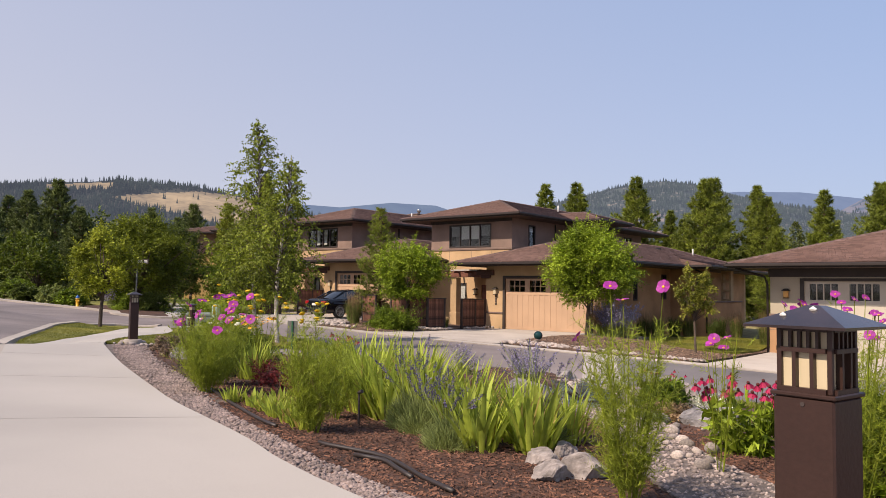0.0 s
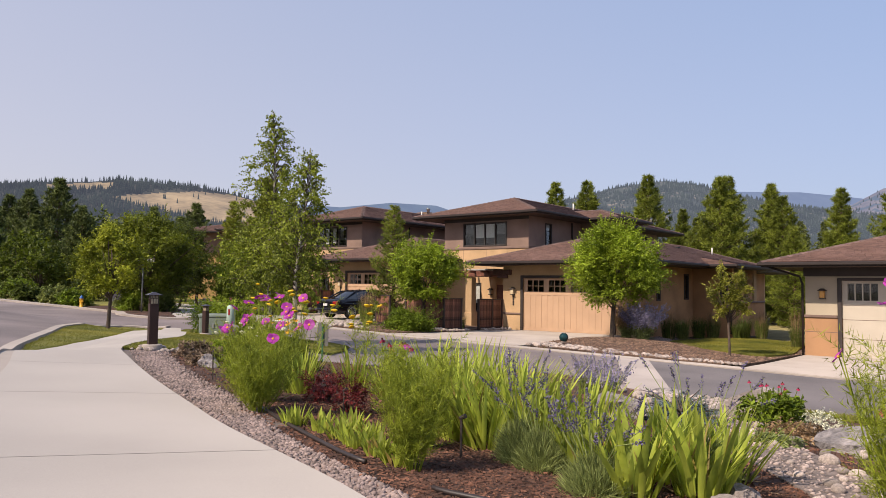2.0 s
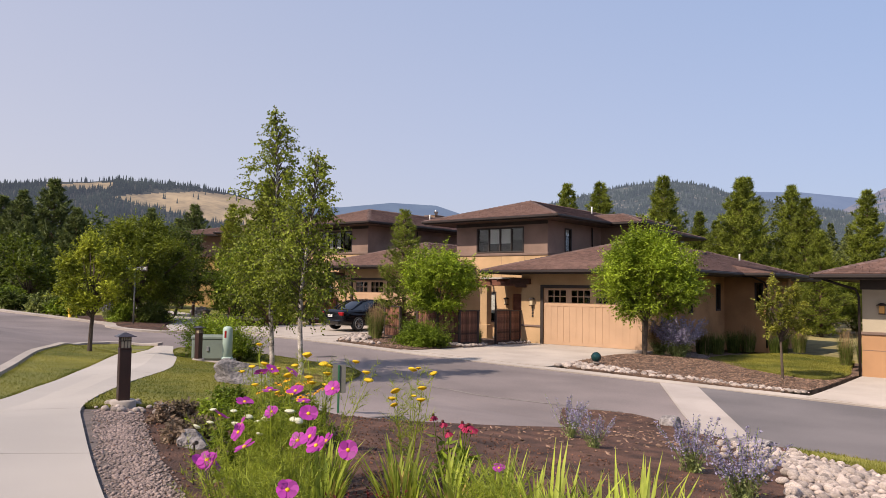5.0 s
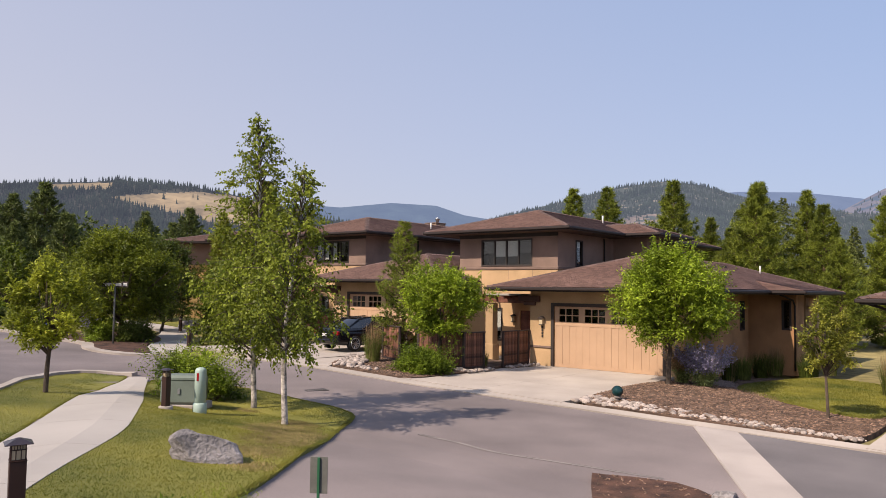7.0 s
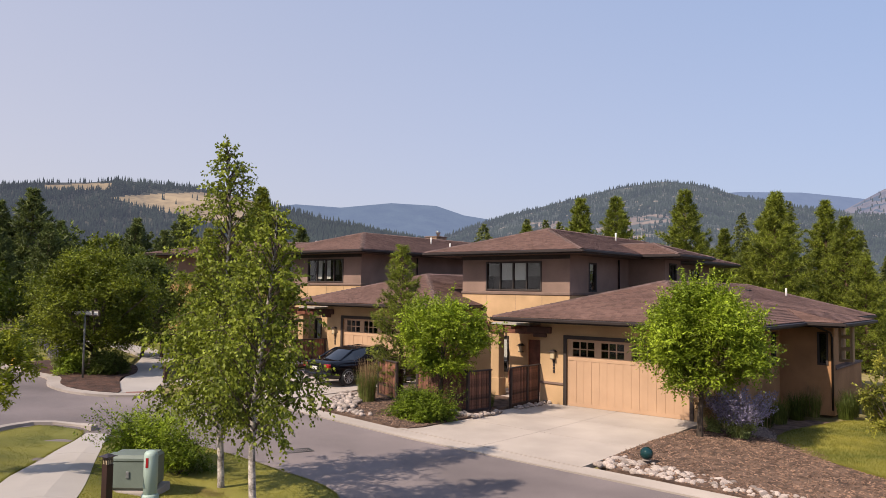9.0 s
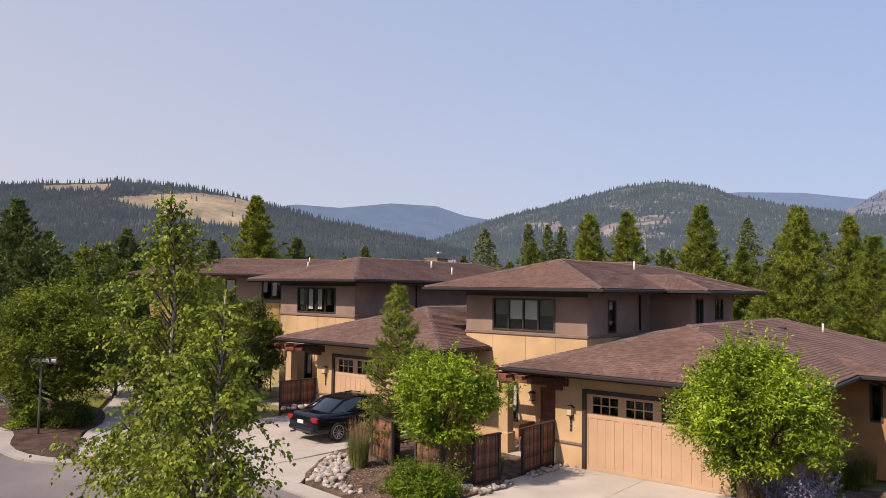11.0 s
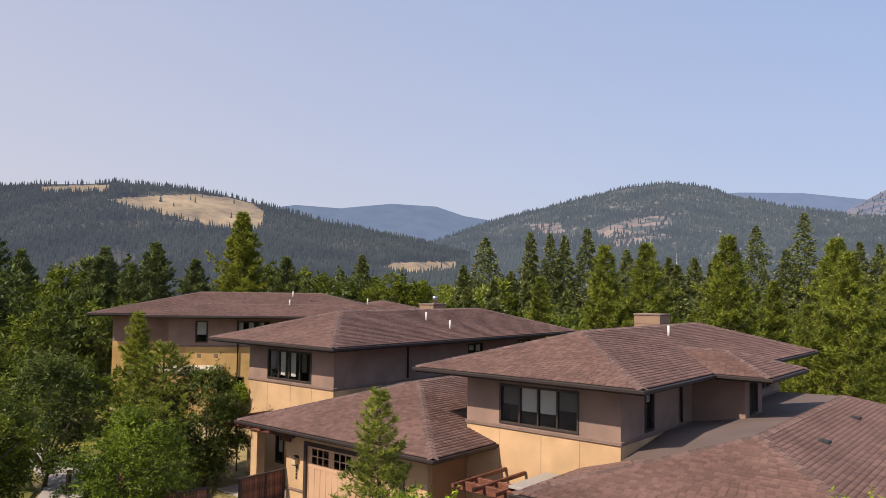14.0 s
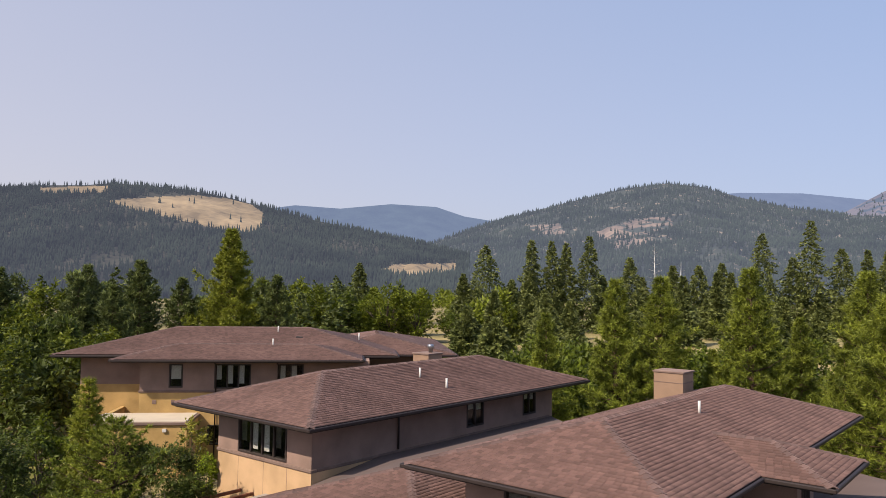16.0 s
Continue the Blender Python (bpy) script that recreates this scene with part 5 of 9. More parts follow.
def hill_haze(name, base, tint, haze, amount, specks=None):
    """A far slope with haze painted on as a flat emission; specks: colour, scale and threshold of bare patches."""
    m = mat(name, base, 0.95, 0.35, 0.012, 0.09, 0.0, tint=tint, spec=0.1)
    nt = m.node_tree
    n, l = nt.nodes, nt.links
    if specks:
        colour, scale, edge = specks
        co, no, st, mc = n.new("ShaderNodeTexCoord"), n.new("ShaderNodeTexNoise"), n.new("ShaderNodeMapRange"), n.new("ShaderNodeMix")
        mc.data_type = "RGBA"
        no.inputs["Scale"].default_value, no.inputs["Detail"].default_value = scale, 6
        st.inputs[1].default_value, st.inputs[2].default_value = edge, edge + 0.04
        l.new(co.outputs["Object"], no.inputs["Vector"])
        l.new(no.outputs["Fac"], st.inputs[0])
        l.new(st.outputs[0], mc.inputs["Factor"])
        l.new(n["Principled BSDF"].inputs["Base Color"].links[0].from_socket, mc.inputs[6])
        mc.inputs[7].default_value = (*colour, 1)
        l.new(mc.outputs[2], n["Principled BSDF"].inputs["Base Color"])
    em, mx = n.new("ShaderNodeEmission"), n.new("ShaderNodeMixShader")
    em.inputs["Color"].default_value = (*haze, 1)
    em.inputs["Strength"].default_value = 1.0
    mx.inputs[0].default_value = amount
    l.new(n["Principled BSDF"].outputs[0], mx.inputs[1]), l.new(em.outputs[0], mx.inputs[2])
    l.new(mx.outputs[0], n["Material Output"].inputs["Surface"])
    return m


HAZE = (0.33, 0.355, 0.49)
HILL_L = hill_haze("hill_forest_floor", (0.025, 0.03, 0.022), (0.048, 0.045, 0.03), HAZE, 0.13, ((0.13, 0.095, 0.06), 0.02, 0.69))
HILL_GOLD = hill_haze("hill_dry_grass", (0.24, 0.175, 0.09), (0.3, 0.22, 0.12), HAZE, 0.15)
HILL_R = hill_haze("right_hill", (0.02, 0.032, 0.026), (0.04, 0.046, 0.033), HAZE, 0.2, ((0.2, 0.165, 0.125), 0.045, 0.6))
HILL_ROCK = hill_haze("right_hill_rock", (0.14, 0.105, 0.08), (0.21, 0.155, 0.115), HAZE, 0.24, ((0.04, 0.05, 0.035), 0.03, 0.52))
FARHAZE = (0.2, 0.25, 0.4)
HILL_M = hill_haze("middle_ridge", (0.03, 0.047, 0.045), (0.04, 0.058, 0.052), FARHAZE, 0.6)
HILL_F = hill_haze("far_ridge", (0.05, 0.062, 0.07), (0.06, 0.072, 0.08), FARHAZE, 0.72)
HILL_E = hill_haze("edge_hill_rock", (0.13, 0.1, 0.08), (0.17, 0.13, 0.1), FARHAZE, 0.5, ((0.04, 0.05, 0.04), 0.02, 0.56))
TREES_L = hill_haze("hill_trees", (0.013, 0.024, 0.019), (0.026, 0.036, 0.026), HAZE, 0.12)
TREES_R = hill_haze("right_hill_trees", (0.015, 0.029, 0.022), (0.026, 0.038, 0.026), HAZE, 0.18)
PXF = 0.5 / math.tan(radians(61.76 / 2))


def ridge(name, sky_line, near, far, foot, label, material, wob=0.05, seed=0):
    """A hill whose crest follows the skyline (place across 0..1, rise over the horizon in picture widths)."""
    px = np.linspace(sky_line[0][0], sky_line[-1][0], 320)
    el = np.interp(px, [p for p, _ in sky_line], [q for _, q in sky_line])
    rows = 60
    V = np.zeros((len(px), rows, 3))
    for i, p in enumerate(px):
        a = bearing(p)
        scale = math.hypot(1, (p - 0.5) / PXF) * 1.0
        for j in range(rows):
            t = j / (rows - 1)
            d = (near + (far - near) * t) * scale
            crest = el[i] / PXF * far + 6
            z = foot + (crest - foot) * (t ** 1.15)
            z += wob * (far - near) * 0.25 * noise.fractal(Vector((i * 0.04, j * 0.07, seed)), 1.0, 2.0, 4) * math.sin(math.pi * min(1, t * 1.0)) 
            V[i, j] = (EYE0[0] - math.sin(a) * d, EYE0[1] + math.cos(a) * d, z)
    back = V[:, -1:].copy()
    back[:, 0, :2] = EYE0 + (back[:, 0, :2] - EYE0) * 1.2
    back[:, 0, 2] = foot
    V = np.concatenate([V, back], 1)
    n, m = V.shape[:2]
    i, j = np.meshgrid(np.arange(n - 1), np.arange(m - 1), indexing="ij")
    a = (i * m + j).ravel()
    ob = solid(name, np_mesh(name, V.reshape(-1, 3), np.stack([a, a + m, a + m + 1, a + 1], 1), True), material, label, "hill", kind="structure")
    return ob, V


SK = lambda rows, hz: [(x / 1568, (hz + 0.0138 * (x - 784) - y) / 1568) for x, y in rows]
HZ = 512
SKY_LEFT = SK([(-260, 330), (0, 324), (70, 322), (150, 322), (200, 318), (330, 330), (400, 343), (470, 362), (560, 385), (650, 405), (740, 425), (830, 446)], HZ)
SKY_MID = SK([(440, 372), (520, 362), (600, 368), (690, 360), (770, 365), (820, 382), (875, 391), (960, 405)], HZ)
SKY_RIGHT = SK([(720, 445), (790, 418), (870, 390), (980, 361), (1100, 331), (1180, 321), (1240, 328), (1310, 347), (1400, 366), (1500, 377), (1600, 384), (1800, 380)], HZ)
SKY_FAR = SK([(1240, 345), (1310, 340), (1420, 341), (1510, 350), (1620, 362)], HZ)
SKY_EDGE = SK([(1450, 400), (1490, 376), (1568, 335), (1700, 300)], HZ)
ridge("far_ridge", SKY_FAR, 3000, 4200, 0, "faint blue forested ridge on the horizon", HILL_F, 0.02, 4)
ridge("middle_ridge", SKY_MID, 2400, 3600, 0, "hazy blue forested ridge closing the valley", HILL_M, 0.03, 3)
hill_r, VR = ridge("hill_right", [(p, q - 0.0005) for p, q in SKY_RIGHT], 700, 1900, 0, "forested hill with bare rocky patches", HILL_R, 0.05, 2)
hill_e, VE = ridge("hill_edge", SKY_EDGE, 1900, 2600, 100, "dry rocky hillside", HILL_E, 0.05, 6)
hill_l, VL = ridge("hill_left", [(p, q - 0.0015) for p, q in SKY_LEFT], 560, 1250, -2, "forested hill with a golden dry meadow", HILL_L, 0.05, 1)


def to_screen(V):
    """Place of far points across and down the picture, in widths."""
    d = V - np.array([EYE0[0], EYE0[1], 5.0])
    c, s = math.cos(HEAD), math.sin(HEAD)
    right, ahead = d[..., 0] * c + d[..., 1] * s, -d[..., 0] * s + d[..., 1] * c
    return 0.5 + PXF * right / ahead, PXF * d[..., 2] / ahead


def meadow(V, poly, ob, material):
    sx, sy = to_screen(V)
    ob.data.materials.append(material)
    n, m = V.shape[:2]
    cx = (sx[:-1, :-1] + sx[1:, 1:]) / 2
    cy = (sy[:-1, :-1] + sy[1:, 1:]) / 2
    hit = inside(cx, cy, poly)
    for p, h in zip(ob.data.polygons, hit.ravel()):
        if h:
            p.material_index = 1
    return poly


GOLD = [meadow(VL, SK(q, HZ), hill_l, HILL_GOLD) for q in ([(186, 350), (264, 344), (345, 341), (402, 347), (445, 358), (468, 374), (460, 404), (425, 404), (391, 399), (345, 391), (299, 379), (253, 369), (215, 359)], [(70, 328), (190, 324), (190, 336), (130, 338), (70, 336)], [(665, 474), (700, 461), (806, 460), (806, 482), (700, 482)])]
ROCKY = [meadow(VR, SK(q, HZ), hill_r, HILL_ROCK) for q in ([(1050, 405), (1120, 385), (1180, 378), (1190, 398), (1100, 418), (1060, 418)], [(935, 395), (990, 392), (1000, 412), (940, 410)], [(1070, 425), (1140, 415), (1200, 418), (1090, 440)])]


def hill_trees(name, V, count, seed, size, avoid, label, material, thin=0.0):
    rng = np.random.default_rng(seed)
    n, m = V.shape[:2]
    i, j = rng.integers(0, n - 1, count), rng.integers(0, m - 2, count)
    a, b = rng.random(count)[:, None], rng.random(count)[:, None]
    P = V[i, j] * (1 - a) * (1 - b) + V[i + 1, j] * a * (1 - b) + V[i, j + 1] * (1 - a) * b + V[i + 1, j + 1] * a * b
    sx, sy = to_screen(P)
    keep = np.array([noise.noise(Vector((p[0] * 0.012, p[1] * 0.012, p[2] * 0.03))) for p in P]) > rng.random(count) * 0.9 - 0.75
    for poly in avoid:
        keep &= ~inside(sx, sy, poly) | (rng.random(count) < thin)
    P = P[keep]
    k = len(P)
    h = size * (0.6 + 0.8 * rng.random(k))
    r = h * (0.17 + 0.06 * rng.random(k))
    ang = np.arange(4) * math.pi / 2
    lay = []
    for z0, rr, z1 in ((0.05, 1.0, 0.65), (0.42, 0.68, 1.0)):
        ring = np.stack([r[:, None] * rr * np.cos(ang + 0.3), r[:, None] * rr * np.sin(ang + 0.3), np.repeat((h * z0)[:, None], 4, 1)], -1)
        tip = np.stack([0 * h, 0 * h, h * z1], -1)[:, None]
        lay.append(np.concatenate([ring, tip], 1))
    Q = np.concatenate(lay, 1) + P[:, None]
    fs = [(q, (q + 1) % 4, 4) for q in range(4)] + [(5 + q, 5 + (q + 1) % 4, 9) for q in range(4)]
    F = (np.arange(k)[:, None, None] * 10 + np.array(fs)[None]).reshape(-1, 3)
    solid(name, np_mesh(name, Q.reshape(-1, 3), F), material, label, "forest", kind="stuff")


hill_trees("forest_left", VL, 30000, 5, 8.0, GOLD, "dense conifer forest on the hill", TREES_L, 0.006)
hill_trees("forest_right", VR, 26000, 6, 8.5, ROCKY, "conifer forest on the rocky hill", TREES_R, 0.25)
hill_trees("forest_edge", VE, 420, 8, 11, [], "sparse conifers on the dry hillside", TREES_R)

# ---------------------------------------------------------------- trees


def frames(d):
    """Two unit vectors across each direction."""
    ref = np.where(np.abs(d[:, 2:3]) < 0.9, np.array([[0, 0, 1.0]]), np.array([[1.0, 0, 0]]))
    a = np.cross(d, ref)
    a /= np.linalg.norm(a, axis=1)[:, None] + 1e-9
    return a, np.cross(d, a)


def leaf_mesh(name, centers, dirs, length, width, rng, fold=0.15, face=None):
    """Pointed leaves, each a folded rhomb along its direction; face is the way its upper side turns."""
    n = len(centers)
    d = dirs / (np.linalg.norm(dirs, axis=1)[:, None] + 1e-9)
    if face is None:
        a, b = frames(d)
        t = rng.random(n)[:, None] * 2 * math.pi
        side = a * np.cos(t) + b * np.sin(t)
    else:
        side = np.cross(d, face)
        side /= np.linalg.norm(side, axis=1)[:, None] + 1e-9
    up = np.cross(side, d)
    L = (length * (0.7 + 0.6 * rng.random(n)))[:, None]
    W = (width * (0.7 + 0.6 * rng.random(n)))[:, None]
    V = np.stack([centers, centers + d * L * 0.42 + side * W * 0.5 + up * W * fold, centers + d * L, centers + d * L * 0.42 - side * W * 0.5 + up * W * fold], 1)
    return np_mesh(name, V.reshape(-1, 3), np.arange(n)[:, None] * 4 + np.array([[0, 1, 2, 3]]))


def needle_mesh(name, centers, dirs, length, width, rng):
    """Slim three-cornered needles or threads, one triangle each."""
    n = len(centers)
    d = dirs / (np.linalg.norm(dirs, axis=1)[:, None] + 1e-9)
    a, b = frames(d)
    t = rng.random(n)[:, None] * 2 * math.pi
    side = a * np.cos(t) + b * np.sin(t)
    L = (length * (0.65 + 0.7 * rng.random(n)))[:, None]
    W = (width * (0.7 + 0.6 * rng.random(n)))[:, None]
    V = np.stack([centers - side * W / 2, centers + side * W / 2, centers + d * L], 1)
    return np_mesh(name, V.reshape(-1, 3), np.arange(3 * n).reshape(-1, 3))


def unit(v):
    return v / (np.linalg.norm(v, axis=-1, keepdims=True) + 1e-9)


def twig_leaves(rng, o, d, length, k, droop=0.15):
    """Leaves set to both sides of twigs that start at o and run along d: their places, ways and faces."""
    n = len(o)
    u = ((np.arange(k) + 0.2 + 0.6 * rng.random((n, k))) / k)[..., None]
    z = np.array([0, 0, 1.0])
    L = np.asarray(length).reshape(-1, 1, 1)
    pos = o[:, None] + d[:, None] * L * (0.1 + 0.9 * u) - z * droop * L * u * u
    side = unit(np.cross(d, z + rng.normal(size=(n, 3)) * 0.4))[:, None] * np.where(np.arange(k) % 2, 1.0, -1.0)[None, :, None]
    way = d[:, None] * 0.6 + side * 0.75 + rng.normal(size=(n, k, 3)) * 0.4 - z * (0.1 + droop)
    face = z * 0.9 + d[:, None] * 0.25 + rng.normal(size=(n, k, 3)) * 0.5
    return pos.reshape(-1, 3), way.reshape(-1, 3), face.reshape(-1, 3)


def blob_crown(rng, blobs, per, lift=0.3, k=8):
    """Leafy twigs of a crown made of clumps (x, y, z, r)."""
    out = []
    for x, y, z, r in blobs:
        n = max(2, per // k)
        v = unit(rng.normal(size=(n, 3)) * np.array([1, 1, 0.85]))
        ax = np.array([x, y, 0.0])
        d = unit(v + ax / (np.linalg.norm(ax) + 0.3) * 0.35 + np.array([0, 0, lift]))
        o = np.array([x, y, z]) + v * r * (0.1 + 0.45 * rng.random((n, 1)))
        out.append(twig_leaves(rng, o, d, r * (0.45 + 0.45 * rng.random(n)), k))
    return [np.concatenate(q) for q in zip(*out)]


def broadleaf(name, label, at, height, crown_z, radius, material, seed, clumps=46, per=150, leaf=0.13, bark=BARK, trunk_r=0.07, cone=0.0, group="", shoots=34):
    """A round-headed tree: trunk, limbs and a crown of leafy clumps with loose shoots."""
    rng = np.random.default_rng(seed)
    t = thing(name, label, "tree", group)
    hc = height - crown_z
    lobes = rng.random(4) * 6.28
    blobs = []
    for k in range(clumps):
        zz = rng.random()
        a = 2.399 * k + rng.random() * 0.7
        prof = math.sin(math.pi * min(1, 0.12 + 0.86 * zz)) ** 0.7 * (1 - cone * zz)
        prof *= 0.88 + 0.3 * math.sin(2 * a + lobes[0] + 3 * zz) * math.cos(3 * a + lobes[1])
        rr = radius * prof * (0.4 + 0.55 * rng.random() ** 0.5)
        blobs.append((math.cos(a) * rr, math.sin(a) * rr, crown_z + hc * (0.08 + 0.8 * zz), radius * (0.16 + 0.18 * rng.random())))
    g = Geo()
    lean = rng.normal() * 0.05
    g.tube([(0, 0, -0.15), (0, 0, 0.1), (lean * 0.5, 0, crown_z * 0.6), (lean, 0.02, crown_z), (lean, 0, crown_z + hc * 0.55)], [trunk_r * 1.5, trunk_r * 1.15, trunk_r, trunk_r * 0.85, trunk_r * 0.25], 9)
    part("trunk", g, bark, t, smooth=True)
    g = Geo()
    for x, y, z, r in blobs[:: max(1, clumps // 18)]:
        z0 = crown_z * 0.8 + 0.2 * (z - crown_z)
        g.tube([(lean, 0, z0), (x * 0.45, y * 0.45, (z0 + z) / 2), (x * 0.95, y * 0.95, z)], [trunk_r * 0.5, trunk_r * 0.32, trunk_r * 0.1], 6)
    part("branching", g, bark, t, smooth=True)["kind"] = "stuff"
    crown = [blob_crown(rng, blobs, per)]
    pick = rng.integers(0, clumps, shoots)
    c = np.array(blobs)[pick]
    out = unit(np.stack([c[:, 0], c[:, 1], (c[:, 2] - crown_z - hc * 0.3) * 0.8], 1)) + rng.normal(size=(shoots, 3)) * 0.35 + np.array([0, 0, 0.55])
    crown.append(twig_leaves(rng, c[:, :3] + unit(out) * c[:, 3:] * 0.5, unit(out), 0.1 + 0.3 * radius * (0.5 + 0.7 * rng.random(shoots)), 14, 0.05))
    c, d, f = (np.concatenate(q) for q in zip(*crown))
    part("crown", leaf_mesh("crown", c, d, leaf, leaf * 0.46, rng, 0.2, f), material, t)
    t.matrix_basis = Matrix.Translation(at)
    return t


def birch(label, at, height, crown_z, radius, seed, n=120, lean=(0.0, 0.0)):
    """A slender birch: white trunk, rising limbs, and side twigs that hang with their leaves."""
    rng = np.random.default_rng(seed)
    t = thing("birch_tree", label, "tree", "birches")
    zs = np.linspace(-0.15, height, 18)
    axis = lambda z: np.array([0.05 * math.sin(z * 1.3 + seed) + lean[0] * (z / height) ** 2, 0.05 * math.cos(z * 1.1 + seed) + lean[1] * (z / height) ** 2, z])
    part("trunk", Geo().tube([axis(z) for z in zs], [0.062 * (1 - z / height) ** 0.8 + 0.005 if z > 0 else 0.08 for z in zs], 9), BIRCHBARK, t, "peeling white bark", True)
    g, sprays = Geo(), []
    for k in range(n):
        u = (k + rng.random()) / n
        z = crown_z + (height - 0.25 - crown_z) * u ** 1.02
        L = radius * (1 - u) ** 0.85 * min(1, 0.62 + u * 3) * (0.45 + 0.75 * rng.random()) + 0.09
        a = k * 2.4 + rng.normal() * 0.3
        d = np.array([math.cos(a), math.sin(a), 0])
        base = axis(z)
        rise = 0.35 + 0.5 * u
        p1, p2 = base + d * L * 0.5 + [0, 0, L * rise], base + d * L + [0, 0, L * (rise * 0.9 + 0.2 * rng.normal())]
        g.tube([base, p1, p2], [0.012 + 0.006 * L, 0.008, 0.003], 5, False)
        m = int(17 * L * (1.12 - 0.5 * u)) + 2
        q = 0.2 + 0.75 * rng.random(m)[:, None]
        o = np.where(q < 0.5, base + (p1 - base) * q * 2, p1 + (p2 - p1) * (q - 0.5) * 2)
        way = unit(d * 0.7 + rng.normal(size=(m, 3)) * 0.7 + np.array([0, 0, 0.1 - 0.55 * (1 - u)]))
        sprays.append(twig_leaves(rng, o, way, (0.16 + 0.34 * rng.random(m)) * min(1, 0.45 + 0.6 * L), 9, 0.4 * (1 - u)))
    c, w, f = (np.concatenate(q) for q in zip(*sprays))
    tip = axis(height)
    c = np.concatenate([c, tip - np.array([0, 0, 1.0]) * rng.random((26, 1)) * 0.45 + rng.normal(size=(26, 3)) * 0.03])
    w = np.concatenate([w + np.array([0, 0, -0.35]), rng.normal(size=(26, 3)) * 0.6 + [0, 0, 0.2]])
    f = np.concatenate([f * np.array([1, 1, 0.6]) + rng.normal(size=f.shape) * 0.4, rng.normal(size=(26, 3))])
    part("branching", g, BARK, t)["kind"] = "stuff"
    part("crown", leaf_mesh("crown", c, w, 0.067, 0.052, rng, 0.15, f), BIRCHLEAF, t, "small hanging leaves")
    t.matrix_basis = Matrix.Translation(at)


def conifer(name, label, height, radius, material, seed, whorls=16, tufts=9, blade=0.3, bark=PINEBARK, bare=0.08, droop=-0.1, top=0.75, group="pines behind the houses", fine=14, slim=0.1):
    """A pine: trunk, whorls of limbs with fans of twigs, and a brush of needles at the end of each twig."""
    rng = np.random.default_rng(seed)
    t = thing(name, label, "tree", group)
    part("trunk", Geo().tube([(0, 0, -0.2), (0.02, 0, height * 0.5), (0, 0.02, height)], [height * 0.02, height * 0.012, 0.01], 8), bark, t, smooth=True)
    limbs, C, D = Geo(), [], []
    for k in range(whorls):
        u = bare + (1 - bare) * (k / whorls) ** 0.95
        z = u * height
        prof = (1 - ((u - bare) / (1 - bare)) ** (1 / top)) * (0.72 + 0.28 * min(1, (u - bare) * 6))
        L = radius * prof * (0.8 + 0.4 * rng.random()) + 0.03 * radius
        arms = 6 if prof > 0.25 else 4
        for j in range(arms):
            a = j * math.pi * 2 / arms + k * 1.1 + rng.normal() * 0.25
            ll = L * (0.6 + 0.55 * rng.random())
            lift = droop + 0.55 * u + 0.12 * rng.normal()
            out, across = np.array([math.cos(a), math.sin(a), 0]), np.array([-math.sin(a), math.cos(a), 0])
            base = np.array([0, 0, z])
            tip = base + out * ll + [0, 0, lift * ll]
            limbs.tube([base, (base + tip) / 2 + [0, 0, -0.08 * ll], tip], [0.015 + 0.012 * ll, 0.01 + 0.005 * ll, 0.005], 4, False)
            m = max(3, int(tufts * (0.35 + 0.65 * ll / max(radius, 0.1))))
            s = 0.25 + 0.8 * ((np.arange(m) + rng.random(m)) / m) ** 0.85
            way = np.where(np.arange(m) % 2, 1.0, -1.0) * rng.random(m)
            p = base + (tip - base) * s[:, None] + across * (way * 0.5 * ll * (1.15 - s))[:, None]
            p[:, 2] += ll * (0.12 * s * s - 0.05) + rng.normal(size=m) * 0.05 * ll
            ax = unit(out * 0.7 + across * way[:, None] * 0.5 + np.array([0, 0, 0.55]) + rng.normal(size=(m, 3)) * 0.15)
            v = unit(rng.normal(size=(m, fine, 3))) * 0.85 + ax[:, None] * 0.75
            C.append((p[:, None] + ax[:, None] * blade * 0.6 * rng.random((m, fine, 1))).reshape(-1, 3))
            D.append(v.reshape(-1, 3))
    C.append(np.array([[0, 0, height - 0.12]]) - np.array([[0, 0, 1.0]]) * rng.random(40)[:, None] * blade * 2.5)
    D.append(rng.normal(size=(40, 3)) * 0.45 + np.array([0, 0, 0.8]))
    part("branching", limbs, bark, t)["kind"] = "stuff"
    part("crown", needle_mesh("crown", np.concatenate(C), np.concatenate(D), blade * 1.1, blade * slim * 2, rng), material, t)
    return t


def put(src, spots):
    """Sets the first spot with the thing itself and the rest with copies: (x, y, z, turn, scale)."""
    for k, (x, y, z, r, s) in enumerate(spots):
        m = Matrix.Translation((x, y, z)) @ Matrix.Rotation(r, 4, "Z") @ Matrix.Scale(s, 4)
        if k == 0:
            first = m
        else:
            ob = copy_thing(src, m)
            ob.scale = (s, s, s)
    src.matrix_basis = first


def far_spot(px, depth):
    """A place on the land straight under a point across the picture, at a depth from the middle of the walk."""
    a = bearing(px / 1568)
    d = depth * math.hypot(1, (px / 1568 - 0.5) / PXF)
    x, y = EYE0[0] - math.sin(a) * d, EYE0[1] + math.cos(a) * d
    return x, y, gz(x, y) - 0.1

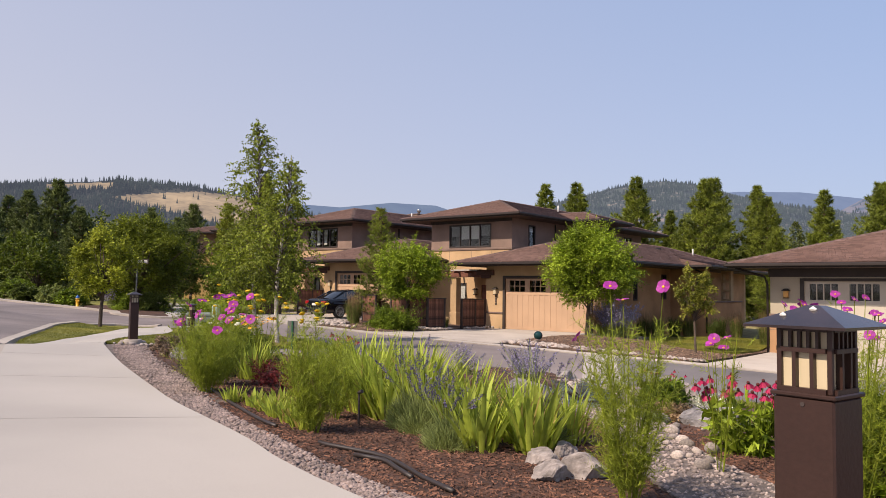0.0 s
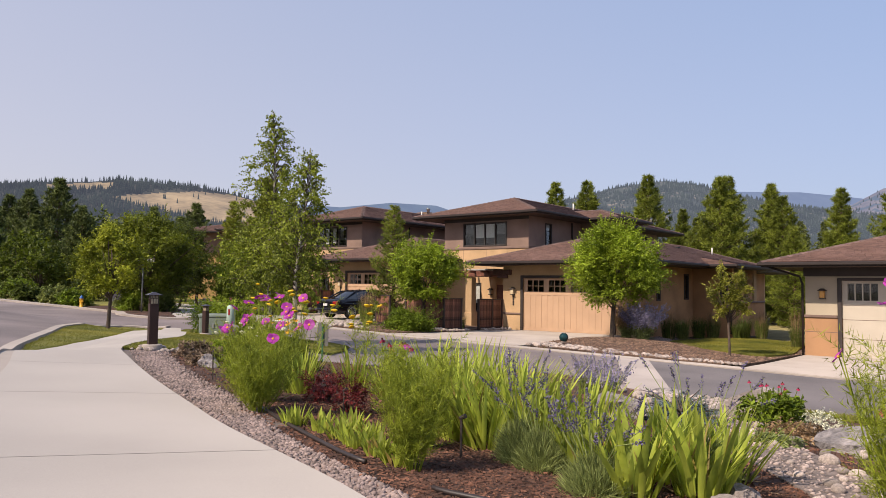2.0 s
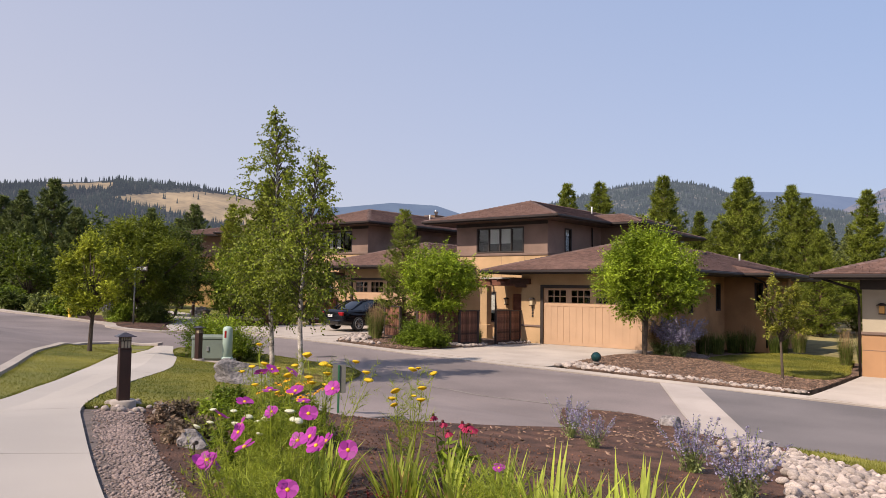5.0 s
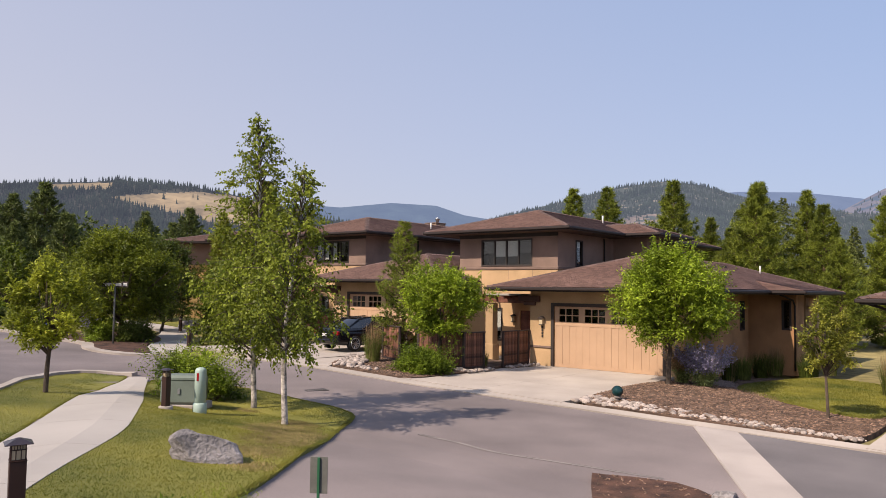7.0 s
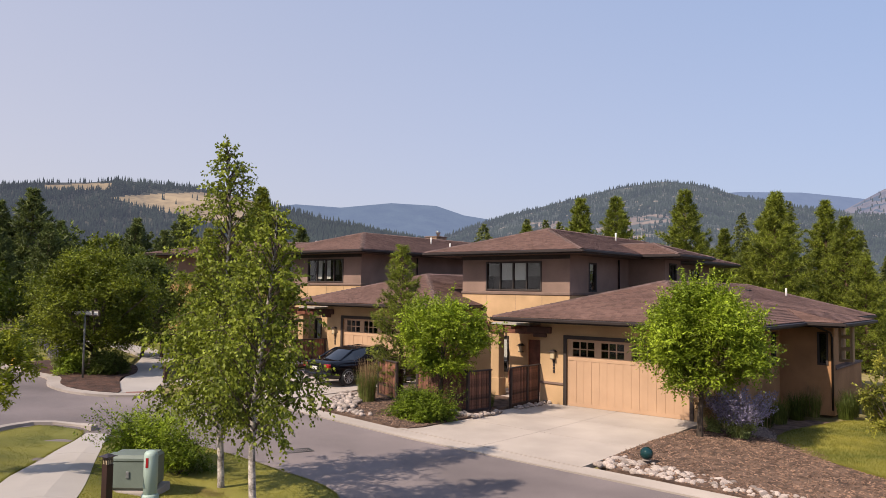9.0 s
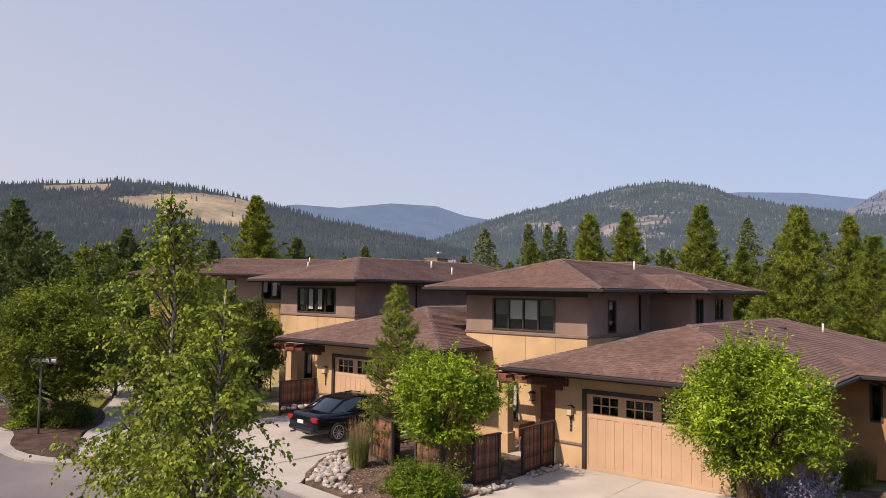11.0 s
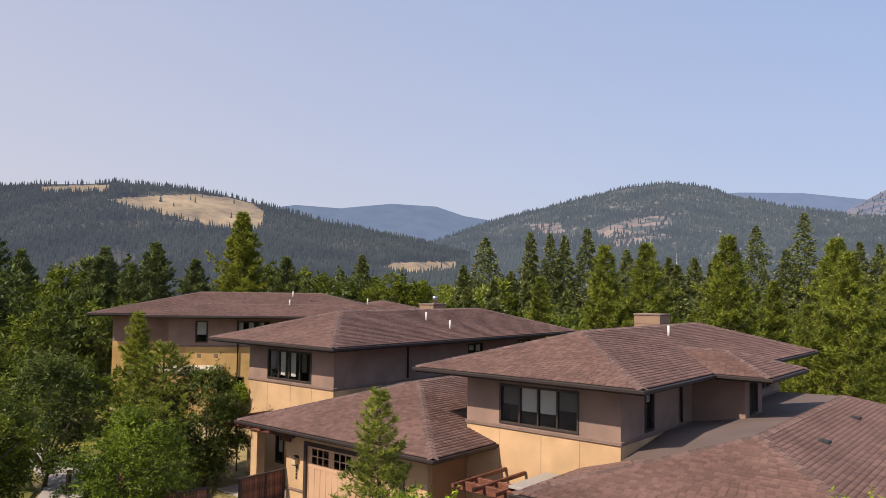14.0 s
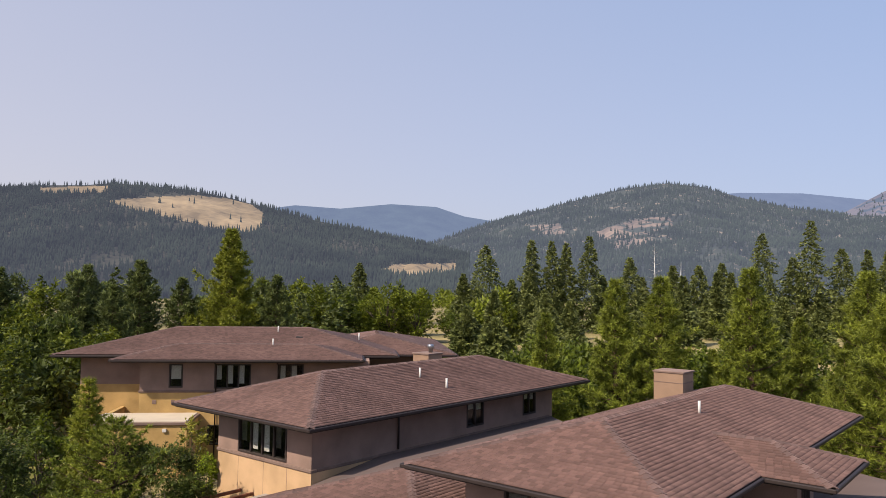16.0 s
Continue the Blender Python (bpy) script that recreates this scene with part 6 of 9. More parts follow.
# broadleaf trees round the houses
broadleaf("street_tree", "round green street tree in the mulch bed", (-14.3, 26.4, gz(-14.3, 26.4) + 0.15), 4.45, 1.3, 1.95, LIMELEAF, 21, 120, 400, 0.1, trunk_r=0.075, shoots=110)
broadleaf("planter_tree", "bright green bushy tree in the planter", (-21.95, 24.2, gz(-21.95, 24.2)), 4.0, 1.3, 1.6, LIMELEAF, 22, 74, 330, 0.1, trunk_r=0.055, shoots=90)
broadleaf("verge_tree", "young lime-green tree on the verge lawn", (-22.3, 10.8, gz(-22.3, 10.8)), 3.15, 1.05, 0.95, GOLDGREEN, 23, 46, 250, 0.085, trunk_r=0.05, shoots=50)
broadleaf("corner_tree", "broad dark green tree at the street corner", (-37.5, 20.3, gz(-37.5, 20.3)), 5.2, 0.9, 2.7, OAKLEAF, 24, 100, 380, 0.13, trunk_r=0.13, shoots=60)
broadleaf("slim_tree", "slender young yellowing tree staked in the lawn", (-9.35, 24.8, gz(-9.35, 24.8) + 0.05), 3.05, 1.25, 0.72, YELLOWLEAF, 25, 32, 200, 0.08, trunk_r=0.035)
birch("tall white-barked birch with small hanging leaves", (-19.2, 14.1, gz(-19.2, 14.1)), 6.95, 1.1, 1.65, 26, 150)
birch("shorter white-barked birch on the lawn by the street", (-16.95, 13.25, gz(-16.95, 13.25)), 5.4, 1.3, 1.35, 27, 105, (0.3, 0.1))
broadleaf("driveway_tree", "lime-green spreading tree beside the driveway", (-34.6, 24.2, gz(-34.6, 24.2)), 4.0, 0.5, 1.9, MIDLEAF, 28, 66, 320, 0.1, trunk_r=0.06)
broadleaf("dark_tree", "dense dark green tree by the rear house", (-37.6, 28.9, gz(-37.6, 28.9)), 5.0, 0.3, 1.9, DARKLEAF, 29, 70, 320, 0.11, trunk_r=0.06)
broadleaf("hedge_tree", "leafy dark tree beside the far footpath", (-41.5, 24.6, gz(-41.5, 24.6)), 5.2, 0.4, 2.2, DARKLEAF, 30, 66, 320, 0.12, trunk_r=0.08)
broadleaf("young_tree", "small light green tree at the rear house wall", (-47.6, 36.2, gz(-47.6, 36.2)), 3.3, 0.6, 0.85, YELLOWLEAF, 31, 26, 80, 0.13, trunk_r=0.03)
broadleaf("young_tree", "slim green tree beside the second house", (-39.2, 31.5, gz(-39.2, 31.5)), 4.0, 0.5, 0.6, LIMELEAF, 32, 24, 80, 0.13, trunk_r=0.03)

# conifers in the planter and by the driveway
pine = conifer("planter_pine", "slender blue-green pine in the planter", 5.6, 1.35, NEEDLE, 41, 24, 13, 0.14, fine=22, slim=0.06, bare=0.1, droop=0.1, top=0.8, group="garden pines")
pine.matrix_basis = Matrix.Translation((-25.0, 25.6, gz(-25, 25.6)))
pine = conifer("golden_pine", "golden-green pine behind the driveway", 6.7, 1.3, NEEDLEGOLD, 42, 22, 14, 0.17, fine=20, bare=0.06, droop=0.15, group="garden pines")
pine.matrix_basis = Matrix.Translation((-40.6, 27.6, gz(-40.6, 27.6)))
pine = conifer("blue_pine", "bushy grey-green pine behind the driveway", 5.6, 2.5, NEEDLE, 43, 20, 18, 0.15, fine=20, bare=0.03, droop=0.1, top=0.6, group="garden pines")
pine.matrix_basis = Matrix.Translation((-38.6, 27.6, gz(-38.6, 27.6)))

# pines behind the houses: (x, y, height, turn)
kinds = [conifer("pine_tree", "bright green young ponderosa pine behind the houses", 11.5, 2.85, NEEDLE, 51, 30, 21, 0.27, bare=0.03, droop=0.15, top=0.72, fine=19, slim=0.085),
         conifer("pine_tree", "bushy green ponderosa pine behind the houses", 11.5, 2.6, NEEDLE, 52, 30, 21, 0.27, bare=0.03, droop=0.12, top=0.85, fine=19, slim=0.085)]
rows = [(-28.1, 60.8, 12.2), (-34.3, 55.7, 11.3), (-32.3, 57.6, 11.5), (-37.6, 53.3, 9.1), (-22.6, 64.5, 12.2), (-19.6, 66.5, 11.7), (-22.4, 57.0, 8.0), (-25.9, 62.9, 9.4), (-20.3, 55.9, 10.9), (-30.6, 61.5, 7.2), (-17.0, 60, 9.8), (-13.6, 63, 10.6), (-15.2, 56, 7.0), (-9.5, 62, 10.4), (-40.5, 55.5, 6.0), (-5.5, 66, 11.5), (-11.0, 71, 12)]
for k in (0, 1):
    put(kinds[k], [(x, y, gz(x, y) - 0.1, 1.7 * i, h / 11.5) for i, (x, y, h) in enumerate(rows) if i % 2 == k])
golden = conifer("golden_pine", "tall golden-green ponderosa pine beyond the rear house", 16.3, 4.6, NEEDLEGOLD, 53, 34, 24, 0.38, fine=19, slim=0.11, bare=0.04, droop=0.1, top=0.8, group="valley pines")
golden.matrix_basis = Matrix.Translation((-84.5, 63.6, gz(-84, 63) - 0.1))
dark = conifer("pine_tree", "dark green pine on the valley floor", 12, 3.1, NEEDLEDARK, 54, 26, 18, 0.38, bare=0.03, droop=0.08, top=0.68, group="dark valley pines", fine=10, slim=0.14)
put(dark, [(x, y, gz(x, y) - 0.1, 2.1 * i, h / 12) for i, (x, y, h) in enumerate([(-80.5, 66.8, 11.2), (-92.2, 57.2, 12.6), (-96.7, 53.5, 12), (-88.7, 60.2, 10.8), (-96.6, 40.8, 14.2), (-99.6, 38.5, 12.8), (-87.7, 48.5, 10.4), (-85.4, 50.8, 9.8), (-104.2, 47.3, 11.5), (-110, 40, 13), (-106, 36, 12), (-114, 46, 11), (-92, 36, 9), (-76, 30, 7.5), (-73, 33, 8.5), (-80, 36, 8.5)])])
broad = broadleaf("valley_tree", "broad olive-green tree in the valley woods", (-100, 50, 0), 8.0, 0.8, 3.6, OAKLEAF, 55, 44, 110, 0.38, trunk_r=0.2, group="valley broadleaf trees")
put(broad, [(x, y, gz(x, y) - 0.1, 1.3 * i, h / 8) for i, (x, y, h) in enumerate([(-100.2, 50.7, 10.4), (-93.2, 46.0, 7.6), (-105.2, 118.1, 9.7), (-109.2, 114.6, 11.5), (-118.3, 107.2, 10.2), (-121.2, 104.7, 12), (-111.8, 112.8, 7), (-92.0, 129.1, 7.3), (-66, 34, 6.0), (-62, 29, 4.5), (-70, 40, 6.5), (-58, 27, 4.0), (-75, 45, 6.5), (-84, 42, 7)])])
lime = broadleaf("valley_tree", "yellow-green tree in the valley woods", (-60, 24, 0), 4.5, 0.3, 2.2, SHADELEAF, 56, 34, 90, 0.28, trunk_r=0.1, group="valley broadleaf trees")
put(lime, [(x, y, gz(x, y) - 0.1, 1.9 * i, h / 4.5) for i, (x, y, h) in enumerate([(-52, 27.5, 4.2), (-60, 23, 4.5), (-66, 26, 5.0), (-56, 22.5, 3.6), (-74, 27, 5), (-100.3, 122.4, 5.5), (-115.5, 109.6, 8.6), (-49, 29.5, 3.8)])])


def woods(name, rows, seed, label, material, leaf=0.6, per=1400, girth=0.6):
    """Far trees joined into one mesh: rows of (x, y, height, radius, broadness)."""
    rng = np.random.default_rng(seed)
    C, D, S = [], [], []
    for x, y, h, r, b in rows:
        if b > 0.5:
            nb = 26
            ub, ab = rng.random(nb) ** 0.85, np.arange(nb) * 2.4
            rb = r * np.sin(np.pi * np.clip(0.12 + 0.84 * ub, 0, 1)) ** 0.6 * (0.35 + 0.5 * rng.random(nb))
            v = unit(rng.normal(size=(nb, per // nb, 3)))
            size = r * (0.2 + 0.16 * rng.random(nb))[:, None, None]
            p = np.stack([x + rb * np.cos(ab), y + rb * np.sin(ab), gz(x, y) + h * (0.06 + 0.84 * ub)], 1)[:, None] + v * size * (0.7 + 0.4 * rng.random((nb, per // nb, 1)))
            C.append(p.reshape(-1, 3))
            D.append((v + np.array([0, 0, 0.2]) + rng.normal(size=v.shape) * 0.7).reshape(-1, 3))
            S.append(np.ones(len(C[-1])))
        else:
            nb, k = per // 32, 32
            ub = (np.arange(nb) + rng.random(nb)) / nb
            ab = np.arange(nb) * 2.4 + rng.normal(size=nb) * 0.4
            lb = r * (1 - ub) ** 0.8 * (0.5 + 0.6 * rng.random(nb)) + 0.015 * h
            t = (0.1 + 0.95 * rng.random((nb, k)) ** 0.75)
            lat = (rng.random((nb, k)) - 0.5) * 0.9 * (1.1 - t) * lb[:, None]
            rad = lb[:, None] * t
            z = gz(x, y) + h * (0.04 + 0.95 * ub)[:, None] + lb[:, None] * (0.2 * t - 0.35 * t * t) + rng.normal(size=t.shape) * 0.05 * lb[:, None]
            ca, sa = np.cos(ab)[:, None], np.sin(ab)[:, None]
            C.append(np.stack([x + rad * ca - lat * sa, y + rad * sa + lat * ca, z], -1).reshape(-1, 3))
            q = np.stack([ca + 0 * t, sa + 0 * t, 0.15 + 0 * t], -1) + rng.normal(size=(nb, k, 3)) * 0.55
            D.append(q.reshape(-1, 3))
            S.append(np.repeat(0.55 + 0.5 * (1 - ub), k))
    size = np.concatenate(S) * leaf
    solid(name, needle_mesh(name, np.concatenate(C), np.concatenate(D), size, size * girth, rng), material, label, "woods", kind="stuff")


rw = random.Random(77)
firs = [(-121.6, 162.1, 21.6, 6.0), (-112.9, 169.2, 23.1, 3.5), (-109.1, 172.4, 22.9, 3.2), (-106.3, 174.6, 22.4, 3.2), (-101.9, 178.1, 24.2, 4.2), (-69.2, 205.0, 25.5, 5.3), (-59.9, 212.4, 29.1, 4.4), (-54.1, 217.7, 22.1, 5.6), (-49.2, 221.8, 22.1, 3.8), (-81.4, 195.5, 17.1, 4.2), (-63.4, 210.2, 19.5, 4.9), (-145.7, 142.6, 16.6, 3.7), (-116.9, 166.6, 12.9, 3.5), (-126.1, 158.9, 14.2, 3.5), (-94.4, 184.7, 18.9, 4.2), (-86.3, 191.5, 17.0, 4.2), (-77.0, 199.1, 17.8, 4.2), (-45.4, 224.9, 21.6, 4.2)]
far_rows = [(x, y, h * 0.97, r * 1.45, 0.0) for x, y, h, r in firs]
for k in range(52):
    across, depth = rw.uniform(820, 1750), rw.uniform(95, 210)
    x, y, _ = far_spot(across, depth)
    far_rows.append((x, y, rw.uniform(0.045, 0.075 if across < 1150 else 0.092) * depth, rw.uniform(3.2, 4.6), 0.0))
woods("fir_woods", far_rows, 61, "tall dark firs and pines beyond the houses", FIRLEAF, 0.8, 5600, 0.62)
mix = []
for k in range(75):
    x, y, _ = far_spot(rw.uniform(-150, 640), rw.uniform(120, 230))
    mix.append((x, y, rw.uniform(7, 13), rw.uniform(2.5, 4.5), float(rw.random() < 0.5)))
woods("mixed_woods", mix, 62, "dark mixed woods on the valley floor", NEEDLEDARK, 0.8, 1200)
soft = []
for k in range(46):
    x, y, _ = far_spot(rw.uniform(480, 960), rw.uniform(160, 420))
    soft.append((x, y, rw.uniform(6, 11), rw.uniform(3, 5), 1.0))
woods("river_woods", soft, 63, "grey-green broadleaf trees along the valley", BIRCHLEAF, 0.9, 1200)
brush = []
for k in range(60):
    x, y, _ = far_spot(rw.uniform(-700, 250), rw.uniform(52, 90))
    brush.append((x, y, rw.uniform(3, 8.5), rw.uniform(1.8, 3.2), float(rw.random() < 0.6)))
woods("left_woods", brush, 64, "dark trees and brush beyond the side street", DARKLEAF, 0.42, 1400)
under = []
for k in range(60):
    x, y, _ = far_spot(rw.uniform(900, 1850), rw.uniform(56, 95))
    under.append((x, y, rw.uniform(3, 6.5), rw.uniform(1.6, 3.0), 1.0))
woods("understorey", under, 65, "low green understorey beneath the pines", SHADELEAF, 0.4, 1100)

snag = thing("dead_tree", "bare grey dead trunk among the firs", "tree", "dead trees", at=(-83.3, 188.8, gz(-83, 188)))
g = Geo().tube([(-83.3, 188.8, -2), (-83.2, 188.8, 9), (-83.1, 188.8, 17.5)], [0.45, 0.32, 0.1], 8)
part("trunk", g, STEEL, snag, smooth=True)
g = Geo()
for k in range(16):
    a, z = k * 2.4, 6 + k * 0.7
    g.tube([(-83.2, 188.8, z), (-83.2 + 1.8 * math.cos(a), 188.8 + 1.8 * math.sin(a), z + 0.4)], [0.08, 0.02], 4)
part("dead_limbs", g, STEEL, snag)
old = thing("dead_tree", "half-dead grey fir with bare upper limbs", "tree", "dead trees", at=(-86.4, 181.1, gz(-86, 181)))
part("trunk", Geo().tube([(-86.4, 181.1, -2), (-86.3, 181.1, 12), (-86.5, 181.1, 21.5)], [0.4, 0.3, 0.06], 8), STEEL, old, smooth=True)
g = Geo()
for k in range(34):
    a, z = k * 2.4, 9 + k * 0.35
    q = 2.6 * (1 - (z - 9) / 15)
    g.tube([(-86.4, 181.1, z), (-86.4 + q * math.cos(a), 181.1 + q * math.sin(a), z + 0.5)], [0.09, 0.03], 4)
part("dead_limbs", g, STEEL, old)
pole = thing("power_pole", "grey wooden power pole with crossarms", "power pole", at=(-106.8, 58.4, gz(-106, 58)))
part("pole", Geo().tube([(-106.8, 58.4, -0.5), (-106.8, 58.4, 8.6)], [0.16, 0.11], 8), BARK, pole)
for z in (8.3, 7.6):
    part("crossarm", Geo().box(-107.8, 58.34, z, -105.8, 58.46, z + 0.12), BARK, pole)

# ---------------------------------------------------------------- stones
def stone_mesh(name, seed, squash=0.6, rough=0.15, sub=2):
    bm = bmesh.new()
    bmesh.ops.create_icosphere(bm, subdivisions=sub, radius=1)
    r = random.Random(seed)
    ax = Vector((r.uniform(0.8, 1.25), r.uniform(0.7, 1.0), squash))
    off = Vector((r.uniform(0, 50),) * 3)
    for v in bm.verts:
        n = v.co.normalized()
        v.co = Vector((n.x * ax.x, n.y * ax.y, n.z * ax.z)) * (1 + rough * noise.noise(n * 1.4 + off) + rough * 0.4 * noise.noise(n * 3.5 + off))
    me = bpy.data.meshes.new(name)
    bm.to_mesh(me)
    bm.free()
    me.polygons.foreach_set("use_smooth", [True] * len(me.polygons))
    return me


STONES = []
for k in range(7):
    me = stone_mesh("stone", 100 + k, 0.55 + 0.05 * k)
    me.materials.append(ROCK)
    STONES.append(me)


def rock_border(label, spots):
    """Loose river stones: spots of (x, y, size, lift)."""
    ob = thing("rock_border", label, "river stones", "stone borders")
    r = random.Random(len(spots))
    for x, y, s, lift in spots:
        st = new("stone", r.choice(STONES))
        st.parent = ob
        st.matrix_parent_inverse = Matrix.Identity(4)
        st.matrix_basis = Matrix.Translation((x, y, gz(x, y) + lift + s * 0.3)) @ Euler((r.uniform(-0.3, 0.3), r.uniform(-0.3, 0.3), r.uniform(0, 6.3))).to_matrix().to_4x4() @ Matrix.Scale(s, 4)
    return ob


r5 = random.Random(5)
spots = []
for k in range(290):
    t = r5.random()
    x = -15.0 + 7.0 * t ** 1.25
    depth = 1.0 * (1 - t) + 0.32
    spots.append((x, 21.56 + 0.04 * (x + 15) + depth * r5.random(), r5.uniform(0.05, 0.115) * (1.15 - 0.6 * t), 0.03))
rock_border("row of rounded river stones edging the mulch mound", spots)
rock_border("heap of river stones at the corner of the planter", [(-26.75 + 1.95 * q + 0.8 * w, 24.3 - 2.5 * q + 0.6 * w, r5.uniform(0.055, 0.12), 0.05 + 0.03 * r5.random()) for k in range(190) for q, w in ((r5.random(), 0.05 + 0.9 * r5.random() ** 1.3),)] + [(-24.8 + 1.9 * q, 21.7 + 0.45 * r5.random(), r5.uniform(0.05, 0.1), 0.05) for k in range(40) for q in (r5.random(),)])
rock_border("river stones along the foot of the fence", [(-21.05 + 0.3 * r5.random(), 27.1 + 2.2 * k / 30, r5.uniform(0.05, 0.09), 0.02) for k in range(34)] + [(-22.2 + 1.5 * r5.random(), 24.3 + 0.35 * r5.random(), r5.uniform(0.05, 0.1), 0.04) for k in range(40)] + [(-20.95 + 0.3 * r5.random(), 24.4 + 1.6 * r5.random(), r5.uniform(0.05, 0.09), 0.03) for k in range(34)])
rock_border("river stones along the second driveway fence", [(-33.3 + 0.35 * r5.random(), 27.4 + 2.3 * k / 26, r5.uniform(0.07, 0.13), 0.3) for k in range(30)] + [(-36.0 + 2.4 * r5.random(), 24.2 + 0.4 * r5.random(), r5.uniform(0.08, 0.14), 0.25) for k in range(30)])
rock_border("pale cobbles of the dry creek", [(-6.7 + 2.6 * q + r5.gauss(0, 0.4), 13.9 - 5.4 * q + r5.gauss(0, 0.3), r5.uniform(0.03, 0.075), 0.03) for k in range(290) for q in (r5.random(),)])
rock_border("pale stones beside the bed's mulch", [(-2.3 + 0.8 * r5.random() - 1.6 * q, 4.4 + 0.5 * r5.random() + 4.2 * q, r5.uniform(0.02, 0.06), 0.03) for k in range(60) for q in (r5.random(),)])
rock_border("small stones round the lamp's foot", [(-11.2 + 0.4 * math.cos(a) + r5.gauss(0, 0.1), 6.1 + 0.25 * math.sin(a) + r5.gauss(0, 0.06), r5.uniform(0.025, 0.055), 0.03) for a in (r5.random() * 6.28 for k in range(40))])


def boulder(x, y, sx, sy, sz, seed, label, turn=0.0, material=BOULDER, tilt=0.0):
    bm = bmesh.new()
    bmesh.ops.create_icosphere(bm, subdivisions=4, radius=1)
    off = Vector((seed * 3.7, seed, 1))
    rr = random.Random(seed)
    cuts = [(Vector((rr.gauss(0, 1), rr.gauss(0, 1), rr.gauss(0.3, 0.6))).normalized(), rr.uniform(0.55, 0.85)) for k in range(9)]
    for v in bm.verts:
        n = v.co.normalized()
        for c, d in cuts:
            if n.dot(c) > d:
                n = n - c * (n.dot(c) - d)
        n *= 1 + 0.1 * noise.fractal(n * 2 + off, 1, 2, 4)
        v.co = Vector((n.x * sx, n.y * sy, n.z * sz))
    me = bpy.data.meshes.new("boulder")
    bm.to_mesh(me)
    bm.free()
    me.materials.append(material)
    ob = tagged(new("boulder", me), label, "boulder")
    ob.matrix_basis = Matrix.Translation((x, y, gz(x, y) + sz * 0.42)) @ Matrix.Rotation(tilt, 4, Vector((-0.8, 0.6, 0))) @ Matrix.Rotation(turn, 4, "Z")


boulder(-13.6, 9.3, 0.55, 0.36, 0.29, 3, "large flat grey boulder on the lawn", 0.9, tilt=0.36)
boulder(-2.45, 3.98, 0.14, 0.1, 0.09, 5, "pale flat boulder at the edge of the mulch", 0.4, PALEROCK)
boulder(-2.2, 3.66, 0.16, 0.12, 0.08, 6, "pale rough boulder at the edge of the mulch", 1.4, PALEROCK)
boulder(-2.1, 3.86, 0.17, 0.12, 0.11, 15, "pale rough boulder half hidden by plants", 0.8, PALEROCK)
boulder(-2.5, 4.3, 0.13, 0.1, 0.08, 16, "pale rounded boulder beside the gravel", 2.0, PALEROCK)
boulder(-2.42, 7.0, 0.35, 0.25, 0.17, 7, "grey boulder beside the gravel", 0.3)
boulder(-4.42, 6.9, 0.3, 0.2, 0.2, 8, "flat grey boulder in the dry creek", 1.0)
boulder(-3.85, 8.9, 0.5, 0.34, 0.28, 9, "pale boulder beside the dry creek", 0.2, PALEROCK)
boulder(-8.6, 14.85, 0.26, 0.17, 0.13, 10, "grey boulder at the end of the concrete band", 0.1)
boulder(-7.0, 14.1, 0.5, 0.22, 0.12, 11, "flat stone slab at the roadside", 0.1)
boulder(-9.1, 5.5, 0.17, 0.14, 0.12, 12, "small grey boulder in the bed", 0.5)
boulder(-42.5, 27.0, 0.5, 0.35, 0.35, 13, "pale boulder beyond the far lawn", 0.5)
boulder(-43.6, 27.3, 0.45, 0.35, 0.3, 14, "pale boulder beyond the far lawn", 1.5)

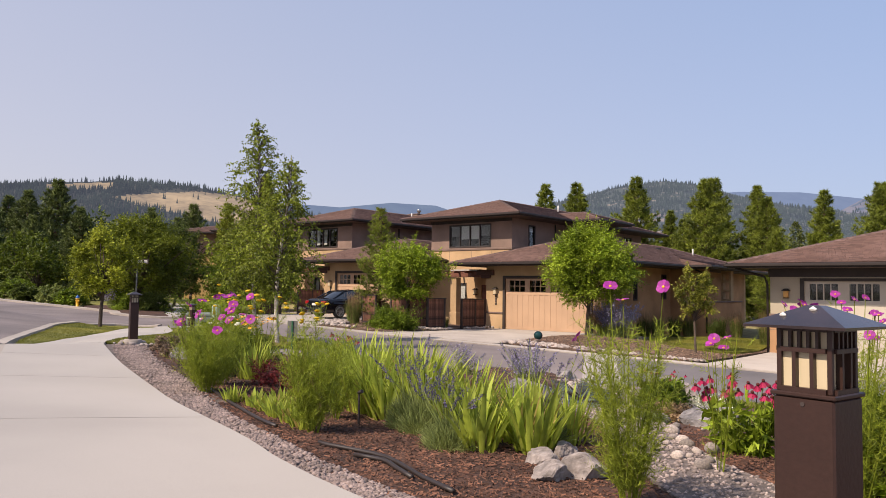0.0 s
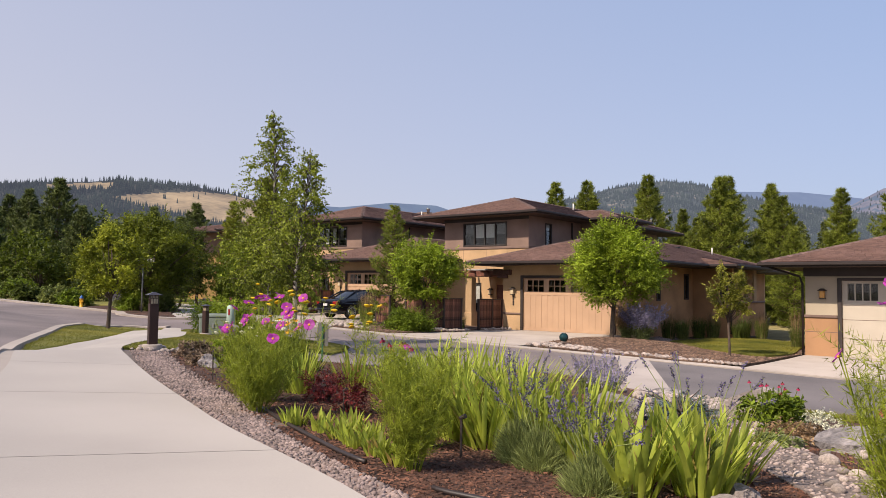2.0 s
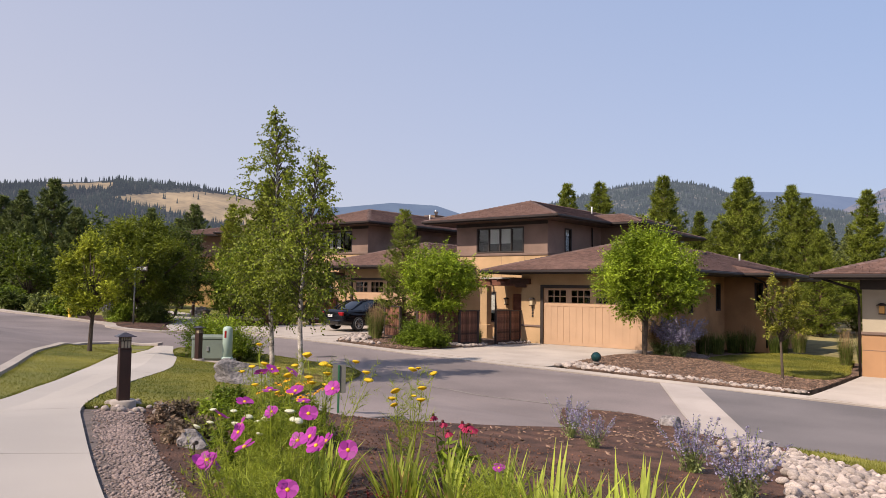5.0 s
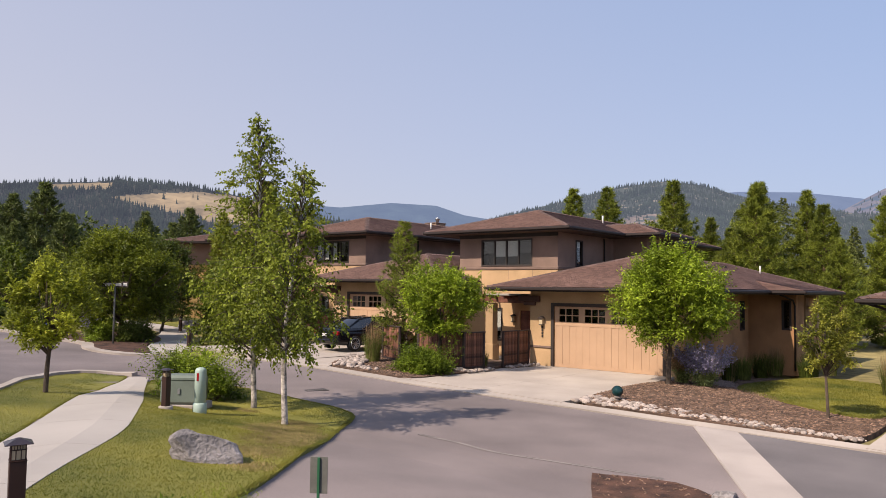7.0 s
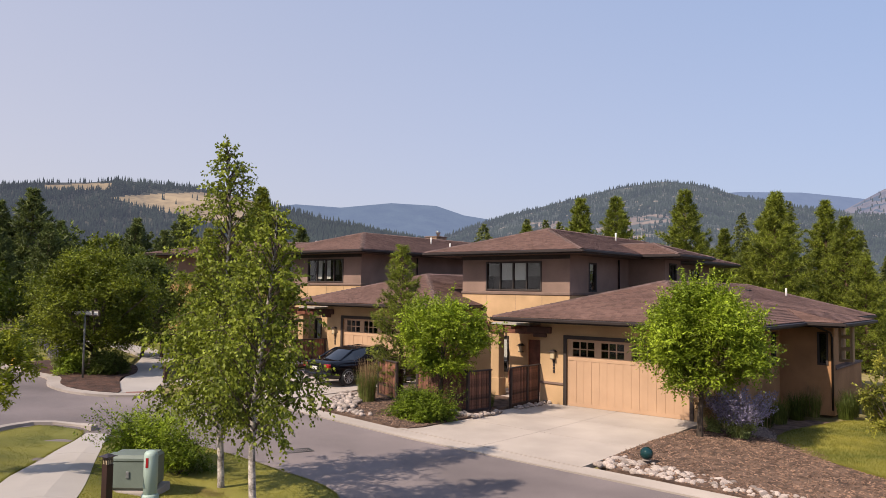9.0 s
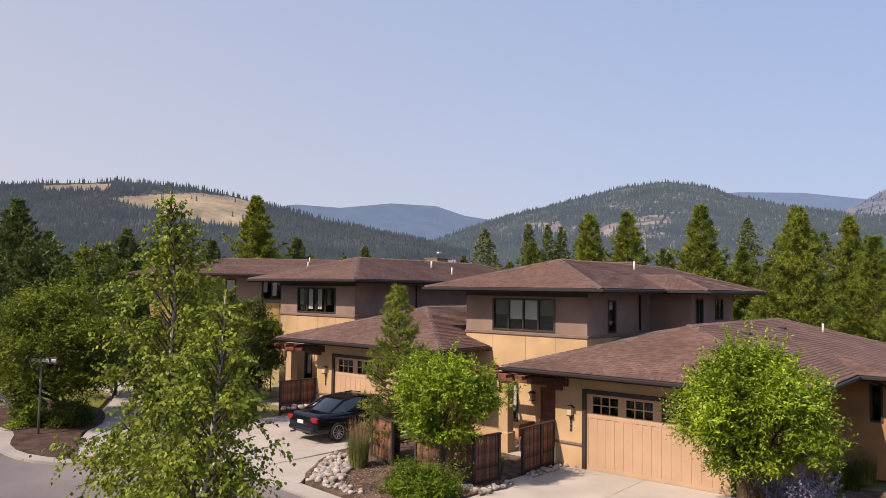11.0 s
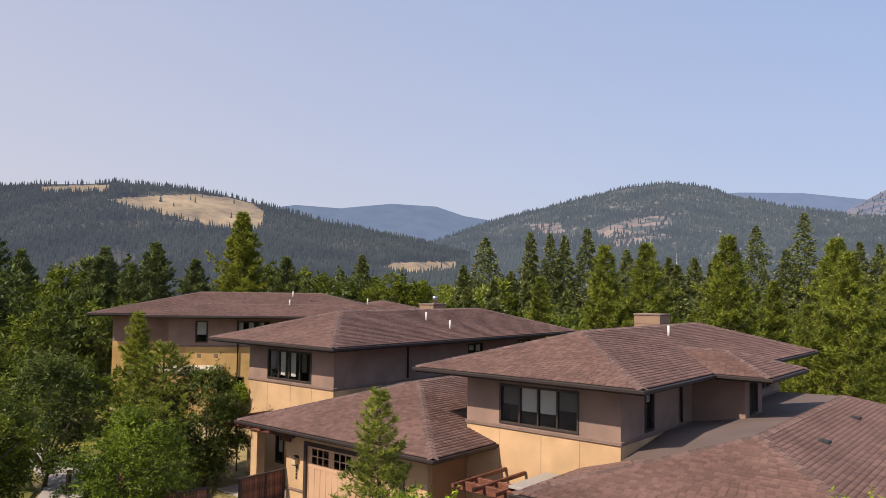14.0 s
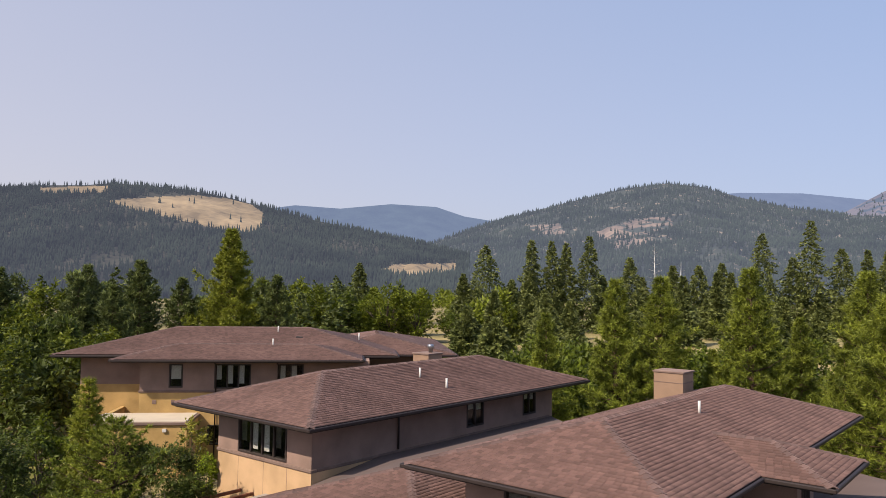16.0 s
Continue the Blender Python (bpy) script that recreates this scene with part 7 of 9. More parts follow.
# ---------------------------------------------------------------- street furniture
def bollard(x, y, z, turn, post=0.56, label="bronze bollard lamp with a square lantern head and flat hipped cap", s=1.0, spots=()):
    b = thing("bollard_lamp", label, "bollard lamp", "path lamps")
    w = 0.0625 * s
    part("post", Geo().box(-w, -w, 0.0, w, w, post, 0.004), BOLLARD, b, "brown painted steel post")
    part("collar", Geo().box(-w - 0.004, -w - 0.004, post, w + 0.004, w + 0.004, post + 0.008, 0.002), BOLLARD, b)
    z0, z1 = post + 0.008, post + 0.14 * s
    e = w - 0.005
    zm = z0 + (z1 - z0) * 0.66
    part("opal_glass", Geo().box(-e + 0.008, -e + 0.008, z0, e - 0.008, e - 0.008, z1 - 0.003), LAMPGLASS, b, "cream opal glass")
    for sx in (-1, 1):
        for sy in (-1, 1):
            part("corner_bar", Geo().box(min(sx * e, sx * (e - 0.009)), min(sy * e, sy * (e - 0.009)), z0, max(sx * e, sx * (e - 0.009)), max(sy * e, sy * (e - 0.009)), z1, 0.001), BOLLARD, b)
    q = e - 0.009
    for k in range(4):
        rot = Matrix.Rotation(k * math.pi / 2, 3, "Z")

        def bar(name, x0, a0, x1, a1, d0=-0.001, d1=0.0075):
            g = Geo().box(x0, -e + d0, a0, x1, -e + d1, a1)
            part(name, Geo().add([rot @ Vector(v) for v in g.v], g.f), BOLLARD, b)

        bar("middle_rail", -q, zm - 0.004, q, zm + 0.004, -0.005)
        bar("lower_rail", -q, z0, q, z0 + 0.009, -0.005)
        bar("upper_rail", -q, z1 - 0.006, q, z1)
        for j in range(1, 5):
            bar("upper_bar", -q + 2 * q * j / 5 - 0.0028, zm + 0.004, -q + 2 * q * j / 5 + 0.0028, z1 - 0.006)
        for j in (-0.26, 0.26):
            bar("lower_bar", 2 * q * j * 0.75 - 0.0035, z0 + 0.009, 2 * q * j * 0.75 + 0.0035, zm - 0.004, -0.004)
    c = 0.104 * s
    cap = Geo().add([(-c, -c, z1), (c, -c, z1), (c, c, z1), (-c, c, z1), (-c, -c, z1 + 0.005), (c, -c, z1 + 0.005), (c, c, z1 + 0.005), (-c, c, z1 + 0.005), (-0.012, -0.012, z1 + 0.046 * s), (0.012, -0.012, z1 + 0.046 * s), (0.012, 0.012, z1 + 0.046 * s), (-0.012, 0.012, z1 + 0.046 * s)],
                    [(3, 2, 1, 0), (0, 1, 5, 4), (1, 2, 6, 5), (2, 3, 7, 6), (3, 0, 4, 7), (4, 5, 9, 8), (5, 6, 10, 9), (6, 7, 11, 10), (7, 4, 8, 11), (8, 9, 10, 11)])
    cap = part("cap", cap, CAPMETAL, b, "dark hipped metal cap")
    for px, py, r in spots:
        h = z1 + 0.005 + (c - max(abs(px), abs(py))) / (c - 0.012) * (0.046 * s - 0.005)
        part("dropping", Geo().tube([(px - r, py, h + 0.001), (px, py + r * 0.2, h + 0.002), (px + r * 1.3, py, h + 0.001)], [r * 0.4, r, r * 0.3], 7), WHITEPIPE, cap, "white bird dropping")
    if post > 0.3:
        part("footing", Geo().lathe([(0.14, -0.25), (0.14, 0.035), (0.125, 0.05)], 20), CONCRETE, b, "round concrete footing", True)
    part("screw", Geo().tube([(0, -w - 0.002, post - 0.012), (0, -w + 0.002, post - 0.012)], 0.004, 8), TRIM, b)
    b.matrix_basis = Matrix.Translation((x, y, z)) @ Matrix.Rotation(turn, 4, "Z")
    return b


bollard(-0.338, 1.494, gz(-0.338, 1.494) + 0.02, radians(-13), 1.479 - gz(-0.33, 1.5) - 0.02 - 0.186 * 0.88, "brown bollard lamp with spotted cap standing close to the path", 0.88, ((-0.035, -0.055, 0.005), (0.008, -0.03, 0.0055)))
for x, y, t in ((-11.38, 6.05, -0.3), (-18.55, 11.55, 0.2), (-32.4, 20.6, 0.1), (-40.2, 24.9, 0.4), (-48.5, 27.4, 0.1)):
    bollard(x, y, gz(x, y) + 0.05, t, 0.62)

box = thing("utility_box", "grey-green steel transformer box on a concrete pad", "utility box")
part("pad", Geo().box(-0.5, -0.42, -0.2, 0.5, 0.42, 0.07, 0.015), CONCRETE, box, "concrete pad")
part("cabinet", Geo().box(-0.42, -0.34, 0.07, 0.42, 0.34, 0.68, 0.06), UTILGREEN, box)
part("hasp", Geo().box(-0.03, -0.365, 0.3, 0.03, -0.342, 0.42, 0.006), STEEL, box)
part("lid", Geo().box(-0.435, -0.36, 0.56, 0.435, 0.0, 0.7, 0.05), UTILGREEN, box)
box.matrix_basis = Matrix.Translation((-19.6, 12.6, gz(-19.6, 12.6) + 0.05)) @ Matrix.Rotation(radians(40), 4, "Z")
ped = thing("utility_pedestal", "pale green plastic cable pedestal with a red label", "utility pedestal")
part("body", Geo().lathe([(0.115, -0.1), (0.115, 0.86), (0.108, 0.9), (0.085, 0.93), (0.04, 0.945)], 20), PEDESTAL, ped, smooth=True)
part("base", Geo().lathe([(0.14, -0.1), (0.14, 0.2), (0.116, 0.23)], 20), PEDESTAL, ped, smooth=True)
part("sticker", Geo().box(-0.045, -0.119, 0.68, 0.0, -0.109, 0.84), REDLENS, ped, "faded red warning label")
ped.matrix_basis = Matrix.Translation((-18.36, 12.2, gz(-18.36, 12.2) + 0.02)) @ Matrix.Rotation(radians(40), 4, "Z")

post = thing("sign_post", "small grey-green sign seen from behind on a green steel post", "sign")
part("post", Geo().box(-0.014, -0.01, -0.2, 0.014, 0.012, 0.615, 0.003), SIGNGREEN, post, "green steel post")
part("panel", Geo().box(-0.094, 0.013, 0.24, 0.094, 0.019, 0.62, 0.002), SIGNBACK, post)
post.matrix_basis = Matrix.Translation((-10.75, 8.75, gz(-10.75, 8.75))) @ Matrix.Rotation(radians(35), 4, "Z")

st = thing("street_sign", "grey post with dark street name blade", "street sign")
part("post", Geo().tube([(0, 0, -0.2), (0, 0, 2.6)], 0.038, 10), SIGNBACK, st, "grey steel post", True)
bl = part("name_blade", Geo().box(-0.62, -0.012, 2.42, 0.62, 0.012, 2.66, 0.004), TRIM, st, "dark name blade with pale bars")
for a, b in ((-0.55, 0.3), (0.38, 0.56)):
    part("bar", Geo().box(a, -0.0145, 2.48, b, -0.0125, 2.6), WHITEPIPE, bl, "pale bar in place of lettering")
st.matrix_basis = Matrix.Translation((-35.3, 18.85, gz(-35.3, 18.85))) @ Matrix.Rotation(radians(28), 4, "Z")

hyd = thing("fire_hydrant", "yellow fire hydrant with a blue bonnet", "fire hydrant")
YELLOW = mat("hydrant_yellow", (0.65, 0.36, 0.02), 0.5, 0.1, 5, 40, 0)
BLUE = mat("hydrant_blue", (0.03, 0.12, 0.4), 0.5, 0.1, 5, 40, 0)
part("barrel", Geo().lathe([(0.14, -0.1), (0.14, 0.05), (0.1, 0.07), (0.1, 0.5), (0.13, 0.52), (0.13, 0.56)], 14), YELLOW, hyd, smooth=True)
part("bonnet", Geo().lathe([(0.12, 0.56), (0.11, 0.66), (0.04, 0.72), (0.03, 0.78)], 14), BLUE, hyd, "blue bonnet", True)
part("nozzle", Geo().tube([(-0.2, 0, 0.4), (0.2, 0, 0.4)], 0.05, 10), YELLOW, hyd, smooth=True)
hyd.matrix_basis = Matrix.Translation((-40.4, 18.3, gz(-40.4, 18.3))) @ Matrix.Scale(0.85, 4)

ball = thing("gazing_ball", "dark green glazed garden ball on river stones", "garden ball")
BALLGLASS = mat("green_glaze", (0.006, 0.032, 0.033), 0.06, 0.2, 3, 10, 0)
bmb = Geo().lathe([(0.001 + 0.155 * math.sin(math.pi * k / 14), -0.155 * math.cos(math.pi * k / 14)) for k in range(15)], 24)
part("sphere", bmb, BALLGLASS, ball, smooth=True)
part("ring", Geo().lathe([(0.08, -0.17), (0.1, -0.165), (0.08, -0.13)], 16), ROCK, ball)
ball.matrix_basis = Matrix.Translation((-14.15, 22.55, gz(-14.15, 22.55) + 0.33))


def spot_light(x, y, h=0.3):
    s = thing("path_spotlight", "small black garden spotlight on a stake", "garden light", "garden spotlights")
    part("stake", Geo().tube([(0, 0, -0.05), (0, 0, h)], 0.008, 6), TRIM, s)
    part("head", Geo().tube([(-0.01, 0, h - 0.005), (0.03, 0, h + 0.012)], [0.01, 0.015], 10), TRIM, s)
    s.matrix_basis = Matrix.Translation((x, y, gz(x, y)))


spot_light(-7.95, 4.8)
spot_light(-4.0, 3.9, 0.26)
spot_light(-5.5, 4.35, 0.22)
for pts in ([(-6.3, 4.12), (-6.09, 4.02), (-5.6, 3.8), (-5.12, 3.61), (-4.48, 3.37), (-4.2, 3.3)], [(-3.6, 3.17), (-3.5, 3.16), (-3.27, 3.2), (-3.04, 3.2), (-2.8, 3.1), (-2.59, 3.0), (-2.3, 2.9)], [(-3.2, 3.09), (-3.0, 3.13), (-2.85, 3.06), (-2.62, 2.95)]):
    line = smooth_line(pts, 0.1)
    solid("drip_hose", Geo().tube([(x, y, gz(x, y) + 0.034) for x, y in line], 0.0135, 8), HOSE, "brown-black rubber drip hose lying on the mulch", "hose", "drip hoses", smooth=True)


def fence(p0, p1, base, label, h=1.32, group="timber fence panels"):
    """A panel of upright boards between two posts."""
    f = thing("fence_panel", label, "fence", group)
    L = (Vector(p1) - Vector(p0)).length
    ang = math.atan2(p1[1] - p0[1], p1[0] - p0[0])
    for x in (0, L):
        part("post", Geo().box(x - 0.045, -0.045, -0.25, x + 0.045, 0.045, h + 0.02, 0.008), FENCEPOST, f, "dark timber post")
    part("top_rail", Geo().box(-0.08, -0.06, h + 0.02, L + 0.08, 0.06, h + 0.065, 0.008), FENCEPOST, f, "dark timber cap rail")
    part("bottom_rail", Geo().box(0.045, -0.03, 0.04, L - 0.045, 0.03, 0.12, 0.006), FENCEPOST, f)
    n = max(3, round((L - 0.09) / 0.115))
    step = (L - 0.09) / n
    me = Geo().box(-step / 2 + 0.004, -0.012, 0.12, step / 2 - 0.004, 0.012, h + 0.02, 0.003).mesh("board")
    me.materials.append(FENCEWOOD)
    for k in range(n):
        ob = new("board", me)
        ob.parent = f
        ob.matrix_parent_inverse = Matrix.Identity(4)
        ob.matrix_basis = Matrix.Translation((0.045 + step * (k + 0.5), 0.004 * (-1) ** k, 0))
    f.matrix_basis = Matrix.Translation((p0[0], p0[1], base)) @ Matrix.Rotation(ang, 4, "Z")


lab = "weathered red-brown timber fence panel with dark posts"
for dx, dy, dz in ((0, 0, 0), (-12.2, 0.4, 0.3)):
    fence((-21.2 + dx, 27.15 + dy), (-21.25 + dx, 28.25 + dy), gz(-21.2, 27) + dz, lab + " beside the porch")
    fence((-21.25 + dx, 28.25 + dy), (-21.28 + dx, 29.05 + dy), gz(-21.2, 28.2) + dz, lab + " meeting the garage wall")
    fence((-25.8 + dx, 25.3 + dy), (-24.4 + dx, 24.75 + dy), gz(-25, 25) + dz * 0.7, lab + " in the planter")
    fence((-23.6 + dx, 24.95 + dy), (-22.5 + dx, 24.95 + dy), gz(-23, 25) + dz * 0.7, lab + " behind the shrubs")
    fence((-22.5 + dx, 24.95 + dy), (-21.4 + dx, 24.95 + dy), gz(-22, 25) + dz * 0.7, lab + " behind the shrubs")
    fence((-21.4 + dx, 24.95 + dy), (-21.25 + dx, 25.95 + dy), gz(-21.4, 25.4) + dz * 0.7, lab + " at the planter corner")


def car():
    """A black four-door saloon, its tail to the street."""
    c = thing("car", "black saloon car parked in front of the garage", "car")
    # stations from tail to nose: y, half width, floor, belt height, shoulder inset
    sts = [(-2.36, 0.62, 0.42, 0.72, 0.04), (-2.3, 0.8, 0.3, 0.92, 0.05), (-2.1, 0.87, 0.24, 0.98, 0.07), (-1.5, 0.9, 0.2, 0.97, 0.08), (-0.6, 0.91, 0.19, 0.95, 0.08), (0.5, 0.91, 0.19, 0.93, 0.08), (1.2, 0.9, 0.2, 0.9, 0.09), (1.9, 0.86, 0.22, 0.8, 0.1), (2.25, 0.76, 0.28, 0.68, 0.1), (2.38, 0.55, 0.36, 0.56, 0.08)]
    V = []
    for y, w, zb, zt, s in sts:
        m = (zb + zt) / 2
        half = [(0, zb), (w - 0.12, zb), (w - 0.03, zb + 0.08), (w, m - 0.05), (w - 0.01, m + 0.1), (w - s, zt - 0.05), (w - s - 0.1, zt), (0, zt + 0.025)]
        V += [(x, y, z) for x, z in half] + [(-x, y, z) for x, z in half[-2:0:-1]]
    n, k = 14, len(sts)
    F = [(i * n + j, i * n + (j + 1) % n, (i + 1) * n + (j + 1) % n, (i + 1) * n + j) for i in range(k - 1) for j in range(n)]
    F += [tuple(range(n)[::-1]), tuple((k - 1) * n + j for j in range(n))]
    body = part("body", Geo().add(V, F), CARPAINT, c, "glossy black body", True)
    sm = body.modifiers.new("rounding", "SUBSURF")
    sm.levels = sm.render_levels = 2
    gst = [(-1.72, 0.72, 0.95, 0.97, 0.3), (-1.0, 0.76, 0.94, 1.32, 0.22), (-0.5, 0.78, 0.94, 1.4, 0.2), (0.3, 0.78, 0.93, 1.41, 0.2), (0.75, 0.77, 0.92, 1.34, 0.2), (1.42, 0.74, 0.88, 0.9, 0.26)]
    V = []
    for y, w, zb, zt, s in gst:
        V += [(w, y, zb), (w - s * 0.75, y, zt - 0.05), (w - s - 0.05, y, zt), (-w + s + 0.05, y, zt), (-w + s * 0.75, y, zt - 0.05), (-w, y, zb)]
    n, k = 6, len(gst)
    F = [(i * n + j, i * n + j + 1, (i + 1) * n + j + 1, (i + 1) * n + j) for i in range(k - 1) for j in range(n - 1)]
    for nm, rows in (("rear_window", (0,)), ("side_window", (1, 2, 3)), ("windscreen", (4,))):
        part(nm, Geo().add(V[rows[0] * n:(rows[-1] + 2) * n], [(i * n + j, i * n + j + 1, (i + 1) * n + j + 1, (i + 1) * n + j) for i in range(len(rows)) for j in range(n - 1)]), CARGLASS, c, "dark tinted car glass", True)
    part("roof", Geo().add([(sx * w, y, z) for y, w, z in ((-0.98, 0.56, 1.335), (-0.5, 0.6, 1.412), (0.3, 0.6, 1.422), (0.72, 0.57, 1.355)) for sx in (-1, 1)], [(0, 1, 3, 2), (2, 3, 5, 4), (4, 5, 7, 6)]), CARPAINT, c, "black roof panel", True)
    for sx in (-1, 1):
        part("roof_pillar", Geo().tube([(sx * 0.7, -1.7, 0.96), (sx * 0.56, -0.98, 1.33), (sx * 0.58, 0.3, 1.41), (sx * 0.56, 0.74, 1.35), (sx * 0.72, 1.42, 0.9)], 0.035, 6), CARPAINT, c)
        part("tail_light", Geo().box(min(sx * 0.5, sx * 0.83), -2.335, 0.68, max(sx * 0.5, sx * 0.83), -2.2, 0.85, 0.03), REDLENS, c, "red tail light")
        part("mirror", Geo().box(min(sx * 0.9, sx * 1.05), 0.72, 0.92, max(sx * 0.9, sx * 1.05), 0.84, 1.04, 0.03), CARPAINT, c)
        for y in (-1.42, 1.38):
            wh = part("wheel", Geo().tube([(sx * 0.68, y, 0.32), (sx * 0.7, y, 0.32), (sx * 0.9, y, 0.32), (sx * 0.915, y, 0.32)], [0.29, 0.32, 0.32, 0.29], 24), RUBBER, c, "black tyre", True)
            rim = Geo().tube([(sx * 0.9, y, 0.32), (sx * 0.925, y, 0.32)], [0.06, 0.055], 12)
            for a in range(10):
                t = a * math.pi / 5
                rim.tube([(sx * 0.92, y + 0.05 * math.cos(t), 0.32 + 0.05 * math.sin(t)), (sx * 0.918, y + 0.22 * math.cos(t), 0.32 + 0.22 * math.sin(t))], 0.018, 5)
            ring = [(sx * 0.915, y + 0.225 * math.cos(t * math.pi / 12), 0.32 + 0.225 * math.sin(t * math.pi / 12)) for t in range(25)]
            part("rim", rim.tube(ring, 0.018, 6), ALLOY, wh, "silver spoked alloy rim")
    part("bumper", Geo().box(-0.72, -2.39, 0.36, 0.72, -2.26, 0.52, 0.06), CARPAINT, c)
    part("number_plate", Geo().box(-0.16, -2.385, 0.62, 0.16, -2.36, 0.74, 0.004), WHITEPIPE, c, "pale plate with a plain bar")
    for sx in (-1, 1):
        part("exhaust", Geo().tube([(sx * 0.5, -2.42, 0.28), (sx * 0.5, -2.2, 0.28)], 0.035, 10), ALLOY, c)
    c.matrix_basis = Matrix.Translation((-28.62, 27.15, gz(-28.2, 26.6) + 0.11)) @ Matrix.Rotation(radians(-4), 4, "Z")


CARGLASS = mat("tinted_glass", (0.012, 0.014, 0.018), 0.03, 0.1, 2, 10, 0, spec=1.0)
car()

bench = thing("porch_bench", "red porch bench with a patterned cushion", "bench")
REDCUSH = mat("red_cushion", (0.45, 0.03, 0.04), 0.85, 0.4, 14, 40, 0.1, tint=(0.7, 0.2, 0.18))
part("seat", Geo().box(-0.5, -0.22, 0.38, 0.5, 0.22, 0.43, 0.01), REDWOOD, bench)
part("cushion", Geo().box(-0.48, -0.2, 0.43, 0.48, 0.18, 0.52, 0.03), REDCUSH, bench, "red patterned cushion")
part("back", Geo().box(-0.5, 0.19, 0.48, 0.5, 0.23, 0.92, 0.01), REDWOOD, bench)
for a in (-0.46, 0.46):
    for b in (-0.18, 0.18):
        part("leg", Geo().box(a - 0.025, b - 0.025, 0, a + 0.025, b + 0.025, 0.38, 0.004), REDWOOD, bench)
bench.matrix_basis = Matrix.Translation((-22.9, 30.3, -0.33)) @ Matrix.Rotation(radians(90), 4, "Z")

# ---------------------------------------------------------------- plants


def strips(base, az, lean, length, width, rng, bend=0.5, seg=4):
    """Sword-shaped leaves: folded strips that rise from base, lean and curve; arrays of one row a leaf."""
    n = len(base)
    V = np.zeros((n, seg + 1, 3, 3))
    d = np.stack([np.cos(az), np.sin(az), np.zeros(n)], 1)
    side = np.stack([-np.sin(az), np.cos(az), np.zeros(n)], 1)
    pos = base.astype(float).copy()
    for k in range(seg + 1):
        t = k / seg
        w = width * (np.sin(math.pi * (0.22 + 0.78 * t)) ** 0.8 if k < seg else 0.02 + 0 * width)
        ang = lean + bend * t * t
        V[:, k, 0] = pos - side * (w / 2)[:, None]
        V[:, k, 1] = pos + d * (w * 0.18)[:, None]
        V[:, k, 2] = pos + side * (w / 2)[:, None]
        step = (length / seg)[:, None]
        pos = pos + (d * np.sin(ang)[:, None] + np.array([0, 0, 1]) * np.cos(ang)[:, None]) * step
    f = []
    for k in range(seg):
        for c in (0, 1):
            f.append((3 * k + c, 3 * k + c + 1, 3 * k + 4 + c, 3 * k + 3 + c))
    m = 3 * (seg + 1)
    F = (np.arange(n)[:, None, None] * m + np.array(f)[None]).reshape(-1, 4)
    return V.reshape(-1, 3), F


def clump(rng, n, radius):
    a, r = rng.random(n) * 2 * math.pi, radius * rng.random(n) ** 0.5
    return np.stack([np.cos(a) * r, np.sin(a) * r, np.zeros(n)], 1)


def iris(x, y, h, radius, n, seed, label="clump of bright green sword-shaped iris leaves", material=None, wide=1.0):
    rng = np.random.default_rng(seed)
    t = thing("iris_clump", label, "iris", "iris clumps")
    n = int(n * 1.6)
    b = clump(rng, n, radius * 0.45)
    az = np.arctan2(b[:, 1], b[:, 0]) + rng.normal(size=n) * 0.5
    V, F = strips(b, az, 0.08 + 0.56 * rng.random(n), h * (0.6 + 0.55 * rng.random(n)), wide * (0.017 + 0.019 * rng.random(n)), rng, 0.2 + 0.55 * rng.random(n), 5)
    part("leaves", np_mesh("leaves", V, F, True), material or IRISLEAF, t)
    m = max(4, n // 6)
    d = clump(rng, m, radius * 0.4)
    V, F = strips(d, rng.random(m) * 6.28, 0.1 + 0.5 * rng.random(m), h * (0.5 + 0.45 * rng.random(m)), 0.012 + 0.014 * rng.random(m), rng, 0.3 + 0.6 * rng.random(m), 5)
    part("yellow_leaves", np_mesh("yellow_leaves", V, F, True), IRISFADED, t, "leaves turning yellow and tan")
    d = clump(rng, max(5, n // 7), radius * 0.7)
    V, F = strips(d, rng.random(len(d)) * 6.28, 1.0 + 0.35 * rng.random(len(d)), h * 0.45 * (0.6 + 0.5 * rng.random(len(d))), 0.02 + 0 * d[:, 0], rng, 0.5, 4)
    part("dry_leaves", np_mesh("dry_leaves", V, F, True), STRAW, t, "dry straw-coloured old leaves")
    t.matrix_basis = Matrix.Translation((x, y, gz(x, y)))
    return t


FLOWERS = {}


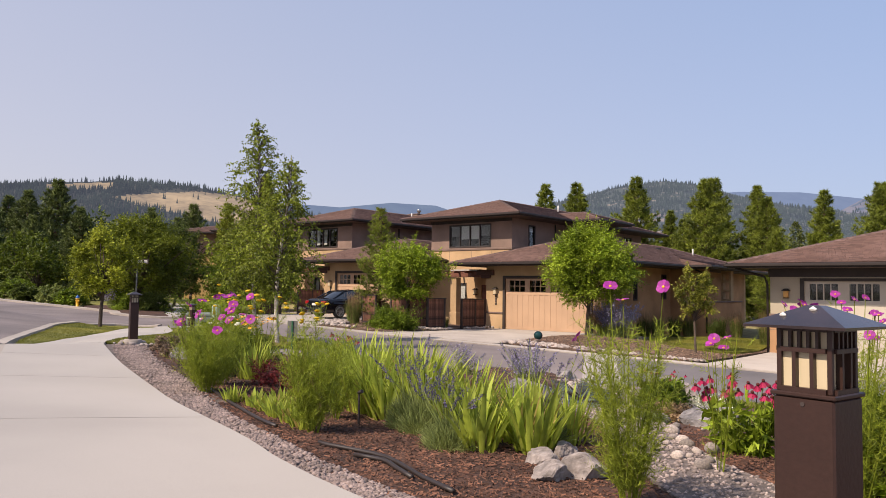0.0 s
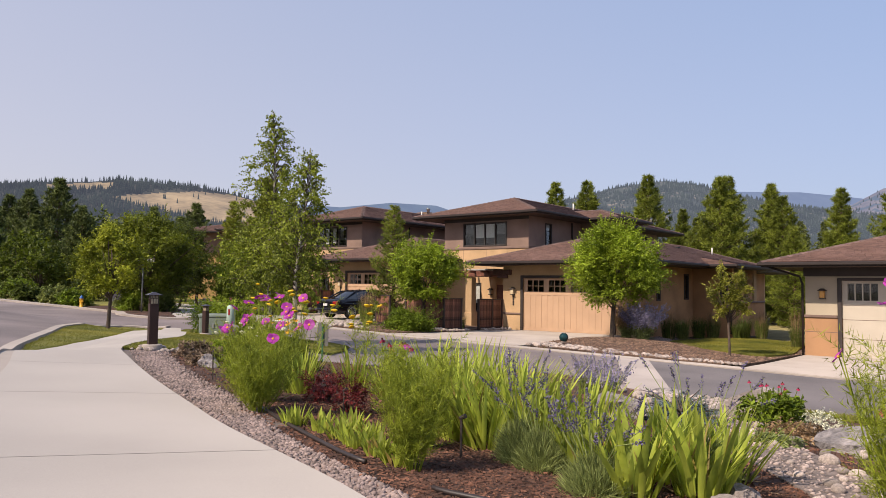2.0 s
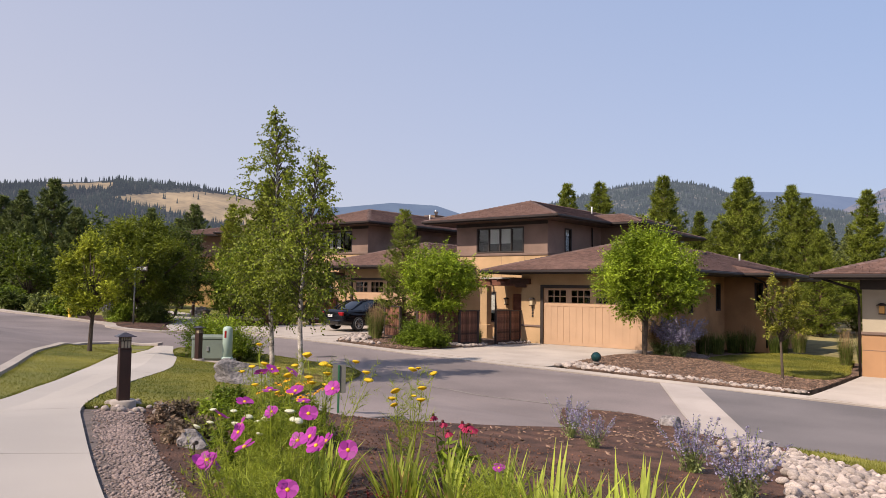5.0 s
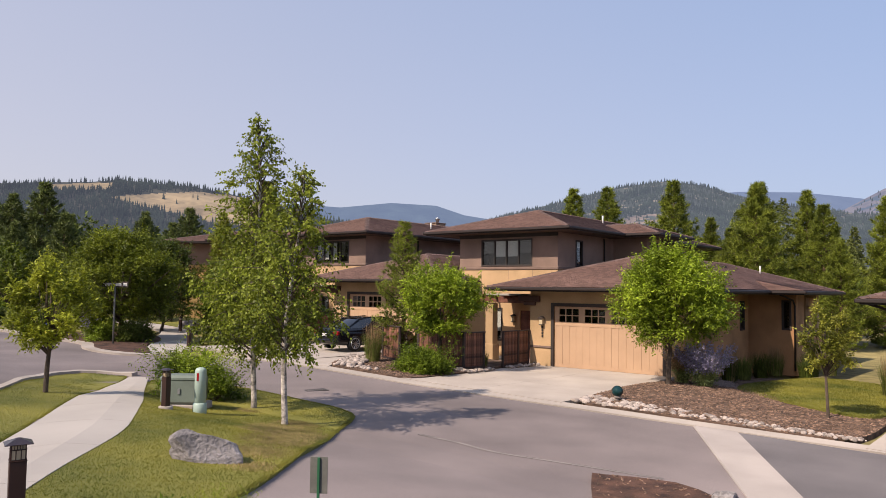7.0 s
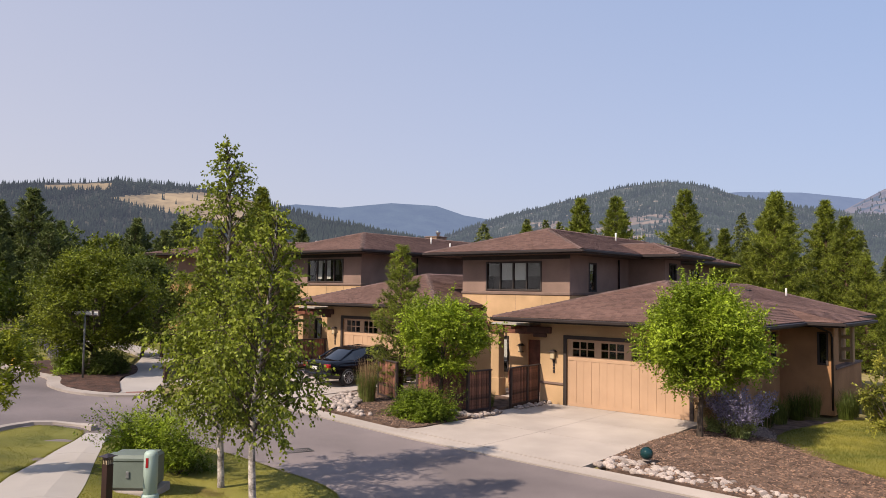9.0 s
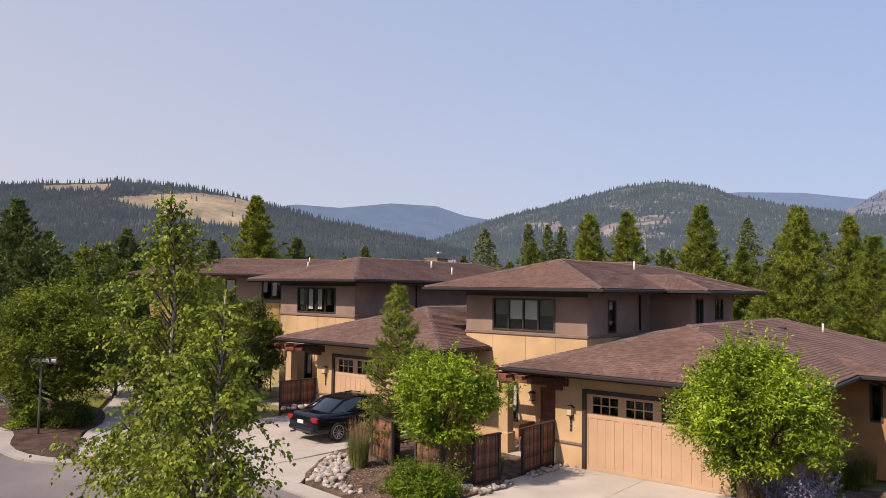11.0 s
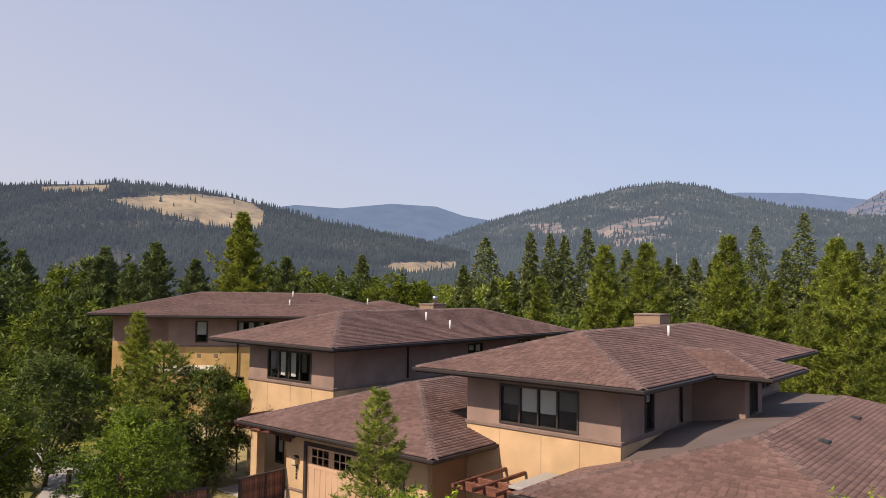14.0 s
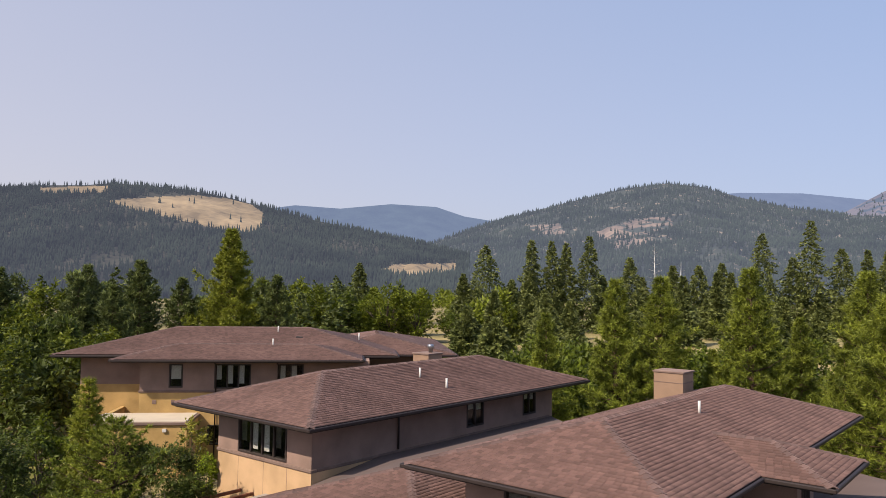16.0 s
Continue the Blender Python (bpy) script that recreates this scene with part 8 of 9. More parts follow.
def flower_mesh(kind, seed=0):
    """Petals and heart of a bloom, facing up at the origin."""
    if (kind, seed) in FLOWERS:
        return FLOWERS[kind, seed]
    rng = np.random.default_rng(seed + 7)
    n, L, W, tilt, mt = {"cosmos": (8, 0.036, 0.03, 0.15, PINK), "cone": (13, 0.04, 0.014, -0.8, CRIMSON), "daisy": (12, 0.034, 0.013, -0.25, ORANGEPETAL)}[kind]
    V, F = [], []
    for k in range(n):
        a = 2 * math.pi * k / n + rng.normal() * 0.07
        c, s, z = math.cos(a), math.sin(a), math.sin(tilt + rng.normal() * 0.12)
        q = math.cos(tilt)
        pts = [(0.005, 0), (L * 0.55, W * 0.5), (L * 0.92, W * 0.38), (L, 0), (L * 0.92, -W * 0.38), (L * 0.55, -W * 0.5)]
        V += [(c * u * q - s * v, s * u * q + c * v, u * z) for u, v in pts]
        F.append(tuple(range(6 * k, 6 * k + 6)))
    me = Geo().add(V, F).mesh("petals")
    me.materials.append(mt)
    r, hh = {"cosmos": (0.007, 0.006), "cone": (0.009, 0.01), "daisy": (0.009, 0.007)}[kind]
    heart = Geo().lathe([(r, -0.002), (r, hh * 0.5), (r * 0.6, hh), (0.001, hh * 1.05)], 8).mesh("heart", True)
    heart.materials.append({"cosmos": YELLOWPETAL, "cone": CONEHEART, "daisy": TRIM}[kind])
    FLOWERS[kind, seed] = (me, heart)
    return me, heart


def add_flower(t, kind, p, rng, scale=1.0, up=0.6):
    me, heart = flower_mesh(kind, int(rng.integers(0, 3)))
    d = Vector((rng.normal() * (1 - up), rng.normal() * (1 - up) - 0.35, up)).normalized()
    m = Matrix.Translation(p) @ d.to_track_quat("Z", "Y").to_matrix().to_4x4() @ Matrix.Scale(scale, 4)
    f = new("flower", me)
    f.parent, f.matrix_parent_inverse, f.matrix_basis = t, Matrix.Identity(4), m
    h = new("heart", heart)
    h.parent, h.matrix_parent_inverse = f, Matrix.Identity(4)


def wisps(rng, stems, per, size, spread):
    """Thread-like leaves on small side sprigs along stems: each stem a list of points."""
    C, D = [], []
    for s in stems:
        s = np.array(s)
        nb = max(6, per // 26)
        u = (0.12 + 0.88 * (np.arange(nb) + rng.random(nb)) / nb) * (len(s) - 1) * 0.999
        i = u.astype(int)
        o = s[i] + (s[i + 1] - s[i]) * (u - i)[:, None]
        a = rng.random(nb) * 6.28
        d = unit(np.stack([np.cos(a), np.sin(a), 0.5 + 0.7 * rng.random(nb)], 1))
        L = spread * (1.2 + 1.6 * rng.random(nb))
        k = per // nb + 1
        w = rng.random((nb, k, 1))
        C.append((o[:, None] + d[:, None] * L[:, None, None] * w).reshape(-1, 3))
        D.append((d[:, None] * 0.7 + rng.normal(size=(nb, k, 3)) * 0.75 + np.array([0, 0, 0.25])).reshape(-1, 3))
    return needle_mesh("foliage", np.concatenate(C), np.concatenate(D), size, 0.0032, rng)


def stems_geo(stems, r=0.0035):
    g = Geo()
    for s in stems:
        g.tube(s, [r] * (len(s) - 1) + [r * 0.6], 4, False)
    return g


def cosmos(x, y, h, radius, seed, blooms=6, label="feathery green cosmos with pink daisy flowers", nst=16, per=230, tall=0.2, bloom=1.0):
    rng = np.random.default_rng(seed)
    t = thing("cosmos_plant", label, "flower", "cosmos plants")
    stems, tips = [], []
    for k in range(nst):
        a, r = rng.random() * 6.28, radius * rng.random() ** 0.5
        b = np.array([math.cos(a), math.sin(a), 0]) * r
        hh = h * (0.6 + 0.45 * rng.random())
        stems.append([b * 0.15, b * 0.55 + [0, 0, hh * 0.45], b + [0, 0, hh]])
    g = stems_geo(stems)
    for k in range(blooms):
        a = rng.random() * 6.28
        b = np.array([math.cos(a), math.sin(a), 0]) * radius * (0.3 + 0.75 * rng.random())
        top = b + [0, 0, h * (0.85 + tall * (0.3 + rng.random()))]
        g.tube([b * 0.4 + [0, 0, h * 0.5], b * 0.8 + [0, 0, h * 0.8], top], 0.0022, 4, False)
        tips.append(top)
    part("stem_work", g, FEATHER, t)
    part("foliage", wisps(rng, stems, int(per * 2.6), 0.042, 0.045 + radius * 0.12), FEATHER, t, "thread-like green leaves")
    for p in tips:
        add_flower(t, "cosmos", p, rng, bloom)
    t.matrix_basis = Matrix.Translation((x, y, gz(x, y)))
    return t


def lavender(x, y, h, radius, seed, spikes=40, label="grey-green lavender bush with violet flower spikes"):
    rng = np.random.default_rng(seed)
    t = thing("lavender", label, "lavender", "lavender bushes")
    n = 3200
    v = rng.normal(size=(n, 3))
    v[:, 2] = np.abs(v[:, 2])
    v /= np.linalg.norm(v, axis=1)[:, None]
    c = v * (radius * (0.3 + 0.6 * rng.random(n)))[:, None] * np.array([1, 1, 0.85 * h / max(radius, 0.1) * 0.55])
    part("foliage", needle_mesh("foliage", c, v + [0, 0, 0.7] + rng.normal(size=(n, 3)) * 0.45, 0.075, 0.005, rng), LAVLEAF, t)
    g, C, D = Geo(), [], []
    for k in range(spikes):
        a, r = rng.random() * 6.28, radius * (0.3 + 1.1 * rng.random())
        b = np.array([math.cos(a) * r, math.sin(a) * r, 0])
        top = b * (1.0 + 0.7 * rng.random()) + [0, 0, h * (0.7 + 0.5 * rng.random())]
        g.tube([b * 0.3 + [0, 0, h * 0.35], b * 0.75 + [0, 0, h * 0.65], top], 0.002, 4, False)
        d = (top - (b * 0.75 + [0, 0, h * 0.65]))
        d /= np.linalg.norm(d)
        m = 44
        u = rng.random(m)
        C.append(top - d * (u * 0.085)[:, None] + rng.normal(size=(m, 3)) * 0.0045)
        D.append(rng.normal(size=(m, 3)) * 0.8 + d)
    part("stalk_work", g, LAVLEAF, t)["kind"] = "stuff"
    part("flower_head", leaf_mesh("flower_head", np.concatenate(C), np.concatenate(D), 0.012, 0.008, rng), LAVFLOWER, t, "violet flower spikes")["kind"] = "stuff"
    t.matrix_basis = Matrix.Translation((x, y, gz(x, y)))


def sage(x, y, h, radius, seed, nst=46, label="airy violet Russian sage", lift=0.0, flower=SAGE):
    rng = np.random.default_rng(seed)
    t = thing("russian_sage", label, "sage", "Russian sage bushes")
    g, C, D, C2, D2 = Geo(), [], [], [], []
    sz = max(0.018, h * 0.045)
    for k in range(nst):
        a, r = rng.random() * 6.28, radius * rng.random() ** 0.5
        b = np.array([math.cos(a) * r, math.sin(a) * r, 0])
        top = b * 1.1 + [0, 0, h * (0.7 + 0.4 * rng.random())]
        mid = b * 0.5 + [0, 0, h * 0.4]
        g.tube([b * 0.12, mid, top], [0.004, 0.003, 0.0015], 4, False)
        m = 56
        u = rng.random(m)[:, None]
        C.append(mid + (top - mid) * u + rng.normal(size=(m, 3)) * 0.025 * (1.2 - u) * (h / 0.6))
        D.append(rng.normal(size=(m, 3)))
        u = rng.random(14)[:, None]
        C2.append(b * 0.12 + (mid - b * 0.12) * u + rng.normal(size=(14, 3)) * 0.05 * h)
        D2.append(rng.normal(size=(14, 3)) + [0, 0, 0.6])
    part("stalk_work", g, LAVLEAF, t)["kind"] = "stuff"
    part("bloom_spray", leaf_mesh("bloom_spray", np.concatenate(C), np.concatenate(D), sz, sz * 0.55, rng), flower, t, "pale violet bloom sprays")["kind"] = "stuff"
    part("foliage", leaf_mesh("foliage", np.concatenate(C2), np.concatenate(D2), h * 0.09, h * 0.028, rng), LAVLEAF, t)
    t.matrix_basis = Matrix.Translation((x, y, gz(x, y) + lift))


def shrub(name, label, x, y, h, radius, material, seed, n=24, per=150, leaf=0.06, lift=0.0, group="", shoots=0):
    rng = np.random.default_rng(seed)
    t = thing(name, label, "shrub", group)
    blobs = []
    for k in range(n):
        a, r, z = rng.random() * 6.28, radius * 0.72 * rng.random() ** 0.5, rng.random()
        blobs.append((math.cos(a) * r * (1.1 - 0.5 * z), math.sin(a) * r * (1.1 - 0.5 * z), h * (0.12 + 0.66 * z), radius * (0.22 + 0.14 * rng.random())))
    g = Geo()
    for bx, by, bz, br in blobs[::2]:
        g.tube([(bx * 0.08, by * 0.08, -0.03), (bx * 0.55, by * 0.55, bz * 0.6), (bx, by, bz)], [0.012, 0.008, 0.003], 5, False)
    part("branching", g, BARK, t)["kind"] = "stuff"
    crown = [blob_crown(rng, blobs, per)]
    if shoots:
        a, r = rng.random(shoots) * 6.28, radius * (0.25 + 0.5 * rng.random(shoots))
        o = np.stack([np.cos(a) * r, np.sin(a) * r, h * (0.3 + 0.35 * rng.random(shoots))], 1)
        out = np.stack([np.cos(a) * 0.75, np.sin(a) * 0.75, 0.5 + 0.6 * rng.random(shoots)], 1)
        crown.append(twig_leaves(rng, o, unit(out), radius * (0.5 + 0.3 * rng.random(shoots)), 14, 0.1))
    c, d, f = (np.concatenate(q) for q in zip(*crown))
    c[:, 2] = np.maximum(c[:, 2], 0.01)
    part("foliage", leaf_mesh("foliage", c, d, leaf, leaf * 0.5, rng, 0.2, f), material, t)
    t.matrix_basis = Matrix.Translation((x, y, gz(x, y) + lift))
    return t


def tall_grass(x, y, h, radius, seed, n=420, lift=0.0, label="clump of tall feather grass with straw plumes", green=None, plumes=True, w=0.008):
    rng = np.random.default_rng(seed)
    t = thing("ornamental_grass", label, "grass", "ornamental grasses")
    b = clump(rng, n, radius * 0.5)
    az = np.arctan2(b[:, 1], b[:, 0]) + rng.normal(size=n) * 0.5
    V, F = strips(b, az, 0.03 + 0.2 * rng.random(n), h * 0.8 * (0.6 + 0.4 * rng.random(n)), w * (0.7 + 0.6 * rng.random(n)), rng, 0.45, 4)
    part("blades", np_mesh("blades", V, F), green or GRASSLEAF, t)
    if plumes:
        m = n // 3
        b = clump(rng, m, radius * 0.45)
        az = np.arctan2(b[:, 1], b[:, 0])
        V, F = strips(b, az, 0.03 + 0.1 * rng.random(m), h * (0.85 + 0.2 * rng.random(m)), w * 0.9 + 0 * az, rng, 0.12, 5)
        part("plumes", np_mesh("plumes", V, F), STRAW, t, "straw-coloured plumes")
    t.matrix_basis = Matrix.Translation((x, y, gz(x, y) + lift))


def coneflowers(x, y, h, radius, seed, blooms=14, label="crimson coneflowers with drooping petals over lance leaves", bloom=1.35):
    rng = np.random.default_rng(seed)
    t = thing("coneflower_plant", label, "flower", "coneflowers")
    g, C, D = Geo(), [], []
    tips = []
    for k in range(blooms):
        a, r = rng.random() * 6.28, radius * rng.random() ** 0.5
        b = np.array([math.cos(a) * r, math.sin(a) * r, 0])
        top = b * 1.1 + [0, 0, h * (0.8 + 0.25 * rng.random())]
        g.tube([b * 0.35, b * 0.8 + [0, 0, h * 0.5], top], 0.0032, 5, False)
        tips.append(top)
        m = 20
        u = rng.random(m)[:, None]
        C.append(b * 0.4 + (top - b * 0.4) * u * 0.7)
        D.append(rng.normal(size=(m, 3)) + [0, 0, 0.2])
    part("stalk_work", g, MIDLEAF, t)["kind"] = "stuff"
    part("leaves", leaf_mesh("leaves", np.concatenate(C), np.concatenate(D), 0.13, 0.034, rng), LIMELEAF, t)
    for p in tips:
        add_flower(t, "cone", p, rng, bloom, 0.9)
    t.matrix_basis = Matrix.Translation((x, y, gz(x, y)))


def yarrow(x, y, h, radius, seed, heads=10, label="tall yarrow with flat yellow flower heads", petal=None):
    rng = np.random.default_rng(seed)
    t = thing("yarrow_plant", label, "flower", "yarrow plants")
    g, stems = Geo(), []
    me = Geo().lathe([(0.004, -0.012), (0.026, -0.002), (0.033, 0.004), (0.022, 0.012), (0.002, 0.014)], 10).mesh("flower_head", True)
    me.materials.append(petal or YELLOWPETAL)
    for k in range(heads):
        a, r = rng.random() * 6.28, radius * rng.random() ** 0.5
        b = np.array([math.cos(a) * r, math.sin(a) * r, 0])
        top = b * 1.2 + [0, 0, h * (0.75 + 0.3 * rng.random())]
        s = [b * 0.2, b * 0.7 + [0, 0, h * 0.5], top]
        stems.append(s)
        f = new("flower_head", me)
        f.parent, f.matrix_parent_inverse = t, Matrix.Identity(4)
        f.matrix_basis = Matrix.Translation(top) @ Euler((rng.normal() * 0.25, rng.normal() * 0.25, rng.random() * 6)).to_matrix().to_4x4() @ Matrix.Scale(0.7 + 0.5 * rng.random(), 4)
    part("stem_work", stems_geo(stems, 0.003), FEATHER, t)
    part("foliage", wisps(rng, stems, 210, 0.06, 0.06), FEATHER, t)
    t.matrix_basis = Matrix.Translation((x, y, gz(x, y)))


# the bed beside the path
iris(-2.94, 3.95, 0.5, 0.26, 30, 201, "fan of broad yellow-green iris leaves at the bed's edge", wide=1.6)
iris(-2.68, 4.2, 0.5, 0.26, 30, 202, "fan of broad yellow-green iris leaves at the bed's edge", wide=1.6)
iris(-2.95, 4.45, 0.52, 0.3, 46, 203)
iris(-3.35, 4.25, 0.42, 0.26, 40, 204)
iris(-2.72, 4.75, 0.48, 0.26, 36, 205)
k = 210
for x, y in ((-3.75, 4.4), (-3.7, 4.85), (-4.15, 4.35), (-4.25, 4.8), (-4.6, 4.65), (-4.0, 4.6), (-4.55, 5.1), (-4.45, 4.4), (-4.95, 4.95), (-4.8, 4.75), (-4.85, 5.3), (-5.2, 5.1), (-4.35, 5.0), (-5.0, 4.65)):
    k += 1
    iris(x, y, 0.6 + 0.07 * math.sin(k), 0.32, 44, k)
for x, y in ((-7.1, 5.3), (-6.6, 5.5), (-6.3, 5.66), (-6.78, 4.95), (-6.0, 5.8), (-5.6, 5.6)):
    k += 1
    iris(x, y, 0.46, 0.24, 30, k)
for x, y in ((-5.39, 3.78), (-5.1, 3.78), (-4.85, 3.72), (-4.6, 3.62), (-4.35, 3.54), (-4.1, 3.46), (-5.0, 3.95), (-4.7, 3.85)):
    k += 1
    iris(x, y, 0.165, 0.17, 24, k, "low young iris leaves along the gravel")
lavender(-3.08, 3.82, 0.44, 0.19, 301, 30)
lavender(-3.56, 4.08, 0.5, 0.16, 302, 18)
lavender(-2.8, 4.55, 0.66, 0.2, 304, 14)
lavender(-3.75, 4.15, 0.6, 0.16, 305, 16)
cosmos(-3.95, 3.42, 0.66, 0.22, 311, 0, "tall feathery green cosmos foliage", 20, 240)
cosmos(-4.3, 3.95, 0.5, 0.16, 312, 0, "feathery green cosmos foliage", 10, 200)
cosmos(-5.97, 3.9, 0.6, 0.36, 313, 13, nst=26, per=230, tall=0.5, bloom=1.3)
cosmos(-6.4, 4.35, 0.6, 0.32, 314, 6, nst=16, per=240, tall=0.5, bloom=1.3)
cosmos(-7.1, 4.85, 0.62, 0.26, 315, 5, nst=14, per=200, tall=0.5, bloom=1.3)
cosmos(-5.5, 4.95, 0.5, 0.24, 316, 1, "feathery green foliage between the irises", 12, 200)
cosmos(-1.62, 3.42, 0.84, 0.25, 317, 4, "tall airy cosmos with a few pink flowers", 22, 230, 0.35)
cosmos(-1.62, 4.7, 0.85, 0.14, 318, 4, "thin airy cosmos stems with pink flowers", 5, 70)
cosmos(-0.95, 5.0, 0.95, 0.36, 319, 30, nst=24, per=180, tall=0.3, bloom=0.75)
cosmos(-0.8, 4.4, 0.85, 0.3, 320, 18, nst=20, per=200, tall=0.3, bloom=0.8)
cosmos(-0.3, 3.9, 0.8, 0.3, 321, 7, nst=18, per=220)
shrub("variegated_shrub", "pale green variegated shrub beside the lamp", -0.72, 4.55, 0.75, 0.3, LIMELEAF, 322, 26, 130, 0.06)
shrub("thyme_mat", "low tan dried thyme mat beside the boulder", -2.95, 7.05, 0.14, 0.3, STRAW, 341, 22, 140, 0.035)
shrub("woolly_mat", "low silvery green groundcover along the gravel", -2.95, 6.5, 0.08, 0.26, LAVLEAF, 342, 20, 120, 0.03)
yarrow(-7.55, 5.1, 0.98, 0.28, 331, 9)
yarrow(-7.4, 5.5, 0.93, 0.32, 332, 12)
yarrow(-7.0, 6.0, 0.86, 0.28, 333, 9)
yarrow(-7.2, 4.72, 0.68, 0.28, 335, 14, "cream yarrow with flat flower heads", WHITEPETAL)
coneflowers(-1.74, 5.58, 0.54, 0.32, 341, 26)
coneflowers(-1.45, 5.75, 0.5, 0.2, 342, 8)
coneflowers(-6.9, 6.4, 0.5, 0.2, 343, 7, "rose-pink coneflowers behind the irises")
shrub("white_alyssum", "low mound of small white flowers by the stones", -3.17, 8.9, 0.16, 0.42, WHITEPETAL, 344, 22, 90, 0.03)
shrub("pale_heather", "low pinkish-brown heather beside the gravel", -3.06, 7.4, 0.12, 0.34, HEATHER, 345, 18, 90, 0.035)
shrub("barberry", "dark red barberry shrub with small leaves", -6.2, 4.8, 0.3, 0.27, BARBERRY, 351, 16, 110, 0.022, shoots=46)
shrub("barberry", "dark red barberry shrub with small leaves", -5.6, 4.5, 0.27, 0.28, BARBERRY, 352, 14, 100, 0.022, shoots=50)
shrub("rose_bush", "low rose bush with a few red blooms", -3.54, 8.4, 0.42, 0.34, MIDLEAF, 353, 20, 120, 0.045)
shrub("rose_bush", "green rose bush with deep pink blooms", -3.2, 7.55, 0.4, 0.3, MIDLEAF, 354, 20, 120, 0.045)
coneflowers(-3.4, 8.0, 0.46, 0.25, 355, 9, "small deep red flowers over green leaves", 0.7)


def dwarf_spruce(x, y, h, radius, seed, label):
    """A low spreading spruce: arching limbs with side twigs, needles all round each twig."""
    rng = np.random.default_rng(seed)
    t = thing("dwarf_spruce", label, "shrub", "dwarf spruces")
    g, C, D = Geo(), [], []
    for k in range(42):
        a, lift = k * 2.4 + rng.normal() * 0.2, 0.15 + 0.85 * rng.random()
        L = radius * (0.55 + 0.5 * rng.random()) * (1.1 - 0.45 * lift)
        out, across = np.array([math.cos(a), math.sin(a), 0]), np.array([-math.sin(a), math.cos(a), 0])
        p0, p2 = np.array([0, 0, 0.03 + 0.3 * h * lift]), out * L + [0, 0, h * lift]
        p1 = (p0 + p2) / 2 + [0, 0, 0.06 * h]
        g.tube([p0, p1, p2], [0.008, 0.005, 0.003], 5, False)
        runs = [(p0 + (p2 - p0) * 0.3, p2)] + [(p0 + (p2 - p0) * q, p0 + (p2 - p0) * q + (out * 0.75 + across * e * 0.7) * L * 0.42 * (1.15 - q)) for q in (0.4, 0.55, 0.7, 0.85) for e in (-1, 1)]
        for o, e in runs:
            m = int(60 * np.linalg.norm(e - o) / 0.12) + 14
            u = rng.random((m, 1))
            v = unit(rng.normal(size=(m, 3))) + unit(e - o) * 0.8
            C.append(o + (e - o) * u)
            D.append(v)
    part("branching", g, BARK, t)["kind"] = "stuff"
    part("needles", needle_mesh("needles", np.concatenate(C), np.concatenate(D), 0.02, 0.0032, rng), NEEDLEBLUE, t, "silvery blue needles")
    t.matrix_basis = Matrix.Translation((x, y, gz(x, y)))


dwarf_spruce(-3.95, 7.15, 0.34, 0.46, 361, "low silvery blue spruce beside the gravel")
dwarf_spruce(-4.1, 7.75, 0.24, 0.36, 362, "small silvery blue spruce behind the boulder")
sage(-6.1, 9.3, 0.55, 0.34, 371, 26)
sage(-5.25, 8.2, 0.6, 0.36, 372, 28)
sage(-8.0, 10.2, 0.5, 0.3, 373, 20)
sage(-7.4, 9.7, 0.45, 0.3, 374, 20)
shrub("pale_heather", "low dusty mauve heather by the lamp", -10.3, 6.1, 0.2, 0.4, HEATHER, 381, 20, 110, 0.05)
shrub("pale_heather", "low dusty heather beside the path gravel", -9.3, 5.6, 0.18, 0.38, HEATHER, 382, 20, 110, 0.05)
shrub("potentilla", "small light green shrub near the lamp", -9.9, 6.25, 0.3, 0.26, LIMELEAF, 383, 16, 110, 0.04)
shrub("potentilla", "green leafy plants at the lawn's corner", -11.0, 7.2, 0.25, 0.4, MIDLEAF, 384, 18, 110, 0.05)
cosmos(-10.2, 7.2, 0.6, 0.25, 385, 0, "tall green weed-like stems at the bed's end", 12, 120)

for k, (x, y) in enumerate(((-8.6, 6.2), (-8.4, 6.35), (-8.75, 6.1), (-8.5, 6.15), (-8.3, 6.2))):
    t = thing("rudbeckia", "golden black-eyed daisies with dark hearts", "flower", "rudbeckias")
    rng = np.random.default_rng(390 + k)
    st = [[(0, 0, 0), (0.03 * q, 0.02 * q, 0.3), (0.07 * q, 0.05 * (q - 1), 0.55 + 0.04 * q)] for q in range(-1, 3)]
    part("stem", stems_geo(st, 0.003), MIDLEAF, t)
    for s in st:
        add_flower(t, "daisy", s[-1], rng, 1.3, 0.7)
    t.matrix_basis = Matrix.Translation((x, y, gz(x, y)))
shrub("bed_greens", "tall leafy yarrow foliage behind the pink flowers", -7.75, 5.1, 0.72, 0.36, MIDLEAF, 394, 26, 120, 0.05)
shrub("bed_greens", "leafy green perennials beside the lawn", -8.7, 6.3, 0.45, 0.5, MIDLEAF, 395, 24, 110, 0.05)
shrub("bed_greens", "leafy green perennials beside the lawn", -9.2, 6.7, 0.35, 0.45, OAKLEAF, 396, 22, 110, 0.05)

